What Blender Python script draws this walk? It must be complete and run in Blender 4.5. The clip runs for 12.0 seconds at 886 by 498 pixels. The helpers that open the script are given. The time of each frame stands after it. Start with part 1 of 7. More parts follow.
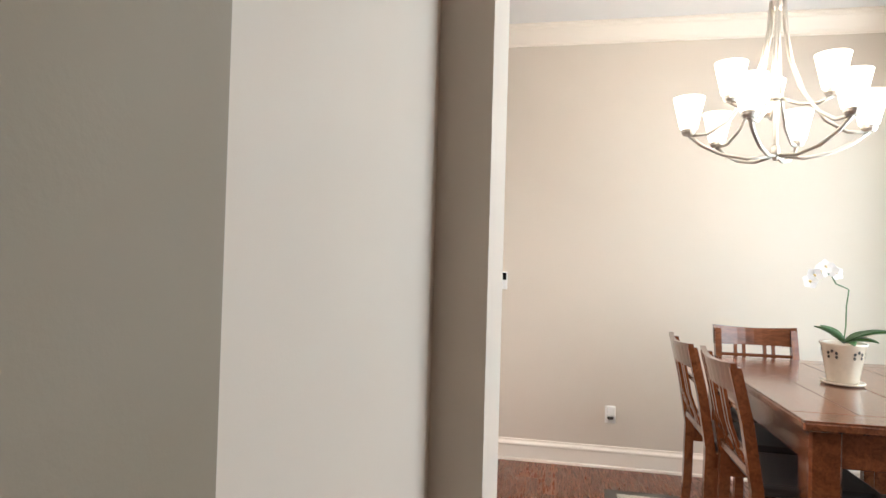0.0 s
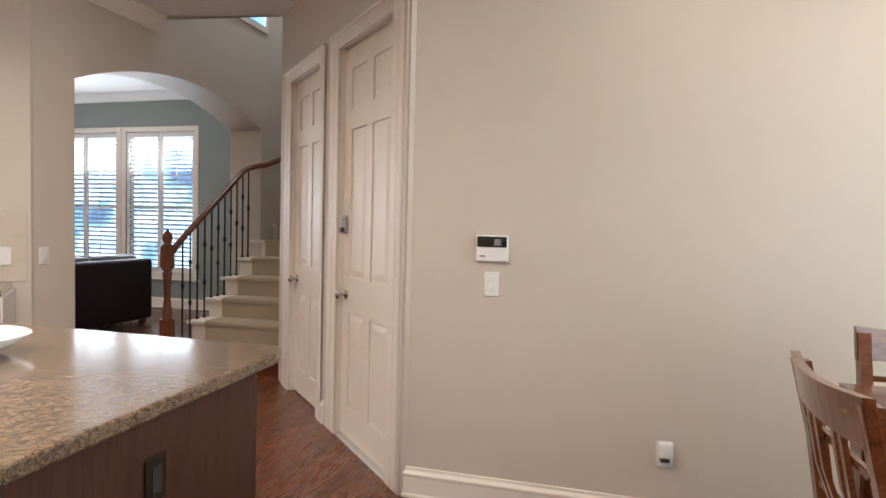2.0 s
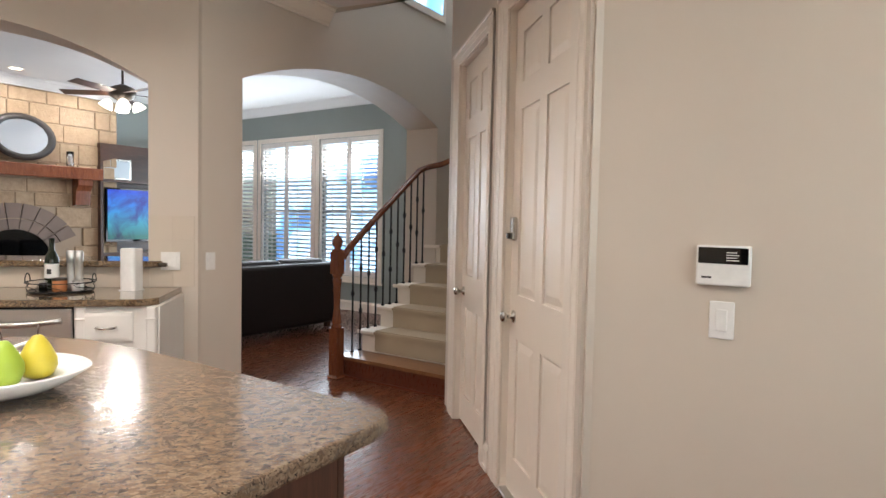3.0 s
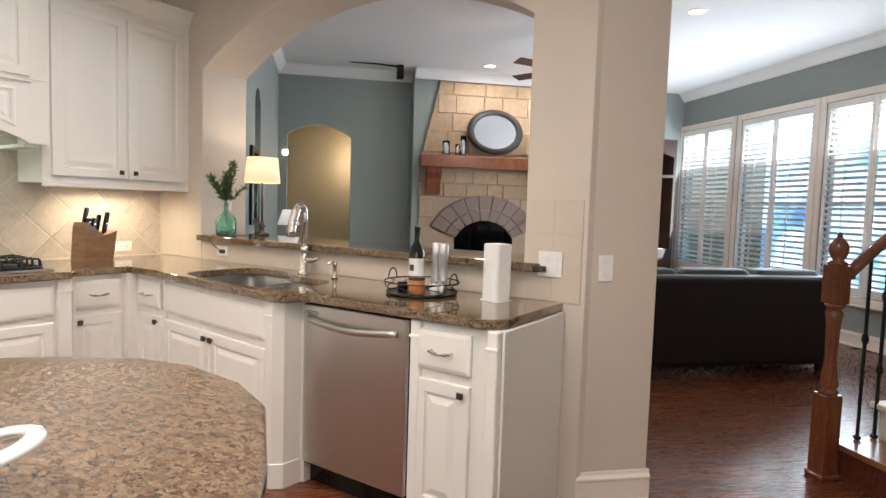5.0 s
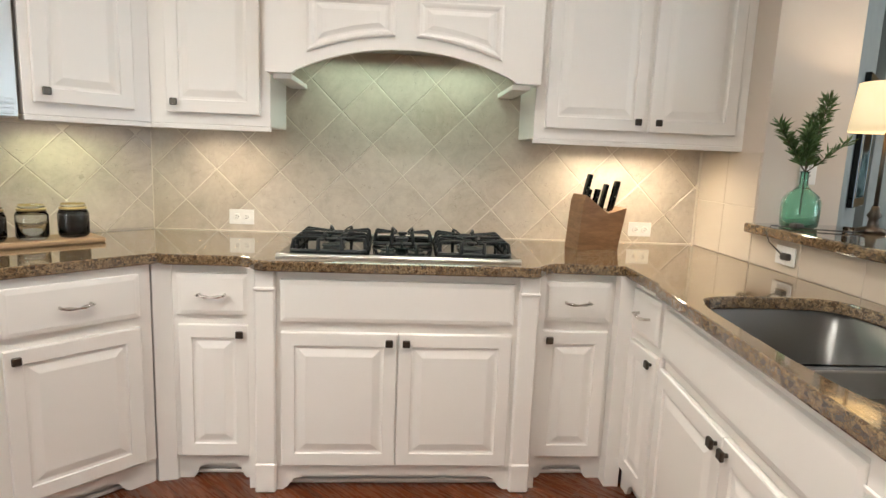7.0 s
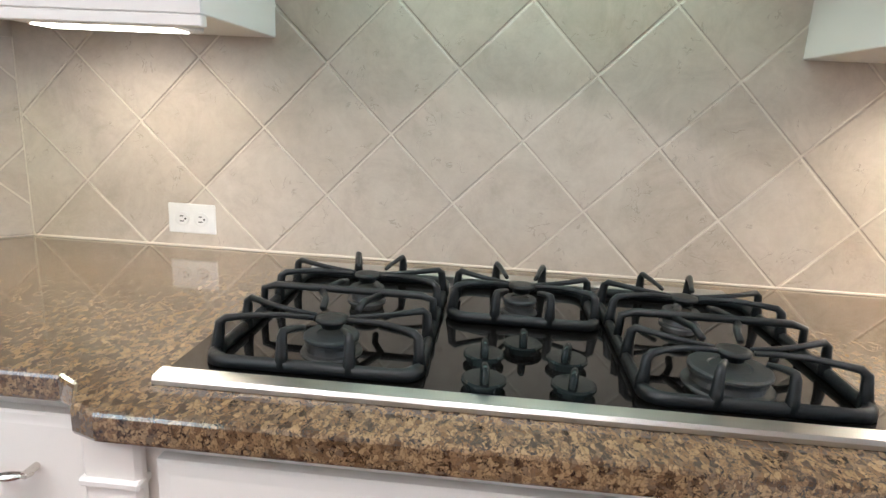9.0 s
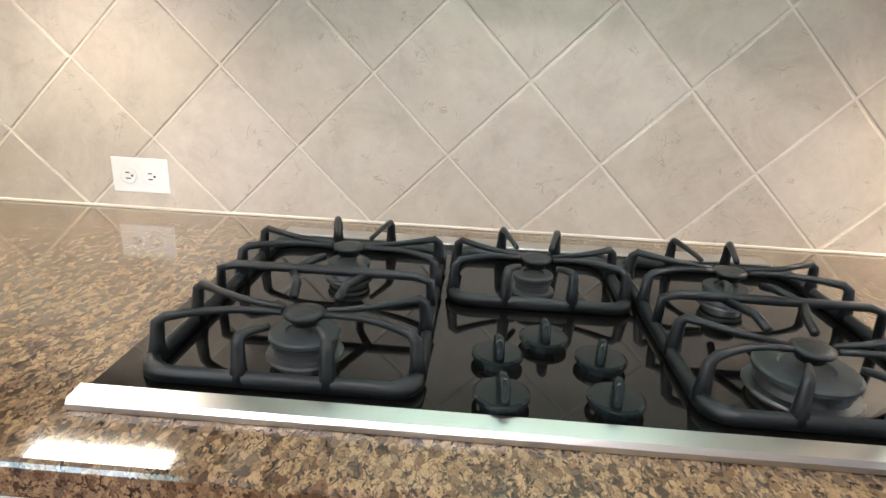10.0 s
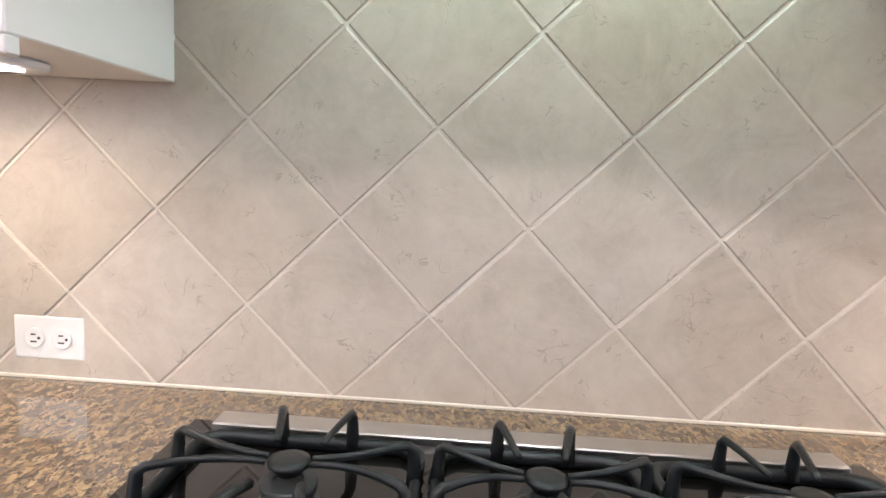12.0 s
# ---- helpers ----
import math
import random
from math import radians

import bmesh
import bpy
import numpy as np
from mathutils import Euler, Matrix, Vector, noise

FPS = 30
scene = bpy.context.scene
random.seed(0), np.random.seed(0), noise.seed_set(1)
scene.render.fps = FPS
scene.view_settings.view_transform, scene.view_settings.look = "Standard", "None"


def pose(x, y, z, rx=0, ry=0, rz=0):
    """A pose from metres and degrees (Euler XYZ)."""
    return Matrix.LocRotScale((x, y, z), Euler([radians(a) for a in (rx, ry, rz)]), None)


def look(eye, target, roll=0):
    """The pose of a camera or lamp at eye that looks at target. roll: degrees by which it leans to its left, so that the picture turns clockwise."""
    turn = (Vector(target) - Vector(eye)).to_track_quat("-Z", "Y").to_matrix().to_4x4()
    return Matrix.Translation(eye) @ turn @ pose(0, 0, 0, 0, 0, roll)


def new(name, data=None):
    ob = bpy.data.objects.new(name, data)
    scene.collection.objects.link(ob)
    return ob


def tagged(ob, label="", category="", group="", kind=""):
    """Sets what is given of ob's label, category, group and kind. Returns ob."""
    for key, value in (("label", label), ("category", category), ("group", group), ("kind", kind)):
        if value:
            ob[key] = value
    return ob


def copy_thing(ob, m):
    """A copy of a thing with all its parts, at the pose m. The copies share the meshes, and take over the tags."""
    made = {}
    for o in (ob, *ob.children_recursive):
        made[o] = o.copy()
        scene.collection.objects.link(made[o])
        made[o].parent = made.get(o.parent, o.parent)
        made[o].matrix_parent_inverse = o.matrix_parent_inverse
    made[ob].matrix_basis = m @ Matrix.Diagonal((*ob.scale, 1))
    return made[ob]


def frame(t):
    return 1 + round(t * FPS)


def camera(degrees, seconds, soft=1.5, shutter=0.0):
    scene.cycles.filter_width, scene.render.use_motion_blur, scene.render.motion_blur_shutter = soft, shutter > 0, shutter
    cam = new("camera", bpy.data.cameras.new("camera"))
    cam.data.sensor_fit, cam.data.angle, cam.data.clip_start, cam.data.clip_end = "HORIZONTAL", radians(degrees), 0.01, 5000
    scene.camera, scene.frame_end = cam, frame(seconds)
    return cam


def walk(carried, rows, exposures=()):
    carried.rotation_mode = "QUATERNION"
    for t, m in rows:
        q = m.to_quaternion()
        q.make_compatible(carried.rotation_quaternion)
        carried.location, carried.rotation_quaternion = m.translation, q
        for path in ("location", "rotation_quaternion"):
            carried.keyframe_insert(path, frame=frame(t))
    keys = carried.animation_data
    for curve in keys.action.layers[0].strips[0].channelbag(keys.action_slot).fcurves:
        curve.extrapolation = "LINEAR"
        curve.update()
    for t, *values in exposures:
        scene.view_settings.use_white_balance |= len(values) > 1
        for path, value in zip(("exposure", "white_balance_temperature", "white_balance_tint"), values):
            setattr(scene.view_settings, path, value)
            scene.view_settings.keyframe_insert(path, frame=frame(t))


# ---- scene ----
cam = camera(73.7, 12.0)
PATH = [
    (0, (-4.263, -2.635, 1.397), (-2.605, -3.753, 1.43), 1.6),
    (0.5, (-4.096, -2.913, 1.378), (-2.633, -4.276, 1.362), 1.8),
    (1, (-3.902, -3.219, 1.371), (-2.469, -4.613, 1.312), 1.6),
    (1.5, (-3.618, -3.475, 1.365), (-2.058, -4.724, 1.288), 1.4),
    (2, (-3.301, -3.714, 1.368), (-1.568, -4.708, 1.281), 1.4),
    (2.5, (-2.969, -3.961, 1.378), (-1.087, -4.631, 1.289), 1.4),
    (2.7, (-2.836, -4.025, 1.376), (-0.914, -4.573, 1.286), 1.3),
    (4.3, (-1.472, -4.264, 1.354), (0.493, -3.916, 1.231), 1.6),
    (4.5, (-1.331, -4.246, 1.352), (0.59, -3.707, 1.215), 1.7),
    (5, (-1.02, -4.201, 1.326), (0.639, -3.093, 1.186), 1.8),
    (5.3, (-0.78, -4.092, 1.329), (0.629, -2.68, 1.183), 2.1),
    (5.5, (-0.645, -4.038, 1.339), (0.591, -2.475, 1.167), 2.0),
    (6, (-0.338, -3.76, 1.341), (0.517, -1.966, 1.121), 2.0),
    (6.5, (-0.124, -3.343, 1.326), (0.3, -1.408, 1.055), 2.2),
    (7, (0.0, -2.875, 1.316), (0.143, -0.906, 1.0), 2.3),
    (7.2, (0.02, -2.69, 1.32), (0.085, -0.718, 0.994), 2.4),
    (8.8, (-0.021, -1.442, 1.271), (-0.178, 0.5, 0.819), 2.9),
    (9, (-0.053, -1.326, 1.27), (-0.213, 0.612, 0.803), 2.9),
    (9.5, (-0.097, -1.163, 1.253), (-0.2, 0.761, 0.717), 3.2),
    (10, (-0.091, -1.141, 1.257), (-0.181, 0.75, 0.611), 2.9),
    (10.5, (-0.093, -1.205, 1.293), (-0.153, 0.672, 0.604), 2.8),
    (11, (-0.085, -1.312, 1.349), (-0.119, 0.569, 0.671), 3.0),
    (11.5, (-0.06, -1.227, 1.354), (-0.095, 0.702, 0.824), 3.2),
    (12, (-0.094, -0.914, 1.29), (-0.169, 1.067, 1.022), 3.1),
]
EXPOSURES = [(0, 0.42, 6250, 11), (0.5, 0.12, 6000, 11), (1, 0.02, 6200, 12), (1.5, -0.02, 6550, 14), (2.5, -0.08, 6450, 12), (4.5, -0.02, 6350, 11), (5.5, 0.02, 6450, 11), (7, -0.06, 6350, 8), (8.8, 0.0, 5750, 11), (10, 0.26, 5750, 12), (11, 0.12, 5700, 13), (12, 0.17, 5850, 20)]
walk(cam, [(t, look(eye, target, roll)) for t, eye, target, roll in PATH], EXPOSURES)

# ---- sky, sun and outside light ----
world = bpy.data.worlds.new("world")
scene.world = world
world.use_nodes = True
wt = world.node_tree
sky = wt.nodes.new("ShaderNodeTexSky")
sky.sky_type, sky.sun_disc = "NISHITA", False
sky.sun_elevation, sky.sun_rotation = radians(48), radians(200)
wt.links.new(sky.outputs[0], wt.nodes["Background"].inputs[0])
wt.nodes["Background"].inputs[1].default_value = 0.12

S = math.sqrt(0.5)
CEIL, LCEIL, HIGH = 3.05, 3.22, 5.6     # kitchen, living room, stairwell
XS = 1.48                               # face of the sink wall
YD = -5.0                               # face of the wall with the two doors
WD = 3.06                               # dining wall, along u
UW = -7.2                               # dining window wall, along w
UA = -1.27                              # arch wall, kitchen face
WL = 1.58                               # living room's side wall
UF = 4.85                               # living room's far wall
WW = 7.75                               # living room's window wall


def uw(u, w):
    """House axes (turned by 45 degrees) to world x, y."""
    return (S * (u + w), S * (u - w))


def at(x, y, z=0, rz=0):
    return pose(x, y, z, 0, 0, rz)


def at_uw(u, w, z=0, rz=0):
    x, y = uw(u, w)
    return pose(x, y, z, 0, 0, rz)


def light(name, kind, m, power, color, size=0.1, size_y=0.0, spread=180):
    data = bpy.data.lights.new(name, kind)
    data.energy, data.color = power, color
    if kind == "AREA":
        data.size = size
        data.spread = radians(spread)
        if size_y:
            data.shape, data.size_y = "RECTANGLE", size_y
        else:
            data.shape = "DISK"
    elif kind == "SUN":
        data.angle = radians(size)
    else:
        data.shadow_soft_size = size
    ob = new(name, data)
    ob.matrix_basis = m
    return ob


WARM, SOFT, DAY = (1.0, 0.84, 0.66), (1.0, 0.93, 0.86), (0.80, 0.91, 1.0)
light("sun", "SUN", pose(0, 0, 9, 42, 0, 20), 2.0, (1.0, 0.95, 0.88), 0.5)
# daylight through the living room's windows and the dining window
for k in range(3):
    u = 1.47 + 1.4 * k
    x, y = uw(u, WW - 0.15)
    light("daylight", "AREA", look((x, y, 1.6), (x - S, y + S, 1.95)), 58, DAY, 1.1, 2.0)
for k in range(2):
    x, y = uw(UW + 0.12, 1.9 - 1.2 * k)
    light("daylight", "AREA", look((x, y, 1.65), (x + S, y + S, 1.6)), 28, (0.88, 0.95, 1.0), 1.1, 2.0)
x, y = uw(-1.8, 6.2)
light("stairwell_daylight", "AREA", look((x, y, 5.3), (x, y, 0)), 30, DAY, 1.2)

# ---- materials ----


def mat(name):
    m = bpy.data.materials.new(name)
    m.use_nodes = True
    return m, m.node_tree, m.node_tree.nodes["Principled BSDF"]


def nd(t, kind, **kw):
    n = t.nodes.new(kind)
    for k, v in kw.items():
        if k.startswith("_"):
            n.inputs[k[1:].replace("_", " ")].default_value = v
        elif k == "op":
            n.operation = v
    return n


def coords(t, scale=(1, 1, 1), rot=(0, 0, 0), source="Object"):
    c, m = t.nodes.new("ShaderNodeTexCoord"), t.nodes.new("ShaderNodeMapping")
    m.inputs["Scale"].default_value = scale
    m.inputs["Rotation"].default_value = rot
    t.links.new(c.outputs[source], m.inputs[0])
    return m.outputs[0]


def world_coords(t, scale=(1, 1, 1), rot=(0, 0, 0)):
    c, m = t.nodes.new("ShaderNodeNewGeometry"), t.nodes.new("ShaderNodeMapping")
    m.inputs["Scale"].default_value = scale
    m.inputs["Rotation"].default_value = rot
    t.links.new(c.outputs["Position"], m.inputs[0])
    return m.outputs[0]


def ramp(t, fac, stops):
    r = t.nodes.new("ShaderNodeValToRGB")
    e = r.color_ramp.elements
    while len(e) < len(stops):
        e.new(0.5)
    for k, (p, c) in enumerate(stops):
        e[k].position, e[k].color = p, (*c, 1)
    t.links.new(fac, r.inputs[0])
    return r.outputs[0]


def noise_tex(t, vec, scale, detail=4, rough=0.6, dist=0.0):
    n = t.nodes.new("ShaderNodeTexNoise")
    for k, v in (("Scale", scale), ("Detail", detail), ("Roughness", rough), ("Distortion", dist)):
        n.inputs[k].default_value = v
    t.links.new(vec, n.inputs["Vector"])
    return n.outputs["Fac"]


def bump(t, b, height, strength=0.2, dist=0.002):
    n = t.nodes.new("ShaderNodeBump")
    n.inputs["Strength"].default_value, n.inputs["Distance"].default_value = strength, dist
    t.links.new(height, n.inputs["Height"])
    t.links.new(n.outputs[0], b.inputs["Normal"])


def mix(t, fac, a, b, mode="MIX"):
    m = t.nodes.new("ShaderNodeMix")
    m.data_type, m.blend_type = "RGBA", mode
    for s, v in ((m.inputs["Factor"], fac), (m.inputs[6], a), (m.inputs[7], b)):
        if isinstance(v, (int, float)):
            s.default_value = v
        elif isinstance(v, tuple):
            s.default_value = (*v, 1)
        else:
            t.links.new(v, s)
    return m.outputs[2]


def painted(name, c, rough=0.55, var=0.06, grain=260, relief=0.12, coat=0.0):
    m, t, b = mat(name)
    v = world_coords(t)
    dark = tuple(a * (1 - var) for a in c)
    big = noise_tex(t, v, 1.3, 3)
    t.links.new(ramp(t, big, [(0.3, dark), (0.7, c)]), b.inputs["Base Color"])
    r = ramp(t, noise_tex(t, v, 9, 3), [(0.3, (rough - 0.06,) * 3), (0.7, (rough + 0.06,) * 3)])
    t.links.new(r, b.inputs["Roughness"])
    bump(t, b, noise_tex(t, v, grain, 3), relief, 0.001)
    b.inputs["Coat Weight"].default_value = coat
    return m


def metal(name, c, rough=0.3, brushed=0.0):
    m, t, b = mat(name)
    b.inputs["Metallic"].default_value = 1
    v = coords(t, (1.5, 60, 260) if brushed else (40, 40, 40))
    f = noise_tex(t, v, 4, 3)
    t.links.new(ramp(t, f, [(0.2, tuple(x * 0.95 for x in c)), (0.8, c)]), b.inputs["Base Color"])
    t.links.new(ramp(t, f, [(0.2, (rough * 0.92,) * 3), (0.8, (rough * 1.1,) * 3)]), b.inputs["Roughness"])
    if brushed:
        bump(t, b, f, 0.04, 0.0003)
    return m


def wood(name, a, bcol, scale=(1, 14, 14), rough=0.35, coat=0.3, rnd=0.25, world_space=False, rot=(0, 0, 0)):
    m, t, b = mat(name)
    v = world_coords(t, scale, rot) if world_space else coords(t, scale, rot)
    o = t.nodes.new("ShaderNodeObjectInfo")
    g = t.nodes.new("ShaderNodeNewGeometry")
    off = t.nodes.new("ShaderNodeVectorMath")
    off.operation = "MULTIPLY_ADD"
    s = t.nodes.new("ShaderNodeMath")
    s.operation = "ADD"
    t.links.new(o.outputs["Random"], s.inputs[0])
    t.links.new(g.outputs["Random Per Island"], s.inputs[1])
    t.links.new(s.outputs[0], off.inputs[0])
    off.inputs[1].default_value = (37, 17, 11)
    t.links.new(v, off.inputs[2])
    f = noise_tex(t, off.outputs[0], 2.2, 8, 0.65, 1.2)
    f2 = noise_tex(t, off.outputs[0], 11, 4, 0.6, 0.3)
    c1 = ramp(t, f, [(0.3, a), (0.7, bcol)])
    c2 = mix(t, 0.18, c1, ramp(t, f2, [(0.35, tuple(x * 0.5 for x in a)), (0.6, bcol)]))
    tone = ramp(t, s.outputs[0], [(0.0, (1 - rnd,) * 3), (0.5, (1, 1, 1)), (1.0, (1 - rnd * 0.6, 1 - rnd * 0.7, 1 - rnd * 0.8))])
    t.links.new(mix(t, 1.0, c2, tone, "MULTIPLY"), b.inputs["Base Color"])
    t.links.new(ramp(t, f2, [(0.3, (rough + 0.03,) * 3), (0.7, (rough - 0.02,) * 3)]), b.inputs["Roughness"])
    bump(t, b, f2, 0.10, 0.001)
    b.inputs["Coat Weight"].default_value, b.inputs["Coat Roughness"].default_value = coat, 0.15
    return m


def granite(name, cols, scale=60, rough=0.12, speck=0.43, seams=0.8, warp_by=0.03):
    """Flakes of several tones with thin dark seams, crisp dark specks and grey clouds."""
    m, t, b = mat(name)
    v = world_coords(t, (1.3, 0.8, 1.2), (0, 0, 0.5))
    nn = t.nodes.new("ShaderNodeTexNoise")
    nn.inputs["Scale"].default_value, nn.inputs["Detail"].default_value = scale * 1.1, 4
    sc = t.nodes.new("ShaderNodeVectorMath")
    sc.operation = "SCALE"
    sc.inputs["Scale"].default_value = warp_by
    warp = t.nodes.new("ShaderNodeVectorMath")
    warp.operation = "ADD"
    t.links.new(v, nn.inputs["Vector"])
    t.links.new(nn.outputs["Color"], sc.inputs[0])
    t.links.new(v, warp.inputs[0])
    t.links.new(sc.outputs[0], warp.inputs[1])
    vo = t.nodes.new("ShaderNodeTexVoronoi")
    vo.inputs["Scale"].default_value = scale
    t.links.new(warp.outputs[0], vo.inputs["Vector"])
    ed = t.nodes.new("ShaderNodeTexVoronoi")
    ed.feature = "DISTANCE_TO_EDGE"
    ed.inputs["Scale"].default_value = scale
    t.links.new(warp.outputs[0], ed.inputs["Vector"])
    sep = t.nodes.new("ShaderNodeSeparateColor")
    t.links.new(vo.outputs["Color"], sep.inputs[0])
    c1 = ramp(t, sep.outputs[0], [(0.0, cols[1]), (0.25, cols[2]), (0.6, cols[3]), (0.85, cols[3]), (1.0, cols[4])])
    grain = ramp(t, noise_tex(t, v, scale * 4, 4, 0.7), [(0.3, (0.72, 0.68, 0.62)), (0.6, (1.0, 1.0, 1.0))])
    c2 = mix(t, 1.0, c1, grain, "MULTIPLY")
    seam = ramp(t, ed.outputs["Distance"], [(0.0, (seams,) * 3), (0.09, (0, 0, 0))])
    c3 = mix(t, seam, c2, cols[1])
    n1 = noise_tex(t, v, scale * 0.95, 6, 0.72, 1.6)
    c4 = mix(t, ramp(t, n1, [(speck - 0.03, (1, 1, 1)), (speck + 0.015, (0, 0, 0))]), c3, cols[0])
    c5 = mix(t, ramp(t, noise_tex(t, v, scale * 0.5, 5, 0.7, 1.0), [(0.57, (0, 0, 0)), (0.63, (0.75, 0.75, 0.75))]), c4, cols[4])
    big = ramp(t, noise_tex(t, v, 5, 4), [(0.3, (0.80, 0.78, 0.75)), (0.7, (1.0, 1.0, 1.0))])
    t.links.new(mix(t, 1.0, c5, big, "MULTIPLY"), b.inputs["Base Color"])
    b.inputs["Roughness"].default_value = rough
    b.inputs["IOR"].default_value = 1.6
    b.inputs["Coat Weight"].default_value, b.inputs["Coat Roughness"].default_value = 0.6, 0.04
    return m


def plain(name, c, rough=0.5, metallic=0.0, emit=0.0, emit_c=None, trans=0.0, ior=1.45, coat=0.0, relief=0.0):
    m, t, b = mat(name)
    v = coords(t)
    f = noise_tex(t, v, 30, 3)
    t.links.new(ramp(t, f, [(0.3, tuple(x * 0.92 for x in c)), (0.7, c)]), b.inputs["Base Color"])
    b.inputs["Roughness"].default_value, b.inputs["Metallic"].default_value = rough, metallic
    b.inputs["Transmission Weight"].default_value, b.inputs["IOR"].default_value = trans, ior
    b.inputs["Coat Weight"].default_value = coat
    if emit:
        b.inputs["Emission Color"].default_value = (*(emit_c or c), 1)
        b.inputs["Emission Strength"].default_value = emit
    if relief:
        bump(t, b, noise_tex(t, v, 120, 4), relief, 0.002)
    return m


M_WALL = painted("wall_paint", (0.60, 0.52, 0.44), 0.6, 0.04)
# flat dark and pale tones for the two stretches of hall wall
M_TAUPE = painted("dark_taupe", (0.30, 0.252, 0.185), 0.7, 0.04)
M_PALE_BEIGE = painted("pale_beige", (0.72, 0.64, 0.55), 0.75, 0.03)
M_NICHE = painted("ochre_beige_paint", (0.46, 0.385, 0.25), 0.7, 0.04)
M_GREY = painted("blue_grey_paint", (0.262, 0.292, 0.275), 0.65, 0.05)
M_CEIL = painted("ceiling_paint", (0.74, 0.72, 0.70), 0.8, 0.03, 90, 0.3)
M_TRIM = painted("trim_paint", (0.78, 0.70, 0.61), 0.45, 0.03, 60, 0.05)
M_CAB = painted("cabinet_paint", (0.80, 0.76, 0.71), 0.38, 0.03, 40, 0.06)
M_DOOR = painted("door_paint", (0.79, 0.70, 0.60), 0.4, 0.03, 60, 0.06)
M_WHITE = plain("white_plastic", (0.82, 0.80, 0.77), 0.35)
M_SLOT = plain("dark_slot", (0.05, 0.045, 0.04), 0.6)
M_GRAN = granite("brown_granite", [(0.016, 0.010, 0.008), (0.070, 0.040, 0.022), (0.19, 0.120, 0.063), (0.35, 0.245, 0.135), (0.145, 0.108, 0.075)], 100, 0.09, 0.45, 0.7, 0.02)
M_GRAN.node_tree.nodes["Principled BSDF"].inputs["Coat Weight"].default_value = 0.75
M_ISLE = granite("light_granite", [(0.040, 0.024, 0.017), (0.115, 0.070, 0.046), (0.215, 0.142, 0.090), (0.305, 0.22, 0.147), (0.15, 0.115, 0.09)], 84, 0.17, 0.435, 0.6, 0.03)
M_ISLE.node_tree.nodes["Principled BSDF"].inputs["Coat Weight"].default_value = 0.2
M_WALNUT = wood("walnut_panel", (0.048, 0.016, 0.008), (0.11, 0.040, 0.020), (14, 14, 1), 0.5, 0.0)
M_DINING = wood("cherry_brown_wood", (0.080, 0.024, 0.009), (0.235, 0.077, 0.030), (2, 10, 10), 0.22, 0.6)
M_FLOOR = wood("hardwood_floor", (0.052, 0.014, 0.0055), (0.225, 0.068, 0.025), (0.9, 8, 8), 0.27, 0.12, 0.30)
M_RAIL = wood("red_oak_stain", (0.13, 0.035, 0.014), (0.27, 0.085, 0.035), (10, 10, 2), 0.25, 0.5)
M_RISER = wood("cherry_stain", (0.070, 0.016, 0.007), (0.15, 0.036, 0.015), (10, 10, 2), 0.28, 0.3)
M_STEEL = metal("brushed_steel", (0.62, 0.60, 0.57), 0.30, 1)
M_NICKEL = metal("brushed_nickel", (0.62, 0.59, 0.54), 0.24)
M_SATIN = metal("satin_nickel", (0.62, 0.58, 0.52), 0.42)
M_CHROME = metal("chrome", (0.78, 0.78, 0.78), 0.08)
M_BRONZE = metal("dark_bronze", (0.10, 0.085, 0.07), 0.38)
M_IRON = plain("cast_iron", (0.008, 0.010, 0.0105), 0.4, relief=0.3)
M_IRON.node_tree.nodes["Principled BSDF"].inputs["Specular IOR Level"].default_value = 0.5
M_BLACK = plain("black_glass", (0.002, 0.002, 0.002), 0.04)
M_CERAMIC = plain("black_ceramic_glass", (0.004, 0.0035, 0.003), 0.05, ior=1.6)
M_LEATHER = plain("black_leather", (0.018, 0.015, 0.016), 0.38, relief=0.4)
M_SOFA = plain("brown_leather", (0.010, 0.0055, 0.006), 0.5, relief=0.4)
M_CARPET = painted("beige_carpet", (0.42, 0.335, 0.235), 0.95, 0.12, 700, 1.0)
M_GROUT = painted("grout", (0.72, 0.65, 0.55), 0.85, 0.08, 300, 0.5)
M_BRICK = painted("rough_stone", (0.26, 0.195, 0.16), 0.9, 0.3, 60, 1.0)


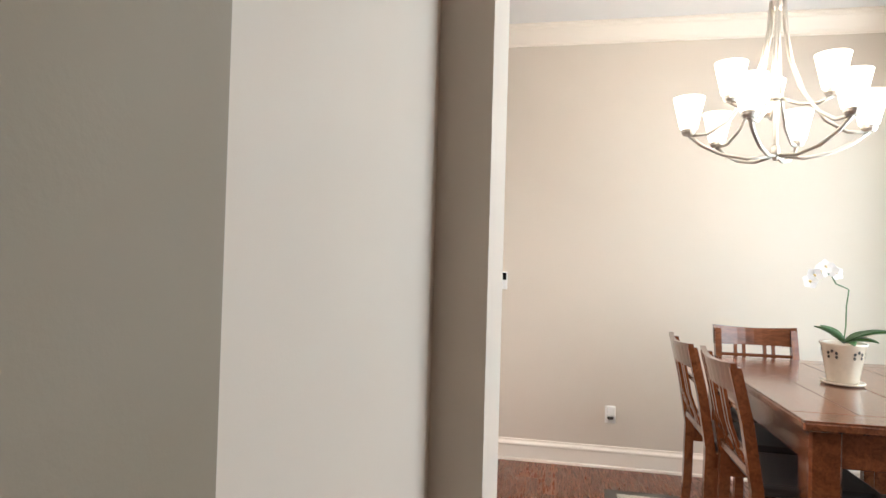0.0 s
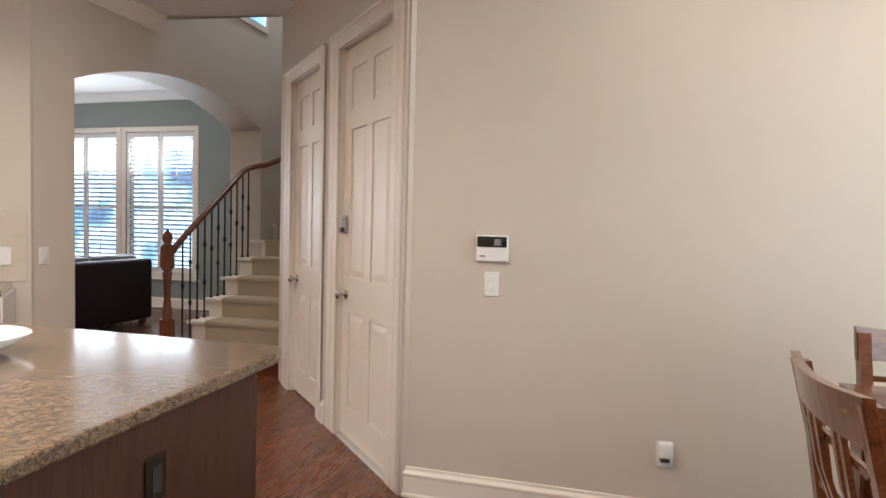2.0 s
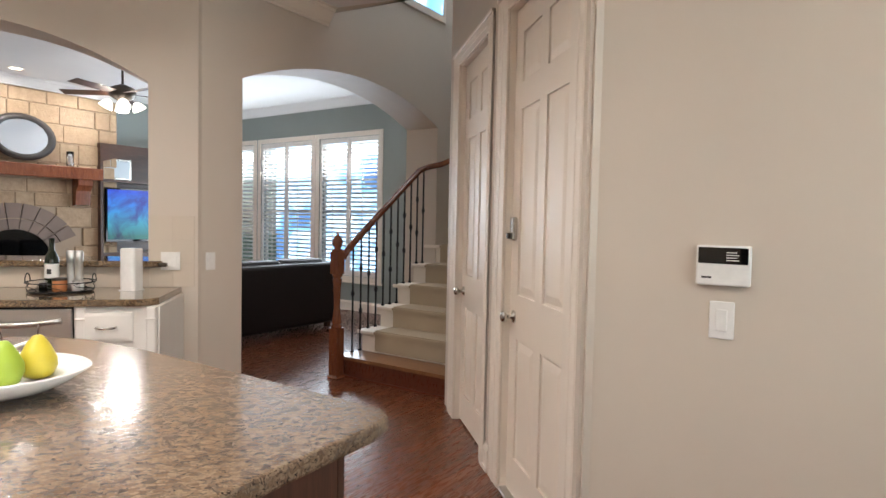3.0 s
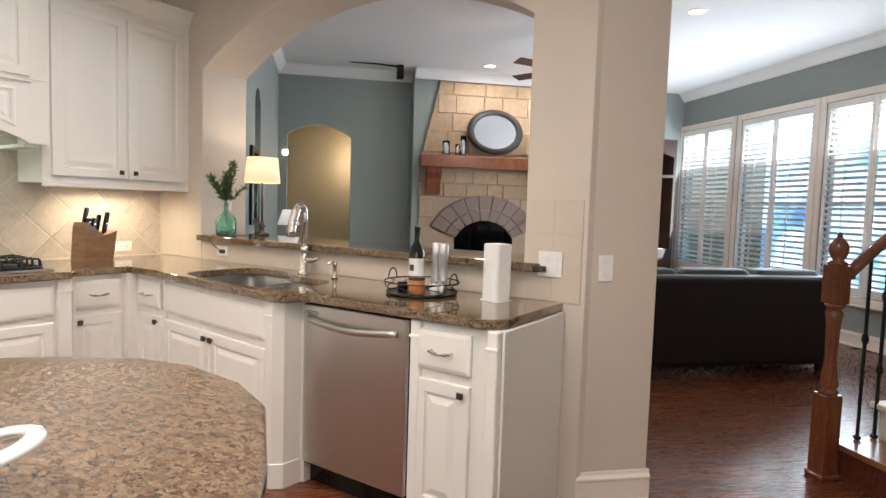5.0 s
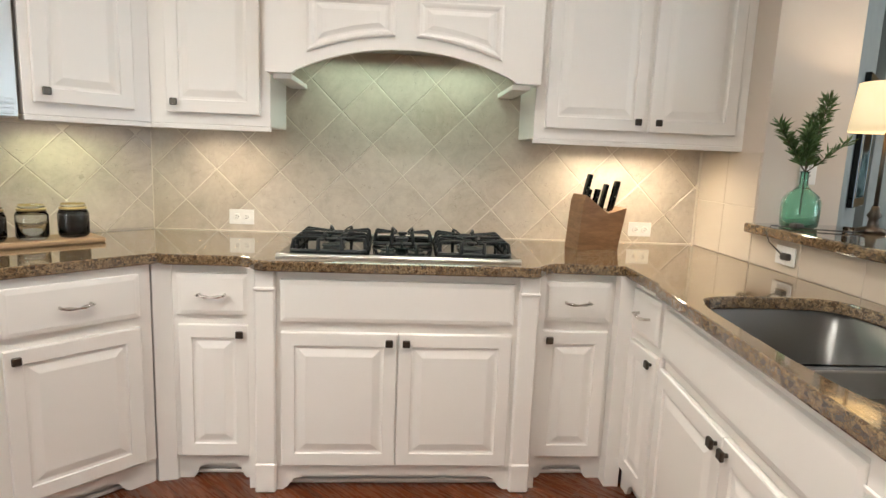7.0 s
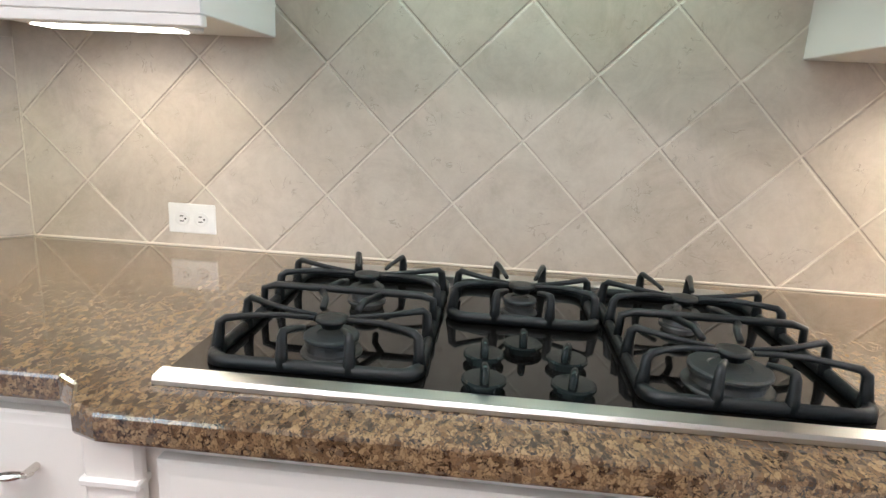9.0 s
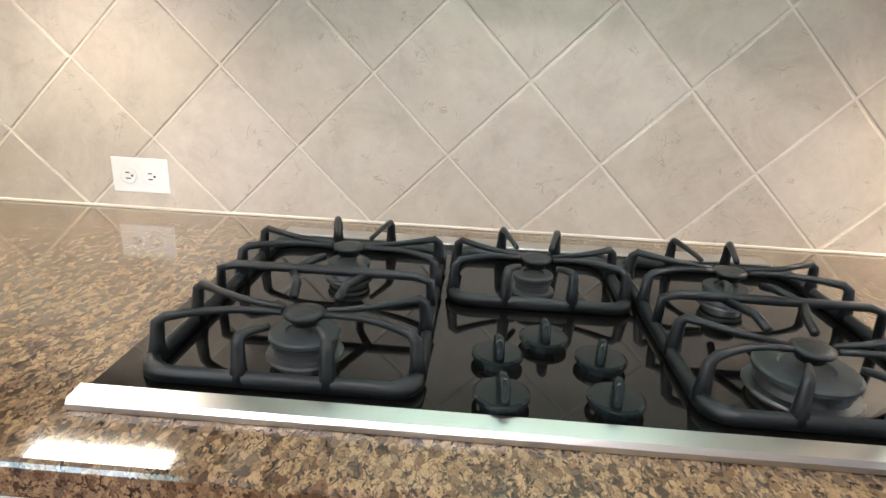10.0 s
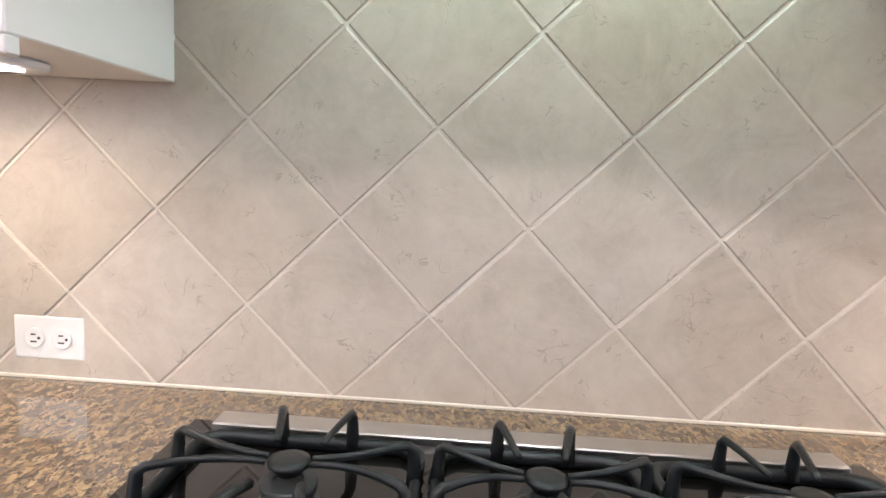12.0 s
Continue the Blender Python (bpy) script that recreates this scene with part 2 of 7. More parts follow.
def tile_material():
    m, t, b = mat("ceramic_tile")
    v = coords(t)
    o = t.nodes.new("ShaderNodeObjectInfo")
    off = t.nodes.new("ShaderNodeVectorMath")
    off.operation = "MULTIPLY_ADD"
    t.links.new(o.outputs["Random"], off.inputs[0])
    off.inputs[1].default_value = (53, 31, 17)
    t.links.new(v, off.inputs[2])
    f = noise_tex(t, off.outputs[0], 7, 7, 0.7, 0.8)
    c = ramp(t, f, [(0.30, (0.45, 0.385, 0.318)), (0.5, (0.54, 0.468, 0.393)), (0.72, (0.61, 0.535, 0.453))])
    f2 = noise_tex(t, off.outputs[0], 34, 5, 0.7, 0.4)
    c = mix(t, 1.0, c, ramp(t, f2, [(0.3, (0.92, 0.91, 0.89)), (0.6, (1.0, 1.0, 1.0))]), "MULTIPLY")
    tone = ramp(t, o.outputs["Random"], [(0, (0.92, 0.91, 0.88)), (1, (1, 1, 1))])
    c = mix(t, 1.0, c, tone, "MULTIPLY")
    # hairline crazing and small pits, only in patches
    line = ramp(t, noise_tex(t, off.outputs[0], 13, 3, 0.5, 2.2), [(0.485, (0, 0, 0)), (0.497, (1, 1, 1)), (0.503, (1, 1, 1)), (0.515, (0, 0, 0))])
    where = ramp(t, noise_tex(t, off.outputs[0], 19, 2), [(0.57, (0, 0, 0)), (0.63, (1, 1, 1))])
    crack = mix(t, 1.0, line, where, "MULTIPLY")
    dim = mix(t, 0.45, (0, 0, 0), crack)
    t.links.new(mix(t, dim, c, (0.22, 0.175, 0.13)), b.inputs["Base Color"])
    b.inputs["Roughness"].default_value = 0.38
    h = mix(t, crack, f2, (0, 0, 0))
    bump(t, b, h, 0.30, 0.0015)
    return m


def stone_material():
    m, t, b = mat("limestone")
    v = world_coords(t)
    o = t.nodes.new("ShaderNodeObjectInfo")
    f = noise_tex(t, v, 12, 6, 0.7)
    c = ramp(t, f, [(0.3, (0.37, 0.275, 0.185)), (0.7, (0.50, 0.385, 0.27))])
    tone = ramp(t, o.outputs["Random"], [(0, (0.84, 0.78, 0.70)), (0.5, (1, 0.95, 0.88)), (1, (0.94, 0.92, 0.89))])
    t.links.new(mix(t, 1.0, c, tone, "MULTIPLY"), b.inputs["Base Color"])
    b.inputs["Roughness"].default_value = 0.9
    bump(t, b, noise_tex(t, v, 25, 8), 0.8, 0.012)
    return m


def backdrop_material(name, strength, stops):
    m, t, b = mat(name)
    v = world_coords(t)
    f = noise_tex(t, v, 1.1, 3, 0.5)
    c = ramp(t, f, stops)
    b.inputs["Base Color"].default_value = (0.05, 0.05, 0.05, 1)
    t.links.new(c, b.inputs["Emission Color"])
    b.inputs["Emission Strength"].default_value = strength
    return m


M_TILE = tile_material()
M_STONE = stone_material()
M_CREAM_TILE = painted("cream_tile", (0.60, 0.515, 0.42), 0.4, 0.08, 40, 0.1)
M_STONE_BED = painted("sandy_mortar", (0.42, 0.325, 0.23), 0.9, 0.15, 90, 0.8)
M_GARDEN = backdrop_material("garden_glow", 3.8, [(0.34, (0.05, 0.13, 0.30)), (0.44, (0.16, 0.38, 0.66)), (0.52, (0.55, 0.80, 1.0)), (0.60, (0.26, 0.50, 0.85)), (0.70, (0.75, 0.92, 1))])
M_GARDEN_SIDE = backdrop_material("bright_garden_glow", 6.5, [(0.34, (0.14, 0.38, 0.36)), (0.44, (0.30, 0.62, 0.62)), (0.52, (0.75, 1.0, 0.98)), (0.60, (0.45, 0.78, 0.80)), (0.70, (0.9, 1, 1))])
M_GLASS = plain("clear_glass", (0.95, 0.97, 0.97), 0.02, trans=1.0)
M_GREEN_GLASS = plain("green_glass", (0.55, 0.92, 0.78), 0.03, trans=0.95)
M_SHADE = plain("frosted_lit_glass", (0.95, 0.9, 0.82), 0.4, emit=2.2, emit_c=(1.0, 0.92, 0.80))
M_LAMPSHADE = plain("linen_shade", (0.8, 0.7, 0.5), 0.8, emit=0.75, emit_c=(1.0, 0.74, 0.42))
M_LED = plain("lit_lens", (1, 1, 1), 0.4, emit=9.0, emit_c=(1.0, 0.88, 0.70))

# ---- mesh helpers ----


def B():
    return bmesh.new()


def box(bm, x0, x1, y0, y1, z0, z1, bev=0.0, seg=1):
    r = bmesh.ops.create_cube(bm, size=1.0)
    vs = r["verts"]
    for v in vs:
        v.co = Vector(((x0 + x1) / 2 + v.co.x * (x1 - x0), (y0 + y1) / 2 + v.co.y * (y1 - y0), (z0 + z1) / 2 + v.co.z * (z1 - z0)))
    if bev:
        es = list({e for v in vs for e in v.link_edges})
        bmesh.ops.bevel(bm, geom=es, offset=bev, segments=seg, affect="EDGES", profile=0.5)
    return bm


def prism(bm, pts, z0, z1):
    lo = [bm.verts.new((x, y, z0)) for x, y in pts]
    hi = [bm.verts.new((x, y, z1)) for x, y in pts]
    n = len(pts)
    bm.faces.new(hi)
    bm.faces.new(lo[::-1])
    for k in range(n):
        bm.faces.new((lo[k], lo[(k + 1) % n], hi[(k + 1) % n], hi[k]))
    bmesh.ops.recalc_face_normals(bm, faces=bm.faces)
    return bm


def prism_y(bm, pts, y0, y1):
    """Outline in x, z, drawn out along y."""
    lo = [bm.verts.new((x, y0, z)) for x, z in pts]
    hi = [bm.verts.new((x, y1, z)) for x, z in pts]
    n = len(pts)
    bm.faces.new(hi)
    bm.faces.new(lo[::-1])
    for k in range(n):
        bm.faces.new((lo[k], lo[(k + 1) % n], hi[(k + 1) % n], hi[k]))
    bmesh.ops.recalc_face_normals(bm, faces=bm.faces)
    return bm


def rings(bm, loops, cap0=True, cap1=True, closed=True):
    rows = [[bm.verts.new(p) for p in loop] for loop in loops]
    n = len(rows[0])
    for a, b in zip(rows, rows[1:]):
        for k in range(n if closed else n - 1):
            bm.faces.new((a[k], a[(k + 1) % n], b[(k + 1) % n], b[k]))
    if cap0:
        bm.faces.new(rows[0][::-1])
    if cap1:
        bm.faces.new(rows[-1])
    return bm


def lathe(bm, profile, seg=24, at_=(0, 0, 0), sx=1.0, sy=1.0):
    loops = [[(at_[0] + sx * r * math.cos(2 * math.pi * k / seg), at_[1] + sy * r * math.sin(2 * math.pi * k / seg), at_[2] + z) for k in range(seg)] for r, z in profile]
    return rings(bm, loops)


def tube(bm, pts, r, seg=8, flat=1.0):
    pts = [Vector(p) for p in pts]
    rr = r if isinstance(r, (list, tuple)) else [r] * len(pts)
    loops, side = [], None
    for k, p in enumerate(pts):
        d = (pts[min(k + 1, len(pts) - 1)] - pts[max(k - 1, 0)]).normalized()
        if side is None:
            side = d.cross(Vector((0, 0, 1)))
            if side.length < 0.05:
                side = d.cross(Vector((1, 0, 0)))
        side = (side - d * side.dot(d)).normalized()
        up = d.cross(side)
        loops.append([p + rr[k] * (math.cos(a) * side + flat * math.sin(a) * up) for a in (2 * math.pi * j / seg for j in range(seg))])
    rings(bm, loops)
    bmesh.ops.recalc_face_normals(bm, faces=bm.faces)
    return bm


def panel(bm, x0, x1, z0, z1, y, profile):
    """Nested rectangles facing -y: profile of (inset, y offset); the last one is filled."""
    loops = [[(x0 + d, y + o, z0 + d), (x1 - d, y + o, z0 + d), (x1 - d, y + o, z1 - d), (x0 + d, y + o, z1 - d)] for d, o in profile]
    return rings(bm, loops, cap0=True, cap1=True)


def shade_smooth(ob, on=True):
    for p in ob.data.polygons:
        p.use_smooth = on


def mesh_ob(name, bm, material, m=None, smooth=False):
    me = bpy.data.meshes.new(name)
    bm.to_mesh(me)
    bm.free()
    me.materials.append(material)
    ob = new(name, me)
    if m is not None:
        ob.matrix_basis = m
    if smooth:
        for p in me.polygons:
            p.use_smooth = True
    return ob


def thing(name, m, label, category, group=""):
    return tagged(set_pose(new(name), m), label, category, group)


def set_pose(ob, m):
    ob.matrix_basis = m
    return ob


def part(name, bm, material, parent, label="", m=None, smooth=False):
    ob = mesh_ob(name, bm, material, m, smooth)
    ob.parent = parent
    return tagged(ob, label)


def solid(name, bm, material, label, category, m=None, group="", smooth=False):
    return tagged(mesh_ob(name, bm, material, m, smooth), label, category, group)


def structure(name, bm, material, m=None, label="", smooth=False):
    return tagged(mesh_ob(name, bm, material, m, smooth), label, "", "", "structure")


def uw_poly(pts):
    return [uw(u, w) for u, w in pts]


# ---- structure: walls, floor, ceilings ----
# main wall behind the cooktop and its 45-degree run to the left
XC = -1.17
structure("wall_cooktop", prism(B(), [(XC, 0), (XS + 0.36, 0), (XS + 0.36, 0.15), (XC - 0.06, 0.15)], 0, CEIL), M_WALL)
L0 = (XC, 0.0)
L1 = (XC - 3.2 * S, -3.2 * S)
structure("wall_kitchen_side", prism(B(), [L1, L0, (XC - 0.06, 0.15), (L1[0] - 0.106, L1[1] + 0.106)], 0, CEIL), M_WALL)


def arc_pts(x0, x1, zs, rise, n=20):
    """Points of a flat arch from x0 to x1, springing at zs."""
    c = (x1 - x0) / 2
    r = (c * c + rise * rise) / (2 * rise)
    a = math.asin(min(1.0, c / r))
    mx, mz = (x0 + x1) / 2, zs + rise - r
    return [(mx + r * math.sin(-a + 2 * a * k / n), mz + r * math.cos(-a + 2 * a * k / n)) for k in range(n + 1)]


def wall_with_openings(name, length, thick, height, openings, m, material):
    """Wall in local x, z, thickness along +y. openings: (x0, x1, z0, zs, rise)."""
    bm = B()
    x = 0.0
    for x0, x1, z0, zs, rise in openings:
        if x0 > x:
            box(bm, x, x0, 0, thick, 0, height)
        if z0 > 0:
            box(bm, x0, x1, 0, thick, 0, z0)
        top = arc_pts(x0, x1, zs, rise) if rise else [(x0, zs), (x1, zs)]
        prism_y(bm, top + [(x1, height), (x0, height)], 0, thick)
        x = x1
    if x < length:
        box(bm, x, length, 0, thick, 0, height)
    return structure(name, bm, material, m)


# sink wall with the pass-through; local x runs along -y from the corner
structure_sink = wall_with_openings("wall_sink", 3.29, 0.36, CEIL, [(0.50, 2.99, 1.045, 2.22, 0.36)], at(XS, 0, 0, -90), M_WALL)
# pillar wedge and arch wall
P1, P2 = (XS, -3.29), uw(UA, 3.72)
arch_wall = wall_with_openings("wall_arch", 9.0, 0.40, HIGH, [(0.32, 2.72, 0, 2.34, 0.26)], at(*uw(UA, 3.40), 0, -45), M_WALL)
structure("wall_pillar_fill", prism(B(), [(XS, -3.29), (XS + 0.36, -3.29), uw(UA + 0.39, 3.41), uw(UA + 0.002, 3.41)], 0, CEIL), M_WALL)
# wall with the two doors
DW, DT = 2.44, 0.12
door_wall = wall_with_openings("wall_doors", 1.71 + 0.70, DT, CEIL, [(0.34, 1.06, 0, DW, 0), (1.43, 2.23, 0, DW, 0)], at(1.71, YD, 0, 180), M_WALL)
# dining wall
structure("wall_dining", prism(B(), uw_poly([(-4.03, WD), (UW, WD), (UW - 0.15, WD + 0.15), (-3.9, WD + 0.15)]), 0, CEIL), M_WALL)
# dining window wall: local x runs along -w from the corner, looking towards -u
window_wall = wall_with_openings("wall_dining_window", 6.4, 0.16, CEIL, [(0.14, 2.0, 0.5, 2.60, 0)], at_uw(UW, WD, 0, 135), M_WALL)
# walls that close the place behind the camera
structure("wall_hall_end", prism(B(), uw_poly([(UW - 0.15, -3.34), (UW - 0.15, -3.5), (-2.4, -3.5), (-2.4, -3.34)]), 0, CEIL), M_WALL)
structure("wall_kitchen_back", prism(B(), uw_poly([(-2.4, -3.5), (-2.55, -3.5), (-2.55, -0.9), (-2.4, -0.9)]), 0, CEIL), M_WALL)
# hall wall that the camera passes, in two tones: paler end, darker near stretch
structure("wall_hall", prism(B(), uw_poly([(-4.71, -0.884), (-4.71, -0.35), (-4.785, -0.35), (-4.785, -0.13), (-4.60, -0.13), (-4.60, -0.884)]), 0, CEIL), M_PALE_BEIGE)
structure("wall_hall_near", prism(B(), uw_poly([(-4.715, -3.34), (-4.715, -0.884), (-4.60, -0.884), (-4.60, -3.34)]), 0, CEIL), M_TAUPE)
# stairwell
structure("wall_stairwell_side", prism(B(), [(1.71, YD - 0.001), (1.71, YD - DT), uw(-2.5, 5.0), uw(-2.5, 8.6), uw(-2.32, 8.6), uw(-2.32, 4.76)], 0, HIGH), M_WALL)
structure("wall_stairwell_end", prism(B(), uw_poly([(-2.5, 8.6), (-0.87, 8.6), (-0.87, 8.75), (-2.5, 8.75)]), 0, HIGH), M_WALL)
structure("wall_stairwell_upper", prism(B(), [(1.71, YD), (1.71, YD + 0.1), uw(UA + 0.001, 4.61), uw(UA + 0.001, 4.51)], CEIL - 0.001, HIGH), M_WALL)
# living room
living_side = wall_with_openings("wall_living_side", UF - 1.03, 0.15, LCEIL, [(1.14, 1.62, 0.0, 2.28, 0.15)], at_uw(1.03, WL, 0, 45), M_GREY)
living_far = wall_with_openings("wall_living_far", 6.4, 0.15, LCEIL, [(0.12, 1.0, 0.0, 2.28, 0.15)], at_uw(UF, WL, 0, -45), M_GREY)
structure("niche_wall", prism(B(), uw_poly([(UF + 0.9, WL - 0.2), (UF + 1.0, WL - 0.2), (UF + 1.0, WL + 1.5), (UF + 0.9, WL + 1.5)]), 0, LCEIL), M_NICHE)
structure("niche_wall", prism(B(), uw_poly([(UF + 0.15, WL + 1.2), (UF + 0.9, WL + 1.2), (UF + 0.9, WL + 1.3), (UF + 0.15, WL + 1.3)]), 0, LCEIL), M_NICHE)
structure("niche_wall", prism(B(), uw_poly([(UF + 0.15, WL - 0.2), (UF + 0.9, WL - 0.2), (UF + 0.9, WL - 0.1), (UF + 0.15, WL - 0.1)]), 0, LCEIL), M_NICHE)
structure("niche_wall", prism(B(), uw_poly([(1.8, WL - 1.0), (4.4, WL - 1.0), (4.4, WL - 0.9), (1.8, WL - 0.9)]), 0, LCEIL), M_GREY)
WIN = [(0.87, 2.09), (2.25, 3.48), (3.66, 4.84)]
living_window_wall = wall_with_openings("wall_living_window", 8.0, 0.16, LCEIL, [(UF + 0.2 - b - 0.0, UF + 0.2 - a, 0.52, 2.63, 0) for a, b in WIN[::-1]], at_uw(UF + 0.2, WW, 0, 225), M_GREY)

# ceilings
structure("ceiling_kitchen", prism(B(), [uw(-2.6, -3.5), uw(UW - 0.16, -3.5), uw(UW - 0.16, 3.3), (-0.70, YD - 0.15), (1.71, YD - 0.15), (1.71, YD), uw(UA, 4.53), uw(UA, 3.3), (XS + 0.2, -3.2), (XS + 0.2, 0.1), (XC, 0.1)], CEIL, CEIL + 0.12), M_CEIL)
structure("ceiling_living", prism(B(), uw_poly([(UA + 0.41, 3.3), (UA + 0.41, 8.0), (UF + 1.1, 8.0), (UF + 1.1, 0.4), (0.9, 0.4)]) + [(XS + 0.2, -0.3), (XS + 0.2, -3.1)], LCEIL, LCEIL + 0.12), M_CEIL)
structure("ceiling_stairwell", prism(B(), uw_poly([(-2.6, 4.3), (-2.6, 8.9), (UA + 0.41, 8.9), (UA + 0.41, 4.3)]), HIGH, HIGH + 0.1), M_CEIL)
structure("floor", prism(B(), uw_poly([(UW - 0.2, -3.6), (UF + 1.2, -3.6), (UF + 1.2, 8.9), (UW - 0.2, 8.9)]), -0.2, -0.012), M_FLOOR)

# ---- kitchen cabinets ----
RAISED = [(0, 0.020), (0, 0.003), (0.003, 0), (0.050, 0), (0.053, 0.006), (0.060, 0.007), (0.064, 0.007), (0.088, 0.0), (0.092, -0.001)]
SLAB = [(0, 0.020), (0, 0.004), (0.004, 0.002), (0.014, 0.0), (0.018, -0.001)]


def knob_bm():
    bm = B()
    lathe(bm, [(0.006, 0), (0.006, 0.012)], 10)
    box(bm, -0.014, 0.014, -0.014, 0.014, 0.012, 0.024, 0.003)
    return bm


def pull_bm(w=0.10):
    bm = B()
    pts = [(-w / 2 + w * k / 12, -0.028 + 0.006 * abs(math.cos(math.pi * k / 12)), -0.006 * math.sin(math.pi * k / 12)) for k in range(13)]
    rr = [0.0055 - 0.0015 * math.cos(2 * math.pi * k / 6) for k in range(13)]
    tube(bm, pts, rr, 8)
    for s in (-1, 1):
        tube(bm, [(s * w * 0.47, 0, 0), (s * w * 0.47, -0.026, 0)], 0.0055, 8)
        lathe(bm, [(0.002, -0.001), (0.009, 0.0), (0.002, 0.001)], 8, (s * w * 0.5, -0.023, 0))
    return bm


def add_door(parent, x0, x1, z0, z1, yf, knob=None, label=""):
    d = part("door", panel(B(), x0, x1, z0, z1, yf, RAISED), M_CAB, parent, label)
    if knob:
        part("knob", knob_bm(), M_BRONZE, d, "square dark metal knob", pose(knob[0], yf, knob[1], 90, 0, 0))
    return d


def add_drawer(parent, x0, x1, z0, z1, yf, pull=True):
    d = part("drawer_front", panel(B(), x0, x1, z0, z1, yf, SLAB), M_CAB, parent)
    if pull:
        part("handle", pull_bm(), M_NICKEL, d, "curved brushed nickel bar pull", pose((x0 + x1) / 2, yf, (z0 + z1) / 2))
    return d


def base_cabinet(m, w, depth, label, doors, drawers, feet=True, posts=0.0, top=0.874):
    """Front on local y = 0, facing -y. doors: (x0, x1, knob side or 0); drawers: (x0, x1, with a pull)."""
    t = thing("base_cabinet", m, label, "cabinet", "white base cabinets")
    part("body", box(B(), 0, w, 0, depth, 0.10, top, 0.002), M_CAB, t)
    if top < 0.87:
        part("front_rail", box(B(), 0, w, 0, 0.02, top + 0.001, 0.874), M_CAB, t)
        for x in (0, w - 0.02):
            part("side_panel", box(B(), x, x + 0.02, 0.021, depth, top + 0.001, 0.874), M_CAB, t)
    for x0, x1, k in doors:
        kz = 0.610
        add_door(t, x0, x1, 0.110, 0.642, -0.020, (x1 - 0.03, kz) if k > 0 else (x0 + 0.03, kz) if k < 0 else None)
    for x0, x1, p in drawers:
        add_drawer(t, x0, x1, 0.682, 0.842, -0.020, p)
    if feet:
        # toe board with bracket feet
        a = 0.12 if w > 0.5 else 0.07
        pts = [(0, 0), (a * 0.8, 0), (a * 0.95, 0.012), (a * 1.15, 0.045), (a * 1.5, 0.06), (w - a * 1.5, 0.06), (w - a * 1.15, 0.045), (w - a * 0.95, 0.012), (w - a * 0.8, 0), (w, 0), (w, 0.10), (0, 0.10)]
        part("toe_board", prism_y(B(), pts, 0.0 if posts else 0.012, 0.03), M_CAB, t)
        part("toe_back", box(B(), 0.0, w, 0.06, 0.075, 0.0, 0.10), M_CAB, t)
        part("shoe_moulding", box(B(), 0.0, w, 0.045, 0.06, 0.0, 0.018, 0.004), M_CAB, t)
    if posts:
        for x in (0, w - posts):
            bm = box(B(), x, x + posts, -0.022, 0.0, 0.0, 0.874, 0.006)
            box(bm, x - 0.002, x + posts + 0.002, -0.028, 0.004, 0.0, 0.12, 0.006)
            box(bm, x - 0.002, x + posts + 0.002, -0.028, 0.004, 0.80, 0.812, 0.003)
            part("post", bm, M_CAB, t, "squared corner post with a plinth foot")
    return t


base_cabinet(at(-0.53, -0.71), 1.06, 0.70, "wide white painted base cabinet under the cooktop with corner posts", [(0.095, 0.528, 1), (0.532, 0.965, -1)], [(0.095, 0.965, False)], posts=0.075)
base_cabinet(at(-0.855, -0.635), 0.32, 0.62, "narrow white painted base cabinet with one drawer", [(0.022, 0.285, 1)], [(0.022, 0.285, True)])
base_cabinet(at(0.535, -0.635), 0.32, 0.62, "narrow white painted base cabinet with one drawer beside the corner", [(0.03, 0.30, -1)], [(0.03, 0.30, True)])
for k in range(3):
    base_cabinet(at_uw(-1.115 - 0.52 * (k + 1), -0.19, 0, 45), 0.515, 0.62, "white painted base cabinet with a drawer over a raised-panel door", [(0.05, 0.47, -1)], [(0.05, 0.47, True)])
base_cabinet(at(0.915, -0.69, 0, -90), 0.335, 0.55, "narrow white painted base cabinet between corner and sink", [(0.03, 0.27, 1)], [(0.03, 0.27, True)])
sb = base_cabinet(at(0.893, -1.02, 0, -95.7), 1.06, 0.52, "white painted sink base cabinet that juts forward at an angle", [(0.030, 0.518, 1), (0.522, 1.010, -1)], [(0.030, 1.010, False)], top=0.64)
for x, dx in ((1.02, 0.055), ):
    bm = prism(B(), [(x, -0.022), (x + dx, -0.022), (x + dx + 0.035, 0.02), (x + dx + 0.035, 0.115), (x + 0.042, 0.115), (x + 0.042, 0.0), (x, 0.0)], 0.0, 0.874)
    part("post", bm, M_CAB, sb, "canted corner post")
    bm = prism(B(), [(x - 0.006, -0.030), (x + dx + 0.004, -0.030), (x + dx + 0.043, 0.016), (x + dx + 0.043, 0.115), (x + dx + 0.0355, 0.115), (x + dx + 0.0355, 0.0195), (x + dx, -0.0225), (x - 0.006, -0.0225)], 0.0, 0.115)
    part("plinth", bm, M_CAB, sb)
    part("cap_bead", box(B(), x - 0.004, x + dx + 0.002, -0.028, -0.0225, 0.80, 0.812, 0.003), M_CAB, sb)
part("stile", box(B(), 0.0, 0.026, -0.012, 0.0, 0.0, 0.874, 0.003), M_CAB, sb)
base_cabinet(at(0.90, -2.785, 0, -90), 0.405, 0.57, "white painted end cabinet with one drawer and a panelled side", [(0.03, 0.285, 1)], [(0.03, 0.285, True)], posts=0.05)
# end panel toward the hall
ep = thing("end_panel", at(0.905, -3.192), "white painted flat end panel of the cabinet run", "cabinet")
part("panel", box(B(), 0, 0.57, -0.012, 0, 0, 0.874, 0.003), M_CAB, ep)
part("shoe_moulding", box(B(), 0, 0.57, -0.026, -0.012, 0, 0.02, 0.005), M_CAB, ep)


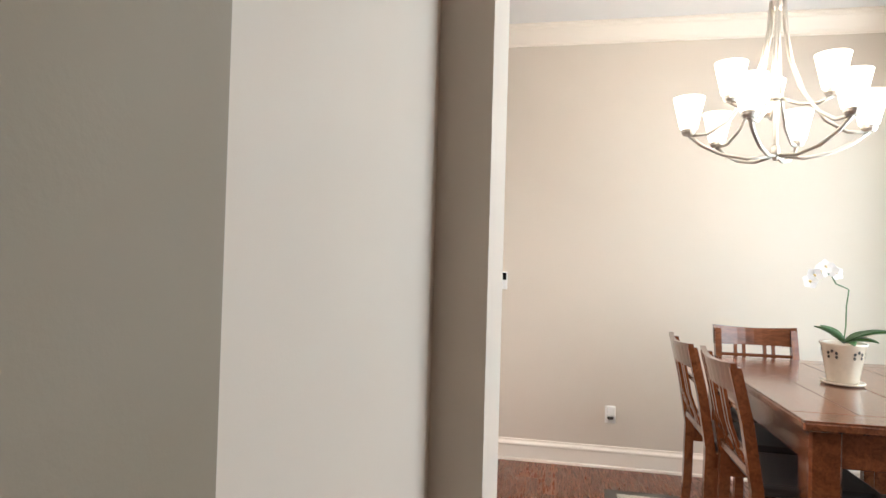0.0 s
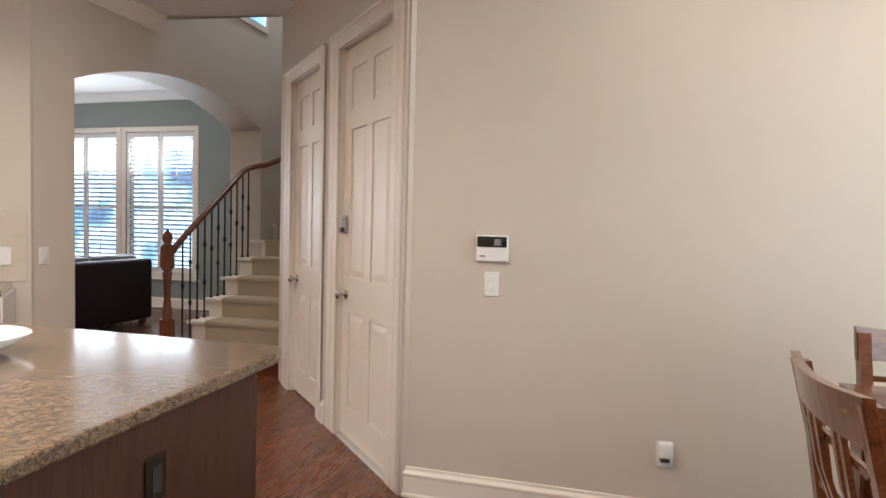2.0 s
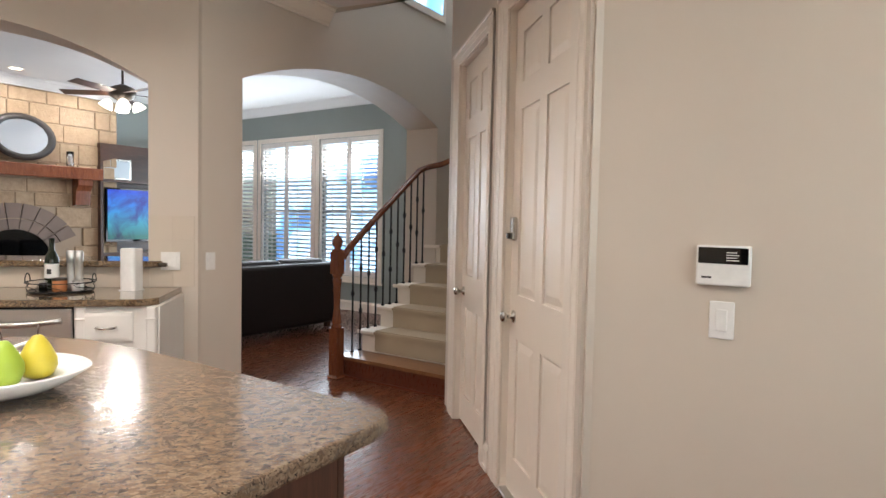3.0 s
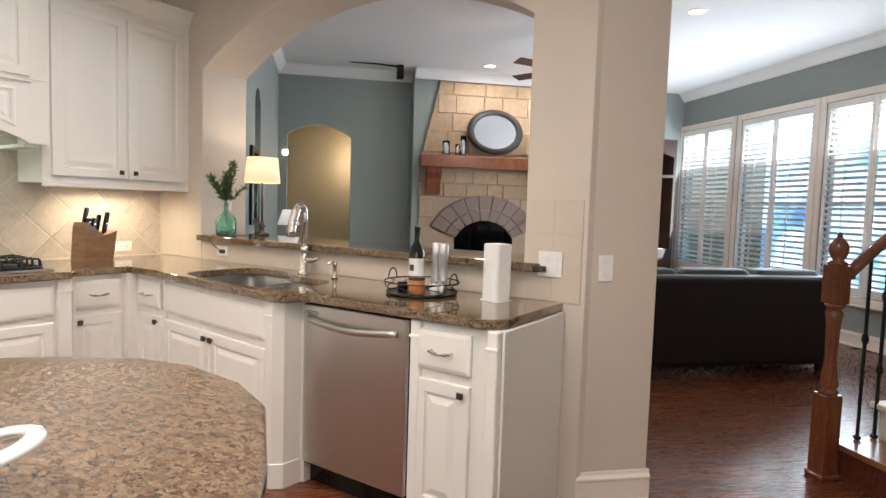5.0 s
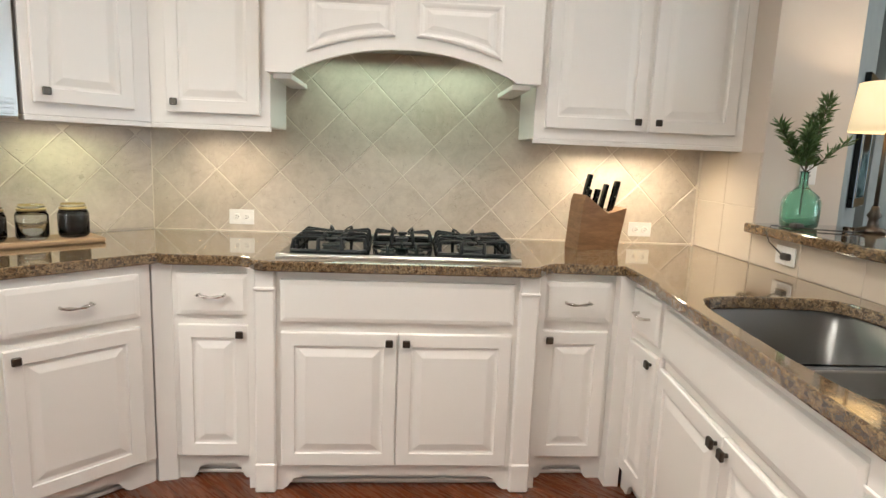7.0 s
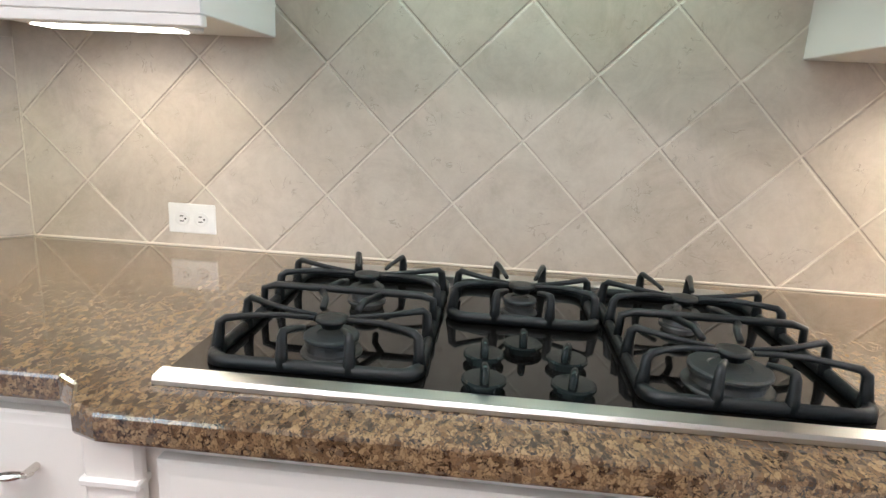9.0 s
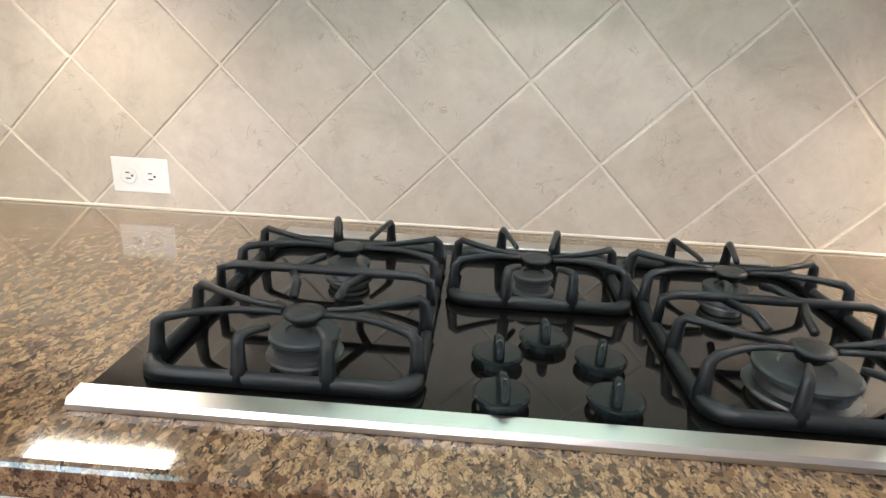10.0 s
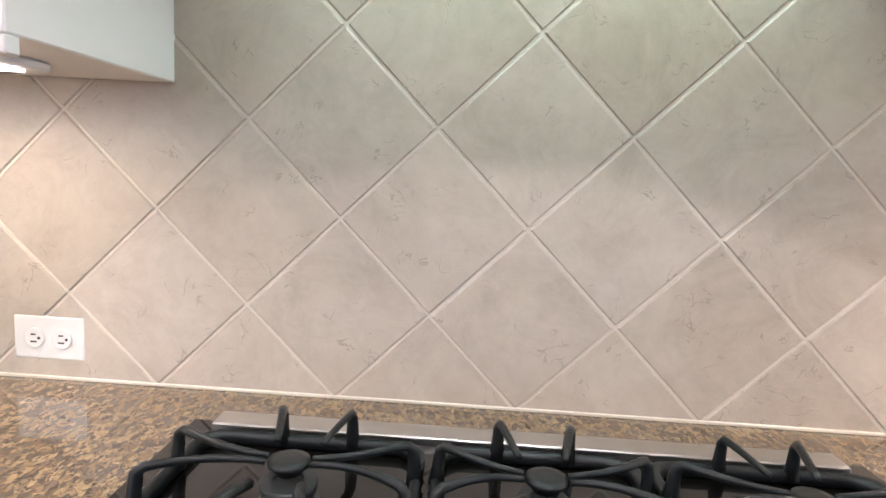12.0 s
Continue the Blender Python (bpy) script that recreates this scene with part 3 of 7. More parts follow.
def slab(outer, holes, z0, z1, bev=0.006):
    bm = B()
    edges = []
    for loop in [outer] + holes:
        vs = [bm.verts.new((x, y, z1)) for x, y in loop]
        edges += [bm.edges.new((vs[k], vs[(k + 1) % len(vs)])) for k in range(len(vs))]
    bmesh.ops.triangle_fill(bm, edges=edges, use_beauty=True)
    fs = list(bm.faces)
    for f in fs:
        if f.normal.z < 0:
            f.normal_flip()
    r = bmesh.ops.extrude_face_region(bm, geom=fs)
    for v in [g for g in r["geom"] if isinstance(g, bmesh.types.BMVert)]:
        v.co.z = z0
    bmesh.ops.recalc_face_normals(bm, faces=bm.faces)
    if bev:
        rim = [e for e in bm.edges if len(e.link_faces) == 2 and abs(e.verts[0].co.z - e.verts[1].co.z) < 1e-5 and e.calc_face_angle(0) > 1]
        bmesh.ops.bevel(bm, geom=rim, offset=bev, segments=2, affect="EDGES", profile=0.5)
    return bm


def rounded(x0, x1, y0, y1, r, n=5):
    pts = []
    for cx, cy, a in ((x1 - r, y1 - r, 0), (x0 + r, y1 - r, 90), (x0 + r, y0 + r, 180), (x1 - r, y0 + r, 270)):
        pts += [(cx + r * math.cos(radians(a + 90 * k / n)), cy + r * math.sin(radians(a + 90 * k / n))) for k in range(n + 1)]
    return pts




def softened(pts, times=2):
    """A closed line with its corners cut round."""
    for _ in range(times):
        pts = [q for k in range(len(pts)) for q in ((pts[k][0] * 0.75 + pts[(k + 1) % len(pts)][0] * 0.25, pts[k][1] * 0.75 + pts[(k + 1) % len(pts)][1] * 0.25), (pts[k][0] * 0.25 + pts[(k + 1) % len(pts)][0] * 0.75, pts[k][1] * 0.25 + pts[(k + 1) % len(pts)][1] * 0.75))]
    return pts


sink_hole = softened([(1.20, -1.14), (1.36, -1.16), (1.385, -1.30), (1.375, -1.50), (1.30, -1.58), (1.275, -1.75), (1.27, -1.95), (1.17, -2.03), (0.98, -2.03), (0.85, -1.98), (0.835, -1.80), (0.862, -1.48), (0.885, -1.25), (0.95, -1.15)])
outer = [(XC, 0), uw(-2.9, XC * S), uw(-2.9, -0.165), uw(-1.10, -0.165), (-0.865, -0.68), (-0.59, -0.68), (-0.555, -0.70), (-0.525, -0.745), (-0.49, -0.757), (0.49, -0.757), (0.525, -0.745), (0.555, -0.70), (0.60, -0.66), (0.868, -0.68), (0.868, -0.985), (0.850, -1.01), (0.806, -1.52), (0.748, -2.105), (0.757, -2.145), (0.785, -2.170), (0.835, -2.185), (0.862, -2.215), (0.870, -3.12), (0.90, -3.165), (0.95, -3.19), (XS, -3.19), (XS, 0)]
solid("countertop", slab(outer, [sink_hole], 0.875, 0.915), M_GRAN, "polished brown speckled granite countertop along two walls", "countertop")
# raised ledge in the pass-through
ledge = [(XS - 0.045, -0.50), (XS - 0.045, -3.05), (XS - 0.02, -3.08), (XS + 0.002, -3.05), (XS + 0.002, -2.988), (XS + 0.34, -2.988), (XS + 0.42, -2.9), (XS + 0.42, -0.60), (XS + 0.34, -0.503), (XS + 0.002, -0.503), (XS + 0.002, -0.50)]
solid("bar_ledge", slab(ledge, [], 1.045, 1.085), M_GRAN, "raised granite ledge of the pass-through opening", "countertop")

# ---- sink and taps ----
M_BASIN = metal("basin_steel", (0.27, 0.27, 0.26), 0.34)
sk = thing("sink", at(0, 0, 0), "stainless steel undermount sink with a large and a small bowl", "sink")


def bowl(outline, cx, cy, depth):
    loops = []
    for f, z in ((1.03, 0.876), (1.0, 0.872), (0.97, 0.872 - depth * 0.8), (0.88, 0.872 - depth), (0.2, 0.868 - depth)):
        loops.append([(cx + (x - cx) * f, cy + (y - cy) * f, z) for x, y in outline])
    return rings(B(), loops, cap0=False)


b1 = part("bowl", bowl(softened([(1.385, -1.20), (1.34, -1.145), (0.95, -1.145), (0.898, -1.20), (0.876, -1.60), (0.91, -1.64), (1.34, -1.64), (1.385, -1.60)]), 1.12, -1.39, 0.20), M_BASIN, sk, smooth=True)
b2 = part("bowl", bowl(rounded(0.84, 1.285, -2.035, -1.665, 0.10), 1.06, -1.85, 0.17), M_BASIN, sk, smooth=True)
part("divider", box(B(), 0.85, 1.33, -1.668, -1.638, 0.80, 0.872, 0.006, 2), M_STEEL, sk)
for y in (-1.39, -1.83):
    part("drain", lathe(B(), [(0.045, 0), (0.04, 0.004), (0.01, 0.002)], 16, (1.12, y, 0.675 if y > -1.5 else 0.702)), M_CHROME, sk)
rack = B()
for k in range(7):
    tube(rack, [(1.16 + 0.014 * k, -1.60, 0.80), (1.16 + 0.014 * k, -1.45, 0.80)], 0.002, 6)
box(rack, 1.15, 1.26, -1.605, -1.598, 0.795, 0.806)
box(rack, 1.15, 1.26, -1.452, -1.445, 0.795, 0.806)
part("caddy", rack, M_CHROME, sk, "small wire sponge rack hung in the sink")

M_FAUCET = metal("faucet_nickel", (0.74, 0.71, 0.67), 0.22)
fc = thing("kitchen_faucet", at(1.385, -1.625, 0.915), "tall pull-down nickel kitchen faucet behind the sink", "faucet")
part("base", lathe(B(), [(0.036, 0), (0.036, 0.006), (0.027, 0.014), (0.0265, 0.115), (0.024, 0.13), (0.027, 0.135), (0.024, 0.150), (0.020, 0.16)], 24), M_FAUCET, fc, smooth=True)
neck = [(0, 0, 0.14), (0, 0, 0.34)] + [(-0.034 + 0.034 * math.cos(radians(a)), 0.0, 0.36 + 0.034 * math.sin(radians(a))) for a in range(0, 141, 20)]
part("neck", tube(B(), neck, [0.0165] * 2 + [0.0175] * 8, 14), M_FAUCET, fc, smooth=True)
hood_ = [(-0.054, 0, 0.385), (-0.075, 0, 0.345), (-0.090, 0, 0.30), (-0.098, 0, 0.255), (-0.103, 0, 0.222)]
part("spray_head", tube(B(), hood_, [0.021, 0.026, 0.0265, 0.025, 0.029], 14), M_FAUCET, fc, "slanting pull-down spray head", smooth=True)
part("spray_face", lathe(B(), [(0.024, 0), (0.024, -0.004), (0.006, -0.005)], 16, (-0.1035, 0, 0.221)), M_SLOT, fc)
part("lever", tube(B(), [(0, -0.02, 0.085), (0.0, -0.05, 0.083), (-0.004, -0.085, 0.088), (-0.008, -0.12, 0.10)], [0.021, 0.019, 0.014, 0.010], 12), M_FAUCET, fc, smooth=True)
sd = thing("soap_dispenser", at(1.350, -1.905, 0.915), "nickel soap dispenser with a curved spout beside the faucet", "soap dispenser")
part("base", lathe(B(), [(0.019, 0), (0.019, 0.01), (0.011, 0.02), (0.011, 0.07), (0.016, 0.075), (0.014, 0.09)], 16), M_NICKEL, sd, smooth=True)
part("spout", tube(B(), [(0, 0, 0.085), (-0.03, 0, 0.095), (-0.055, 0, 0.085)], 0.006, 10), M_NICKEL, sd, smooth=True)

# ---- dishwasher ----
dw = thing("dishwasher", at(0.905, -2.16, 0, -90), "stainless steel dishwasher with a curved bar handle", "dishwasher")
part("door", box(B(), 0.004, 0.606, -0.022, 0.0, 0.115, 0.862, 0.005, 2), M_STEEL, dw)
part("body", box(B(), 0.0, 0.61, 0.0, 0.55, 0.10, 0.874), M_BLACK, dw)
part("toe_plate", box(B(), 0.0, 0.61, 0.04, 0.05, 0.0, 0.10), M_BLACK, dw)
hpts = [(0.05 + 0.51 * k / 16, -0.03 - 0.03 * math.sin(math.pi * k / 16), 0.80 - 0.018 * math.sin(math.pi * k / 16)) for k in range(17)]
part("handle", tube(B(), hpts, 0.012, 10, 1.3), M_STEEL, dw, "bowed steel handle", smooth=True)
gr = B()
for k in range(3):
    box(gr, 0.03, 0.10, -0.0235, -0.021, 0.832 - 0.008 * k, 0.835 - 0.008 * k)
part("vent", gr, M_SLOT, dw, "small dark vent slots")

# ---- upper cabinets ----


def wall_cabinet(m, w, z0, z1, depth, label, doors, light_valance=True):
    t = thing("wall_cabinet", m, label, "cabinet", "white wall cabinets")
    part("body", box(B(), 0, w, 0, depth, z0 + 0.020, z1, 0.002), M_CAB, t)
    part("light_rail", box(B(), 0, w, 0, 0.02, z0, z0 + 0.0195, 0.002), M_CAB, t)
    for x0, x1, k in doors:
        add_door(t, x0, x1, z0 + 0.065, z1 - 0.05, -0.020, (x1 - 0.035, z0 + 0.105) if k > 0 else (x0 + 0.035, z0 + 0.105))
    return t


wall_cabinet(at(0.55, -0.34), 0.93, 1.378, 2.50, 0.34, "tall white double-door wall cabinet with square dark knobs", [(0.045, 0.475, 1), (0.495, 0.88, -1)])
wall_cabinet(at(-1.03, -0.34), 0.48, 1.378, 2.50, 0.34, "white single-door wall cabinet beside the range hood", [(0.07, 0.44, -1)])
c45 = wall_cabinet(at_uw(-1.405, -0.487, 0, 45), 0.438, 1.378, 2.50, 0.33, "white single-door wall cabinet in the angled run", [(0.03, 0.37, -1)])
wall_cabinet(at_uw(-2.18, -0.487, 0, 45), 0.77, 1.82, 2.50, 0.33, "white wall cabinet above the microwave", [(0.03, 0.375, 1), (0.385, 0.74, -1)])
wall_cabinet(at_uw(-2.90, -0.487, 0, 45), 0.715, 1.378, 2.50, 0.33, "white wall cabinet past the microwave", [(0.03, 0.35, 1), (0.36, 0.69, -1)])
# crown on top of the cabinets
crown = [(-0.0, 2.50), (0.012, 2.52), (0.012, 2.535), (0.045, 2.59), (0.06, 2.60), (0.06, 2.615), (-0.02, 2.615), (-0.02, 2.50)]


def moulding(name, profile, a, b, material, label="", kind="structure"):
    """A moulding from a to b; profile of (out, z), out to the right of the way from a to b."""
    a, b = Vector((*a, 0)), Vector((*b, 0))
    d = (b - a).normalized()
    out = Vector((d.y, -d.x, 0))
    loops = [[p + out * o + Vector((0, 0, z)) for o, z in profile] for p in (a, b)]
    bm = rings(B(), loops)
    bmesh.ops.recalc_face_normals(bm, faces=bm.faces)
    return tagged(mesh_ob(name, bm, material), label, "", "", kind)


def crown_run(a, b):
    moulding("cabinet_crown", crown, a, b, M_CAB)


for a, b in (((-1.03, -0.341), (-0.55, -0.341)), ((-0.55, -0.431), (0.55, -0.431)), ((0.55, -0.341), (1.478, -0.341)), (uw(-2.9, -0.486), uw(-1.0, -0.486))):
    crown_run(a, b)

# range hood enclosure
hd = thing("range_hood", at(-0.55, -0.43), "white wooden range hood cupboard with an arched valance over the cooktop", "range hood")
W_H = 1.10
arch = arc_pts(0.115, 0.985, 1.622, 0.097, 18)
val = [(0, 1.61), (0.10, 1.61)] + [(0.105, 1.612)] + arch + [(0.995, 1.612), (1.0, 1.61), (W_H, 1.61), (W_H, 1.96), (0, 1.96)]
part("valance", prism_y(B(), val, 0.0, 0.025), M_CAB, hd, "arched front board")
R_H = (0.435 ** 2 + 0.097 ** 2) / (2 * 0.097)


def arch_z(x):
    return 1.622 + 0.097 - R_H + math.sqrt(R_H ** 2 - (x - 0.55) ** 2)


for x0, x1 in ((0.160, 0.505), (0.590, 0.935)):
    loops = []
    for d, y in ((0, 0.001), (0, -0.010), (0.010, -0.014), (0.020, -0.012), (0.030, -0.006), (0.040, -0.006), (0.062, -0.014)):
        xs = [x0 + d + (x1 - x0 - 2 * d) * k / 14 for k in range(15)]
        loops.append([(x, y, arch_z(x) + 0.050 + d * 0.8) for x in xs] + [(x1 - d, y, 1.905 - d * 0.8), (x0 + d, y, 1.905 - d * 0.8)])
    bm = rings(B(), loops)
    bmesh.ops.recalc_face_normals(bm, faces=bm.faces)
    part("arched_panel", bm, M_CAB, hd)
part("ledge_moulding", box(B(), 0.09, 1.01, -0.018, 0.0, 1.942, 1.958, 0.005), M_CAB, hd)
part("body", box(B(), 0, W_H, 0.026, 0.43, 1.80, 2.50), M_CAB, hd)
part("side_panel", box(B(), 0, 0.02, 0.026, 0.10, 1.61, 1.80, 0.002), M_CAB, hd)
part("side_panel", box(B(), W_H - 0.02, W_H, 0.026, 0.10, 1.61, 1.80, 0.002), M_CAB, hd)
brk = [(0.0, 1.60), (0.09, 1.60), (0.09, 1.615), (0.03, 1.585), (0.0, 1.575)]
for x in (0.022, W_H - 0.112):
    bm = B()
    lo = [(x, 0.03, 1.61), (x + 0.09, 0.03, 1.61), (x + 0.09, 0.42, 1.61), (x, 0.42, 1.61)]
    box(bm, x, x + 0.075, 0.03, 0.42, 1.588, 1.61, 0.003)
    part("bracket", bm, M_CAB, hd, "stepped bracket under the hood")
part("top_rail", box(B(), 0, W_H, -0.0, 0.026, 1.961, 2.50, 0.001), M_CAB, hd)
for x0, x1, k in ((0.10, 0.545, 1), (0.555, 1.0, -1)):
    add_door(hd, x0, x1, 1.975, 2.46, -0.020, (x1 - 0.035, 2.01) if k > 0 else (x0 + 0.035, 2.01))
hood_liner = part("liner", box(B(), 0.115, 0.985, 0.04, 0.42, 1.765, 1.799, 0.002), M_STEEL, hd)

# microwave in the angled run
mw = thing("microwave", at_uw(-2.18, -0.50, 0, 45), "black and steel built-in microwave between wall cabinets", "microwave")
part("body", box(B(), 0.005, 0.765, 0.0, 0.34, 1.385, 1.80, 0.004), M_STEEL, mw)
part("door_glass", box(B(), 0.03, 0.70, -0.012, 0.0, 1.47, 1.78, 0.003), M_BLACK, mw)
for k in range(3):
    part("vent_slat", box(B(), 0.02, 0.75, -0.012, -0.002, 1.395 + 0.02 * k, 1.409 + 0.02 * k, 0.002), M_STEEL, mw)

# under-cabinet lights
GREENISH = (0.86, 1.0, 0.50)
for m, w, p, hue in ((at(-0.80, -0.20, 1.3855), 0.32, 1.15, (1.0, 0.85, 0.62)), (at(1.02, -0.20, 1.3855), 0.5, 2.9, (1.0, 0.85, 0.62)), (at_uw(-1.22, -0.66, 1.3855, 45), 0.3, 0.8, GREENISH), (at_uw(-2.5, -0.66, 1.3855, 45), 0.4, 0.8, GREENISH)):
    ul = thing("under_cabinet_light", m, "slim white lit lamp fixed under a wall cabinet", "lamp", "under-cabinet lights")
    part("housing", box(B(), -w / 2, w / 2, -0.05, 0.05, 0.0, 0.012, 0.003), M_WHITE, ul)
    part("lens", box(B(), -w / 2 + 0.02, w / 2 - 0.02, -0.03, 0.03, -0.003, 0.0, 0.001), M_LED, ul)
    light("under_cabinet_lamp", "AREA", m @ pose(0, 0, -0.008), p * w / 0.3, hue, w * 0.9, 0.05, 160)
light("hood_lamp", "AREA", at(0, -0.14, 1.755), 2.3, (0.76, 1.0, 0.80), 0.8, 0.12, 150)

# ---- cooktop ----
ck = thing("gas_cooktop", at(0, -0.40, 0.915), "black glass five-burner gas cooktop with cast iron grates", "cooktop")
part("glass_plate", box(B(), -0.460, 0.460, -0.268, 0.262, 0.0, 0.010, 0.003), M_CERAMIC, ck)
bm = B()
loops = [[(x, y, z) for y, z in ((-0.284, 0.001), (-0.284, 0.007), (-0.280, 0.012), (-0.258, 0.014), (-0.258, 0.001))] for x in (-0.462, 0.462)]
rings(bm, loops)
bmesh.ops.recalc_face_normals(bm, faces=bm.faces)
part("front_strip", bm, M_STEEL, ck, "brushed steel front strip")
part("back_strip", box(B(), -0.42, 0.42, 0.226, 0.268, 0.0, 0.022, 0.002), M_STEEL, ck, "steel strip at the back")


def burner(x, y, r):
    b = part("burner", lathe(B(), [(r * 1.15, 0.010), (r * 1.12, 0.013), (r * 0.92, 0.014), (r * 0.88, 0.022), (r * 0.98, 0.024), (r * 0.98, 0.029), (r * 0.8, 0.030)], 28, (x, y, 0)), plain_burner, ck)
    part("cap", lathe(B(), [(r * 0.90, 0.0295), (r * 1.04, 0.031), (r * 1.04, 0.035), (r * 0.98, 0.037), (r * 0.55, 0.038), (r * 0.5, 0.036)], 28, (x, y, 0)), M_CAP, b, "enamelled burner cap")


plain_burner = metal("burner_alloy", (0.15, 0.155, 0.155), 0.45)
M_CAP = plain("burner_cap_enamel", (0.030, 0.036, 0.036), 0.5, relief=0.2)
BURN = [(-0.268, -0.158, 0.038), (-0.268, 0.073, 0.030), (0.004, 0.072, 0.028), (0.277, -0.158, 0.052), (0.280, 0.073, 0.030)]
for x, y, r in BURN:
    burner(x, y, r)


def finger(bm, p0, p1, z_low, z_top, w=0.0048, bow=0.0):
    """A grate finger: a stout foot on the frame, a sharp corner, then a slim curved bar toward the burner."""
    (x0, y0), (x1, y1) = p0, p1
    dx, dy = x1 - x0, y1 - y0
    pts = [(x0, y0, z_low - 0.006), (x0 + 0.01 * dx, y0 + 0.01 * dy, z_low + 0.014), (x0 + 0.03 * dx, y0 + 0.03 * dy, z_top - 0.006), (x0 + 0.09 * dx, y0 + 0.09 * dy, z_top)]
    rr = [0.0095, 0.0070, 0.0060, 0.0052]
    for k in range(1, 7):
        f = 0.09 + 0.91 * k / 6
        s = bow * math.sin(math.pi * k / 6)
        pts.append((x0 + f * dx, y0 + f * dy + s, z_top - 0.005 * (k / 6) ** 2))
        rr.append(w - 0.0012 * k / 6)
    tube(bm, pts, rr, 8, 1.15)


def grate(x0, x1, y0, y1, burners):
    bm = B()
    r = 0.03
    loop = rounded(x0, x1, y0, y1, r, 4)
    n = len(loop)
    cx, cy = (x0 + x1) / 2, (y0 + y1) / 2
    rows = []
    for f, z in ((0.0, 0.012), (0.001, 0.024), (0.007, 0.028), (0.013, 0.024), (0.014, 0.012)):
        rows.append([(x + (f if x < cx else -f), y + (f if y < cy else -f), z) for x, y in loop])
    for a, b in zip(rows, rows[1:] + rows[:1]):
        va, vb = [bm.verts.new(p) for p in a], [bm.verts.new(p) for p in b]
        for k in range(n):
            bm.faces.new((va[k], va[(k + 1) % n], vb[(k + 1) % n], vb[k]))
    bmesh.ops.remove_doubles(bm, verts=bm.verts, dist=0.0004)
    for bx, by, h in burners:
        for s in (-1, 1):
            ex = x0 + 0.008 if s < 0 else x1 - 0.008
            for q in (-1, 1):
                finger(bm, (ex, by + q * h * 0.40), (bx + s * 0.024, by + q * 0.006), 0.022, 0.064, 0.0045, -q * 0.009)
                ey = by + q * h
                if abs(ey - y0) < 0.05 or abs(ey - y1) < 0.05:
                    finger(bm, (bx + s * 0.045, y0 + 0.008 if q < 0 else y1 - 0.008), (bx + s * 0.026, by + q * 0.042), 0.022, 0.064)
                else:
                    tube(bm, [(bx + s * 0.05, by + q * h, 0.060), (bx + s * 0.03, by + q * h * 0.6, 0.062), (bx + s * 0.026, by + q * 0.045, 0.056)], 0.0055, 8)
        lathe(bm, [(0.015, 0.046), (0.016, 0.053), (0.023, 0.055), (0.023, 0.060), (0.014, 0.061)], 16, (bx, by, 0))
    if len(burners) > 1:
        ym = (burners[0][1] + burners[1][1]) / 2
        tube(bm, [(x0 + 0.008, ym, 0.022), (x0 + 0.010, ym, 0.058), (x0 + 0.03, ym, 0.064), (x1 - 0.03, ym, 0.064), (x1 - 0.010, ym, 0.058), (x1 - 0.008, ym, 0.022)], 0.0065, 8)
    bmesh.ops.recalc_face_normals(bm, faces=bm.faces)
    return bm


part("grate", grate(-0.421, -0.128, -0.243, 0.205, [(-0.268, -0.157, 0.12), (-0.268, 0.073, 0.115)]), M_IRON, ck, "long two-burner cast iron grate", smooth=True)
part("grate", grate(-0.119, 0.136, -0.006, 0.205, [(0.006, 0.075, 0.12)]), M_IRON, ck, "small square cast iron grate", smooth=True)
part("grate", grate(0.144, 0.434, -0.243, 0.205, [(0.279, -0.157, 0.12), (0.282, 0.073, 0.115)]), M_IRON, ck, "long two-burner cast iron grate", smooth=True)
M_KNOB = plain("knob_enamel", (0.02, 0.028, 0.028), 0.22, metallic=0.5)
for x, y, a in ((-0.050, -0.228, 5), (0.064, -0.222, -12), (-0.052, -0.147, 3), (0.064, -0.141, -15), (0.004, -0.098, 0)):
    k = part("knob", lathe(B(), [(0.025, 0.010), (0.0255, 0.016), (0.029, 0.0175), (0.029, 0.021), (0.026, 0.023), (0.010, 0.0235)], 28), M_KNOB, ck, "", pose(x, y, 0, 0, 0, a))
    bm = B()
    loops = []
    for f, w_, z in ((-0.027, 0.0035, 0.034), (-0.024, 0.0052, 0.041), (-0.010, 0.0062, 0.046), (0.006, 0.0056, 0.042), (0.020, 0.0040, 0.032), (0.026, 0.0025, 0.026)):
        loops.append([(-w_, f, 0.020), (w_, f, 0.020), (w_ * 0.9, f, z - 0.004), (w_ * 0.4, f, z), (-w_ * 0.4, f, z), (-w_ * 0.9, f, z - 0.004)])
    rings(bm, loops)
    bmesh.ops.recalc_face_normals(bm, faces=bm.faces)
    part("grip", bm, M_KNOB, k, "raised grip blade", smooth=True)

# ---- island ----
def island_outline(o=0.0):
    pts = [(-3.905 + o, 2.06 - o), (-3.885 + o, 2.13 - o), (-3.83 + o, 2.168 - o)]
    c = [(-2.75, 2.165), (-2.47, 2.135), (-2.30, 2.06), (-2.15, 1.93), (-2.07, 1.79), (-2.035, 1.60), (-2.04, 1.47), (-2.07, 1.35), (-2.08, 1.22), (-2.2, 1.08), (-2.38, 0.98), (-2.65, 0.93)]
    for u, w in c:
        du, dw_ = (o * 0.9 if u > -2.6 else 0), (o if w > 1.75 else -o if w < 1.3 else 0)
        pts.append((u - du, w - dw_))
    pts += [(-3.90 + o, 0.93 + o), (-3.94 + o, 0.965 + o)]
    return uw_poly(pts)


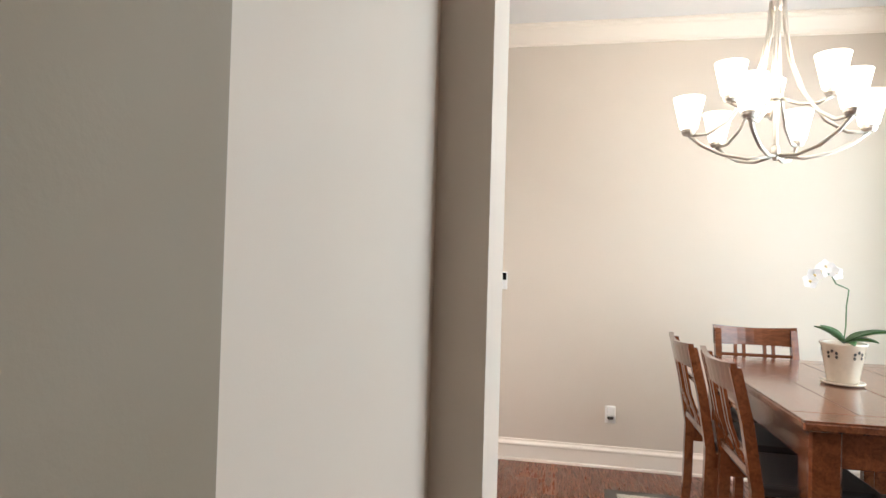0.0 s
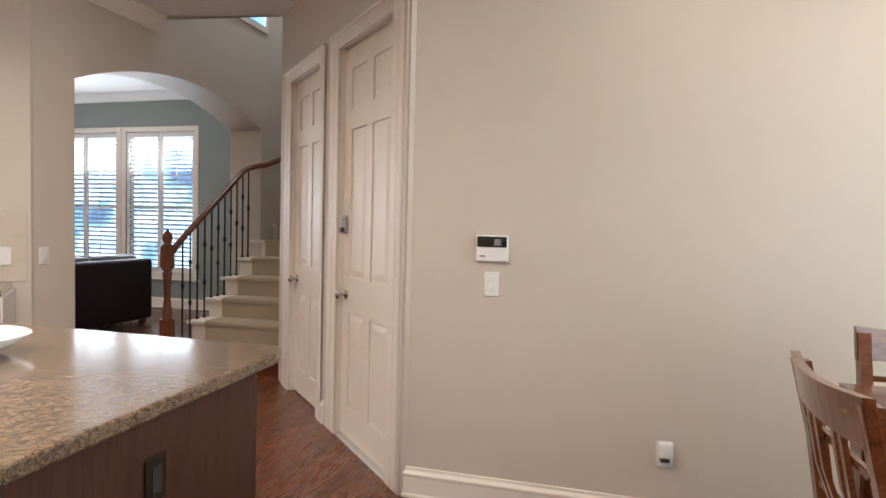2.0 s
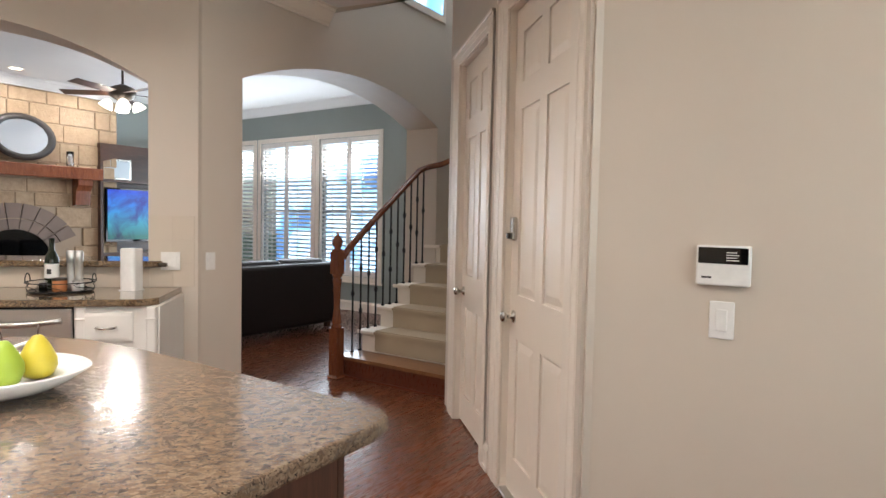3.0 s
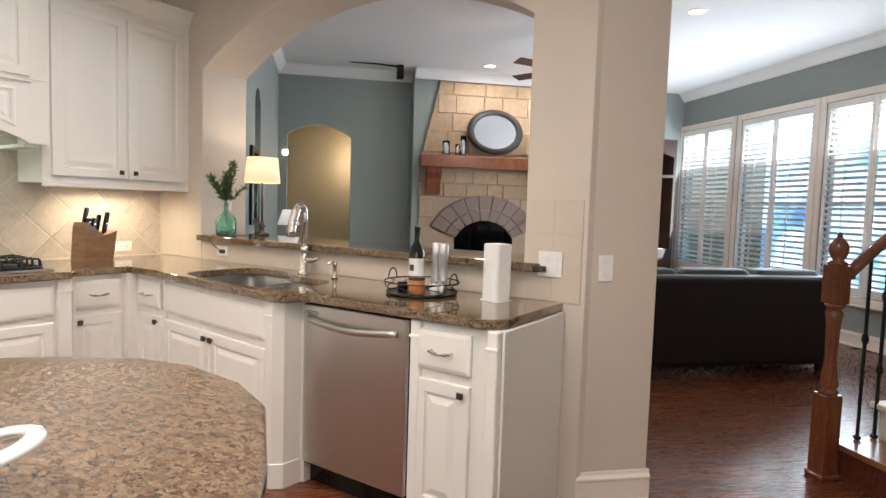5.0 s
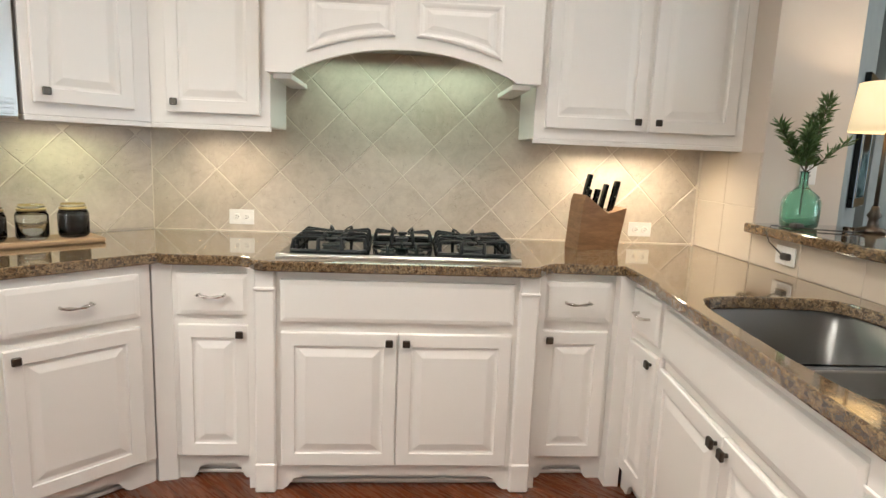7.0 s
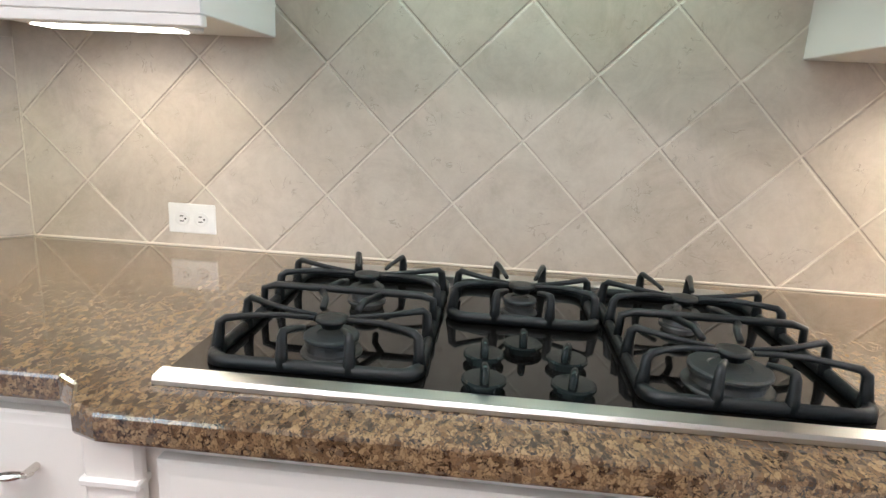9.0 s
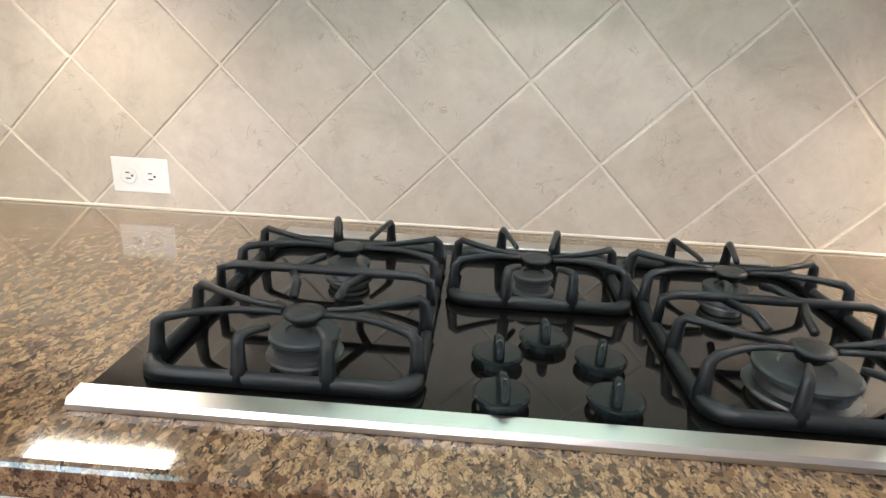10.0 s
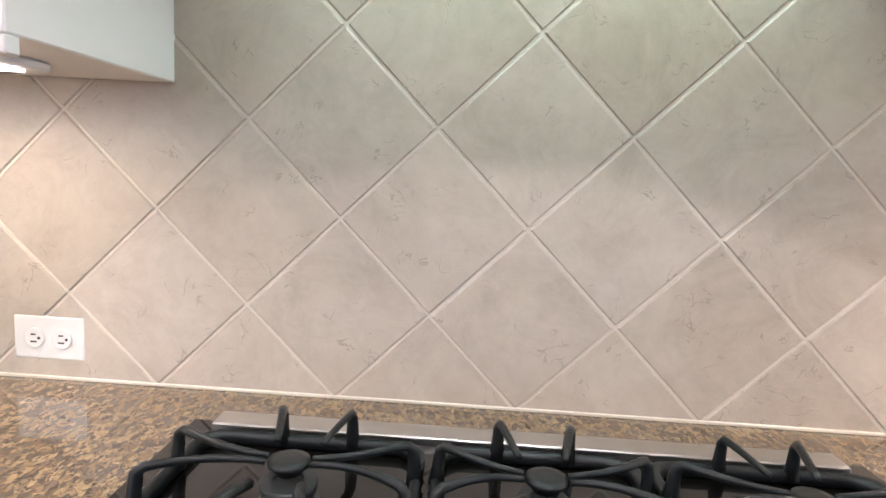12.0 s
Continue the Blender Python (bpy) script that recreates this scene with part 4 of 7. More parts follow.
solid("island_top", slab(island_outline()[::-1], [], 0.875, 0.915, 0.008), M_ISLE, "polished tan speckled granite island top with a bowed end", "countertop")
isl = thing("kitchen_island", at_uw(-3.90, 1.0, 0, 0), "dark walnut panelled kitchen island under a granite top", "kitchen island")
x0i, y0i = uw(-3.90, 1.0)
inv = Matrix.Translation((-x0i, -y0i, 0))


def local(pts):
    return [(x - x0i, y - y0i) for x, y in pts]


part("body", prism(B(), local(uw_poly([(-3.858, 1.02), (-3.858, 1.97), (-2.75, 1.97), (-2.35, 1.80), (-2.25, 1.5), (-2.35, 1.2), (-2.7, 1.02)])), 0, 0.873), M_WALNUT, isl)
for w0, w1 in ((1.0, 1.968), (1.97, 1.99)):
    part("side_board", prism(B(), local(uw_poly([(-3.878, w0), (-3.878, w1), (-3.859, w1), (-3.859, w0)])), 0.0, 0.872), M_WALNUT, isl)
po = thing("power_outlet", at_uw(-3.880, 1.53, 0.70, 135), "dark bronze outlet plate on the island's side", "outlet")
part("plate", box(B(), -0.036, 0.036, 0.0, 0.006, -0.06, 0.06, 0.002), M_BRONZE, po)
part("socket", box(B(), -0.016, 0.016, 0.006, 0.008, -0.035, 0.035, 0.001), M_SLOT, po)

# ---- trim ----
BASE = [(0, 0), (0.022, 0), (0.022, 0.014), (0.014, 0.02), (0.014, 0.105), (0.018, 0.11), (0.018, 0.12), (0.008, 0.135), (0.006, 0.15), (0, 0.15)]
CROWN = [(0, -0.13), (0.012, -0.13), (0.014, -0.115), (0.03, -0.10), (0.075, -0.035), (0.085, -0.03), (0.09, -0.012), (0.105, -0.010), (0.105, 0.0), (0, 0.0)]


def crown_at(a, b, z, material=None, name="crown_moulding"):
    moulding(name, [(o, z + h - 0.001) for o, h in CROWN], a, b, material or M_TRIM)


def base_at(a, b):
    moulding("baseboard", BASE, a, b, M_TRIM)


C0, C1 = uw(-4.03, WD), uw(UW, WD)
base_at(C0, C1)
base_at(uw(UW, WD), uw(UW, -3.3))
base_at((1.29 - 0.68, YD), (0.47, YD))
base_at((XS + 0.01, -3.28), uw(UA, 3.735))
base_at(uw(UA, 3.72), uw(UA + 0.4, 3.72))
base_at(uw(UA + 0.4, 6.14), uw(UA, 6.14))
base_at(uw(UF, WL), uw(UF, 3.4))
base_at(uw(UF + 0.2, WW), uw(-0.87, WW))
crown_at(C0, C1, CEIL)
crown_at(C1, uw(UW, -3.3), CEIL)
crown_at((XS, -3.29), uw(UA, 4.53), CEIL)
crown_at((XS, -0.40), (XS, -3.29), CEIL)
crown_at((XC, 0), (XS, 0), CEIL)
crown_at((L1[0], L1[1]), L0, CEIL)
crown_at(uw(UF, WL), uw(UF, 3.42), LCEIL, M_CEIL)
crown_at(uw(1.1, WL), uw(UF, WL), LCEIL, M_CEIL)
crown_at(uw(UF - 0.325, 3.42), uw(UF - 0.325, 5.87), LCEIL, M_CEIL)
crown_at(uw(UF + 0.1, WW), uw(-0.87, WW), LCEIL, M_CEIL)

# ---- doors ----
P6 = [(0, 0.010), (0.0, 0.009), (0.012, 0.010), (0.016, 0.009), (0.045, 0.002), (0.048, 0.0015)]


def six_panel_door(index, xl, xr, deadbolt, label):
    """Leaf between xl (viewer's left, larger x) and xr in the door wall."""
    w, h = xl - xr, 2.43
    t = tagged(set_pose(new("door_%d" % index), at(xl, YD - 0.035, 0, 180)), label, "door", "", "structure")
    cols = [(0.11, w / 2 - 0.045), (w / 2 + 0.045, w - 0.11)]
    rows = [(0.20, 0.80), (1.02, 1.93), (2.06, 2.30)]
    bm = B()
    box(bm, 0.003, w - 0.003, 0.010, 0.042, 0.012, h)
    xs = [0.003, cols[0][0], cols[0][1], cols[1][0], cols[1][1], w - 0.003]
    for a, b in ((0, 1), (2, 3), (4, 5)):
        box(bm, xs[a], xs[b], 0, 0.010, 0.012, h)
    zs = [0.012] + [z for r in rows for z in r] + [h]
    for k in range(0, len(zs), 2):
        for a, b in ((1, 2), (3, 4)):
            box(bm, xs[a], xs[b], 0, 0.010, zs[k], zs[k + 1])
    leaf = part("leaf", bm, M_DOOR, t)
    for c in cols:
        for r in rows:
            part("raised_panel", panel(B(), c[0], c[1], r[0], r[1], 0.0, P6), M_DOOR, leaf)
    kx = 0.065
    k = part("knob", lathe(B(), [(0.032, 0), (0.030, 0.006), (0.012, 0.012), (0.011, 0.035), (0.024, 0.042), (0.028, 0.055), (0.022, 0.066), (0.004, 0.070)], 20), M_NICKEL, t, "round brushed nickel door knob", pose(kx, 0, 0.905, 90, 0, 0), smooth=True)
    if deadbolt:
        part("keypad_lock", box(B(), kx - 0.032, kx + 0.032, -0.026, 0, 1.285, 1.405, 0.012, 3), M_NICKEL, t, "keypad deadbolt in brushed nickel")
        part("thumb_turn", box(B(), kx - 0.022, kx + 0.006, -0.045, -0.026, 1.295, 1.325, 0.006, 2), M_BRONZE, t)
        part("threshold", box(B(), -0.02, w + 0.02, -0.045, 0.04, -0.002, 0.014, 0.004), M_STEEL, t, "metal threshold strip")
    for z in (0.22, 0.86, 1.62, 2.22):
        part("hinge", lathe(B(), [(0.007, 0), (0.007, 0.10)], 8, (w - 0.004, -0.006, z - 0.05)), M_NICKEL, t)
    return t


six_panel_door(1, 1.37, 0.65, False, "cream six-panel interior door with a nickel knob")
six_panel_door(2, 0.28, -0.52, True, "tall cream six-panel door with keypad deadbolt")
CAS = [(0, 0), (0.10, 0), (0.10, 0.022), (0.088, 0.024), (0.080, 0.018), (0.04, 0.016), (0.02, 0.010), (0.0, 0.008)]


def casing(xl, xr, name="door_casing", wl=0.10, wr=0.10):
    """Casing round a door opening on the y = YD wall; xl > xr."""
    t = tagged(set_pose(new(name), at(0, YD, 0)), "cream painted moulded casing round a door", "trim", "", "structure")
    for x0, x1, edge in ((xl, xl + wl, 1), (xr - wr, xr, -1)):
        bm = box(B(), x0, x1, 0, 0.016, 0, 2.44 + 0.10, 0.003)
        xo = x1 - 0.022 if edge > 0 else x0
        box(bm, xo, xo + 0.022, 0.0, 0.020, 0, 2.54, 0.006)
        box(bm, (x0 + x1) / 2 - 0.012, (x0 + x1) / 2 + 0.012, 0.0, 0.020, 0, 2.47, 0.003)
        part("side_casing", bm, M_TRIM, t)
    bm = box(B(), xr + 0.0005, xl - 0.0005, 0, 0.016, 2.44, 2.54, 0.003)
    box(bm, xr - wr, xl + wl, 0.0, 0.0275, 2.52, 2.542, 0.004)
    box(bm, xr, xl, 0.0, 0.020, 2.475, 2.50, 0.003)
    part("head_casing", bm, M_TRIM, t)
    for x in (xl, xr):
        part("jamb", box(B(), x - 0.004, x + 0.004, -0.11, 0.0, 0, 2.44), M_TRIM, t)
    part("head_jamb", box(B(), xr, xl, -0.11, 0.0, 2.434, 2.446), M_TRIM, t)


casing(1.37, 0.65, wl=0.17)
casing(0.28, -0.52, wl=0.16, wr=0.13)
structure("corner_filler", box(B(), -0.684, -0.6505, YD, YD + 0.014, 0, CEIL), M_WALL)
structure("closet_back", box(B(), -0.8, 1.7, YD - 0.5, YD - 0.45, 0, CEIL), M_TAUPE)

# ---- wall controls ----


def wall_plate(name, m, w, h, label, toggles=1, style="rocker", category="light switch"):
    t = thing(name, m, label, category)
    part("plate", box(B(), -w / 2, w / 2, -0.006, 0, -h / 2, h / 2, 0.003, 2), M_WHITE, t)
    for k in range(toggles):
        x = (k - (toggles - 1) / 2) * 0.046
        if style == "rocker":
            part("rocker", box(B(), x - 0.0165, x + 0.0165, -0.010, -0.005, -0.034, 0.034, 0.002), M_WHITE, t)
        else:
            s = part("socket", lathe(B(), [(0.0165, 0), (0.0165, 0.003), (0.015, 0.004)], 20), M_WHITE, t, "", pose(x if w > h else 0, -0.006, 0 if w > h else x, 90, 0, 0))
            for a, b, c in ((-0.006, 0.0, 0.010), (0.006, 0.0, 0.008)):
                if w > h:
                    part("slot", box(B(), -c / 2, c / 2, a - 0.0012, a + 0.0012, 0.0038, 0.0046), M_SLOT, s)
                else:
                    part("slot", box(B(), a - 0.0012, a + 0.0012, -c / 2, c / 2, 0.0038, 0.0046), M_SLOT, s)
            part("slot", lathe(B(), [(0.0025, 0.0038), (0.0025, 0.0046)], 8, (0.009, 0.0, 0) if w > h else (0.0, -0.009, 0)), M_SLOT, s)
    return t


sx, sy = uw(-4.455, WD)
wall_plate("light_switch", at(sx, sy, 1.085, 225), 0.072, 0.117, "white single rocker switch under the alarm keypad")
tx, ty = uw(-4.455, WD)
th = thing("alarm_keypad", at(tx, ty, 1.255, 225), "white wall alarm keypad with a dark display", "alarm keypad")
part("body", box(B(), -0.077, 0.077, -0.026, 0, -0.062, 0.062, 0.006, 2), M_WHITE, th)
part("display", box(B(), -0.070, 0.070, -0.028, -0.0255, 0.006, 0.056, 0.002), M_BLACK, th, "dark display window")
bm = B()
for k in range(4):
    box(bm, 0.01, 0.045 - 0.006 * (k % 2), -0.0290, -0.0279, 0.016 + 0.008 * k, 0.0185 + 0.008 * k)
part("display_text", bm, M_WHITE, th)
part("button", box(B(), -0.06, -0.03, -0.0275, -0.0255, -0.04, -0.034, 0.001), M_SLOT, th)
ox, oy = uw(-5.255, WD)
wall_plate("wall_outlet", at(ox, oy, 0.365, 225), 0.072, 0.117, "white wall outlet with a small plug-in device", 2, "outlet", "outlet")
pd = thing("plug_in_device", at(ox, oy, 0.395, 225), "small white plug-in air freshener in the outlet", "plug-in device")
part("body", box(B(), -0.030, 0.030, -0.055, -0.011, -0.035, 0.035, 0.010, 2), M_WHITE, pd)
part("cap", box(B(), -0.020, 0.020, -0.045, -0.015, -0.055, -0.036, 0.004), M_SLOT, pd)
wall_plate("wall_outlet", at(-0.760, -0.005, 0.984), 0.117, 0.072, "white two-socket outlet set sideways in the tiles", 2, "outlet", "outlet")
wall_plate("wall_outlet", at(1.19, -0.005, 0.984), 0.117, 0.072, "white sideways outlet beside the knife block", 2, "outlet", "outlet")
wall_plate("wall_outlet", at(XS - 0.009, -0.74, 0.985, -90), 0.117, 0.072, "white sideways outlet below the ledge with a plug in it", 2, "outlet", "outlet")
wall_plate("wall_outlet", at(XS + 0.20, -0.5005, 1.31, 0), 0.072, 0.117, "white outlet on the reveal behind the vase", 2, "outlet", "outlet")
wall_plate("light_switch", at(XS - 0.009, -3.125, 1.085, -90), 0.117, 0.117, "white double rocker switch on the tiled pillar", 2)
wall_plate("light_switch", at(*uw(UA, 3.47), 1.08, -45), 0.072, 0.117, "white single rocker switch on the painted pillar")
vt = thing("ceiling_vent", at(1.20, -4.42, CEIL, -45), "white slatted air vent in the kitchen ceiling", "air vent")
part("frame", box(B(), -0.18, 0.18, -0.09, 0.09, -0.008, 0, 0.003), M_TRIM, vt)
for k in range(6):
    part("slat", box(B(), -0.15, 0.15, -0.062 + 0.023 * k, -0.052 + 0.023 * k, -0.016, -0.008, 0.002), M_TRIM, vt)

# ---- recessed ceiling lights ----


def downlight(x, y, z, power, label="round white recessed ceiling light, lit", color=SOFT, spread=170):
    t = thing("recessed_light", at(x, y, z), label, "ceiling light", "recessed ceiling lights")
    part("ring", lathe(B(), [(0.095, 0), (0.095, -0.006), (0.072, -0.008), (0.068, 0.0)], 28), M_TRIM, t)
    part("lens", lathe(B(), [(0.067, -0.002), (0.067, -0.004)], 24), M_LED, t)
    light("downlight", "AREA", at(x, y, z - 0.012), power, color, 0.13, 0, spread)


for x, y, p in ((-1.05, -1.7, 4), (0.15, -1.75, 24), (-1.4, -3.0, 24), (-0.1, -3.3, 18), (0.9, -4.0, 2), (-2.7, -2.3, 56)):
    downlight(x, y, CEIL, p, spread=145)
for u, w in ((4.05, 4.35), (4.05, 5.35), (1.4, 3.1), (1.4, 5.6)):
    x, y = uw(u, w)
    downlight(x, y, LCEIL, 14)
# added fill light without a fixture, hidden beside the niche to brighten its walls
nx, ny = uw(UF + 0.50, WL + 1.10)
light("niche_lamp", "POINT", at(nx, ny, 2.0), 13, WARM, 0.08)
sc = thing("wall_sconce", at(*uw(UF - 0.02, WL + 0.10), 2.02, -45), "small lit white sconce beside the arched niche", "wall lamp")
part("shade", lathe(B(), [(0.03, -0.04), (0.05, 0.0), (0.035, 0.04)], 14), M_SHADE, sc)
part("arm", tube(B(), [(0, 0, 0), (0, 0.02, 0)], 0.008, 8), M_BRONZE, sc)

# ---- staircase ----
st = tagged(set_pose(new("staircase"), Matrix.Identity(4)), "carpeted staircase with wood first step and white skirt", "staircase", "", "structure")
RISE, RUN, W0 = 0.188, 0.255, 4.86
UR, UL = -2.34, -1.17
M_WHITEWOOD = M_TRIM
for k in range(9):
    w0, z = W0 + RUN * k, RISE * (k + 1)
    top = k == 8
    w1 = w0 + (RUN if not top else 1.4)
    if k == 0:
        part("riser", prism(B(), uw_poly([(UR, w0), (UR, w1 + 0.02), (UL, w1 + 0.02), (UL, w0)]), 0, z - 0.03), M_RISER, st, "dark red stained first riser")
        part("tread", prism(B(), uw_poly([(UR, w0 - 0.03), (UR, w1 + 0.02), (UL + 0.03, w1 + 0.02), (UL + 0.03, w0 - 0.03)]), z - 0.03, z), wood("oak_tread", (0.15, 0.062, 0.024), (0.27, 0.12, 0.05), (10, 3, 10), 0.3, 0.4), st, "bare oak first tread")
        part("shoe_moulding", prism(B(), uw_poly([(UR, w0 - 0.014), (UR, w0), (UL, w0), (UL, w0 - 0.014)]), 0, 0.018), M_RISER, st)
        continue
    UC = UL - 0.16
    part("riser", prism(B(), uw_poly([(UR, w0), (UR, w1 + 0.02), (UL - 0.002, w1 + 0.02), (UL - 0.002, w0)]), z - RISE, z - 0.03), M_TRIM, st, "white painted stair riser end")
    bm = prism(B(), uw_poly([(UR, w0 - 0.032), (UR, w1 + 0.0), (UC, w1 + 0.0), (UC, w0 - 0.032)]), z - 0.035, z + 0.014)
    es = [e for e in bm.edges if abs(e.verts[0].co.z - e.verts[1].co.z) < 1e-5]
    bmesh.ops.bevel(bm, geom=es, offset=0.012, segments=2, affect="EDGES")
    part("carpet_tread", bm, M_CARPET, st, "beige carpet over a stair tread")
    part("carpet_riser", prism(B(), uw_poly([(UR, w0 - 0.012), (UR, w0 - 0.0), (UC, w0 - 0.0), (UC, w0 - 0.012)]), z - RISE + 0.014, z - 0.03), M_CARPET, st)
    part("tread_end", box(B(), 0, 0.20, 0, RUN + 0.03, -0.03, 0.003, 0.006), M_TRIM, st, "white painted tread end", Matrix.Translation((*uw(UC, w0 - 0.035), z)) @ Matrix(((S, S, 0, 0), (S, -S, 0, 0), (0, 0, -1, 0), (0, 0, 0, 1))) @ pose(0, 0, 0.027))
# newel, rail and balusters
nw = thing("newel_post", at(*uw(-1.17, 4.78), 0, 45), "turned red-stained oak newel post with a round finial", "newel post")
part("base", box(B(), -0.048, 0.048, -0.048, 0.048, 0, 0.44, 0.005), M_RAIL, nw)
part("plinth", box(B(), -0.058, 0.058, -0.058, 0.058, 0, 0.03, 0.008), M_RAIL, nw)
part("shaft", lathe(B(), [(0.045, 0.44), (0.048, 0.455), (0.034, 0.47), (0.046, 0.49), (0.040, 0.52), (0.028, 0.62), (0.034, 0.80), (0.042, 0.86), (0.030, 0.875), (0.046, 0.89), (0.046, 0.905)], 20), M_RAIL, nw, smooth=True)
part("block", box(B(), -0.045, 0.045, -0.045, 0.045, 0.905, 1.10, 0.005), M_RAIL, nw)
part("finial", lathe(B(), [(0.045, 1.10), (0.050, 1.11), (0.026, 1.125), (0.040, 1.15), (0.046, 1.18), (0.040, 1.21), (0.018, 1.235), (0.012, 1.245), (0.014, 1.255), (0.004, 1.265)], 20), M_RAIL, nw, smooth=True)
hr = thing("handrail", Matrix.Identity(4), "red-stained oak handrail rising with the stairs", "handrail")
slope = RISE / RUN


def rail_z(w):
    return 1.04 + slope * (w - 4.80)


pr = [(-1.17, 4.82, 1.03), (-1.17, 5.0, rail_z(5.0)), (-1.17, 5.5, rail_z(5.5)), (-1.17, 5.95, rail_z(5.95)), (-1.20, 6.08, rail_z(6.02)), (-1.33, 6.12, rail_z(6.04) + 0.01), (-1.45, 6.2, rail_z(6.1) + 0.03), (-1.50, 6.5, rail_z(6.4)), (-1.50, 7.0, rail_z(6.9))]
part("rail", tube(B(), [(*uw(u, w), z) for u, w, z in pr], 0.032, 12, 0.9), M_RAIL, hr, smooth=True)
part("rail_collar", lathe(B(), [(0.035, -0.02), (0.038, 0), (0.035, 0.02)], 12, (*uw(-1.17, 4.84), 1.05)), M_RAIL, hr)
M_BALU = plain("wrought_iron", (0.02, 0.022, 0.024), 0.5, metallic=0.6, relief=0.1)
for k in range(11):
    w = 4.98 + 0.105 * k
    step = int((w - W0) / RUN) + 1
    z0 = RISE * step + 0.002
    z1 = rail_z(w) - 0.02
    b = thing("baluster", at(*uw(-1.17, w), z0, 45), "slim dark wrought iron stair baluster with a collar", "baluster", "stair balusters")
    h = z1 - z0
    part("bar", box(B(), -0.0065, 0.0065, -0.0065, 0.0065, 0, h, 0.001), M_BALU, b)
    part("shoe", box(B(), -0.014, 0.014, -0.014, 0.014, 0, 0.02, 0.004), M_BALU, b)
    if k % 2 == 0:
        part("knuckle", lathe(B(), [(0.008, -0.03), (0.016, -0.012), (0.016, 0.012), (0.008, 0.03)], 10, (0, 0, h * 0.55)), M_BALU, b)
    else:
        for f in (0.35, 0.72):
            part("knuckle", lathe(B(), [(0.008, -0.03), (0.016, -0.012), (0.016, 0.012), (0.008, 0.03)], 10, (0, 0, h * f)), M_BALU, b)
# opening high in the stairwell
hw = tagged(set_pose(new("window_stairwell"), at_uw(UA - 0.004, 5.45, 3.46, -45)), "white high window opening in the stairwell", "window", "", "structure")
part("frame", box(B(), -0.05, 0.75, -0.02, 0, -0.05, 1.2, 0.004), M_TRIM, hw)
part("pane", box(B(), 0.02, 0.68, -0.026, -0.021, 0.02, 1.13), M_GARDEN, hw)

# ---- shuttered windows ----


def shutter_window(name, m, w, z0, z1, panels, label, tilt=28, mid=None):
    """Opening from local x 0 to w in a wall whose room face is local y = 0."""
    t = tagged(set_pose(new(name), m), label, "window", "", "structure")
    for x0, x1, a, b in ((-0.075, 0.0, z0 - 0.075, z1 + 0.075), (w, w + 0.075, z0 - 0.075, z1 + 0.075), (0.0, w, z1, z1 + 0.075), (0.0, w, z0 - 0.075, z0)):
        part("casing", box(B(), x0, x1, -0.018, 0.0, a, b, 0.004), M_TRIM, t)
    part("window_sill", box(B(), -0.10, w + 0.10, -0.045, 0.0, z0 - 0.10, z0 - 0.076, 0.006), M_TRIM, t)
    for x0, x1, a, b in ((0.0, 0.03, z0, z1), (w - 0.03, w, z0, z1), (0.03, w - 0.03, z1 - 0.03, z1), (0.03, w - 0.03, z0, z0 + 0.03)):
        part("window_frame", box(B(), x0, x1, 0.10, 0.14, a, b), M_TRIM, t)
    part("meeting_rail", box(B(), 0.03, w - 0.03, 0.105, 0.135, (z0 + z1) / 2 - 0.1, (z0 + z1) / 2 - 0.06), M_TRIM, t)
    pane = part("pane", box(B(), 0.03, w - 0.03, 0.118, 0.122, z0 + 0.03, z1 - 0.03), M_GLASS, t)
    pane.visible_shadow = False
    pw = w / panels
    for p in range(panels):
        x0 = p * pw
        sh = new("shutter")
        sh.parent = t
        tagged(sh, "white louvered shutter panel")
        for a, b, c, d in ((x0 + 0.004, x0 + 0.046, z0 + 0.004, z1 - 0.004), (x0 + pw - 0.046, x0 + pw - 0.004, z0 + 0.004, z1 - 0.004), (x0 + 0.046, x0 + pw - 0.046, z1 - 0.08, z1 - 0.004), (x0 + 0.046, x0 + pw - 0.046, z0 + 0.004, z0 + 0.09)):
            part("stile", box(B(), a, b, 0.006, 0.034, c, d, 0.003), M_CAB, sh)
        n = int((z1 - z0 - 0.17) / 0.066)
        dz = (z1 - z0 - 0.17) / n
        first = None
        for k in range(n):
            z = z0 + 0.09 + dz * (k + 0.5)
            mm = pose(x0 + pw / 2, 0.022, z, -tilt, 0, 0)
            if first is None:
                first = part("louver", box(B(), -(pw / 2 - 0.048), pw / 2 - 0.048, -0.033, 0.033, -0.0045, 0.0045, 0.003), M_CAB, sh, "", mm)
            else:
                o = first.copy()
                scene.collection.objects.link(o)
                o.parent, o.matrix_basis = sh, mm
        part("tilt_rod", box(B(), x0 + pw / 2 - 0.006, x0 + pw / 2 + 0.006, -0.022, -0.012, z0 + 0.12, z1 - 0.12, 0.002), M_CAB, sh)
    return t


for k, (a, b) in enumerate(WIN):
    shutter_window("window_%d" % (k + 1), at_uw(b, WW, 0, 225), b - a, 0.52, 2.63, 2, "tall living room window with white louvered shutters", 24)
shutter_window("window_4", at_uw(UW, WD - 0.14, 0, 135), 1.86, 0.5, 2.60, 4, "wide dining window with white louvered shutters", 10)
structure("backdrop", box(B(), -4.2, 4.2, 3.0, 3.05, -0.5, 5.5), M_GARDEN, at_uw(2.4, WW, 0, 225))
structure("backdrop", box(B(), -5.0, 5.0, 3.0, 3.05, -0.5, 5.5), M_GARDEN_SIDE, at_uw(UW, 1.2, 0, 135))
structure("ground", box(B(), -60, 60, -60, 60, -0.45, -0.35), painted("lawn", (0.05, 0.09, 0.03), 0.9, 0.4, 30, 1.0))

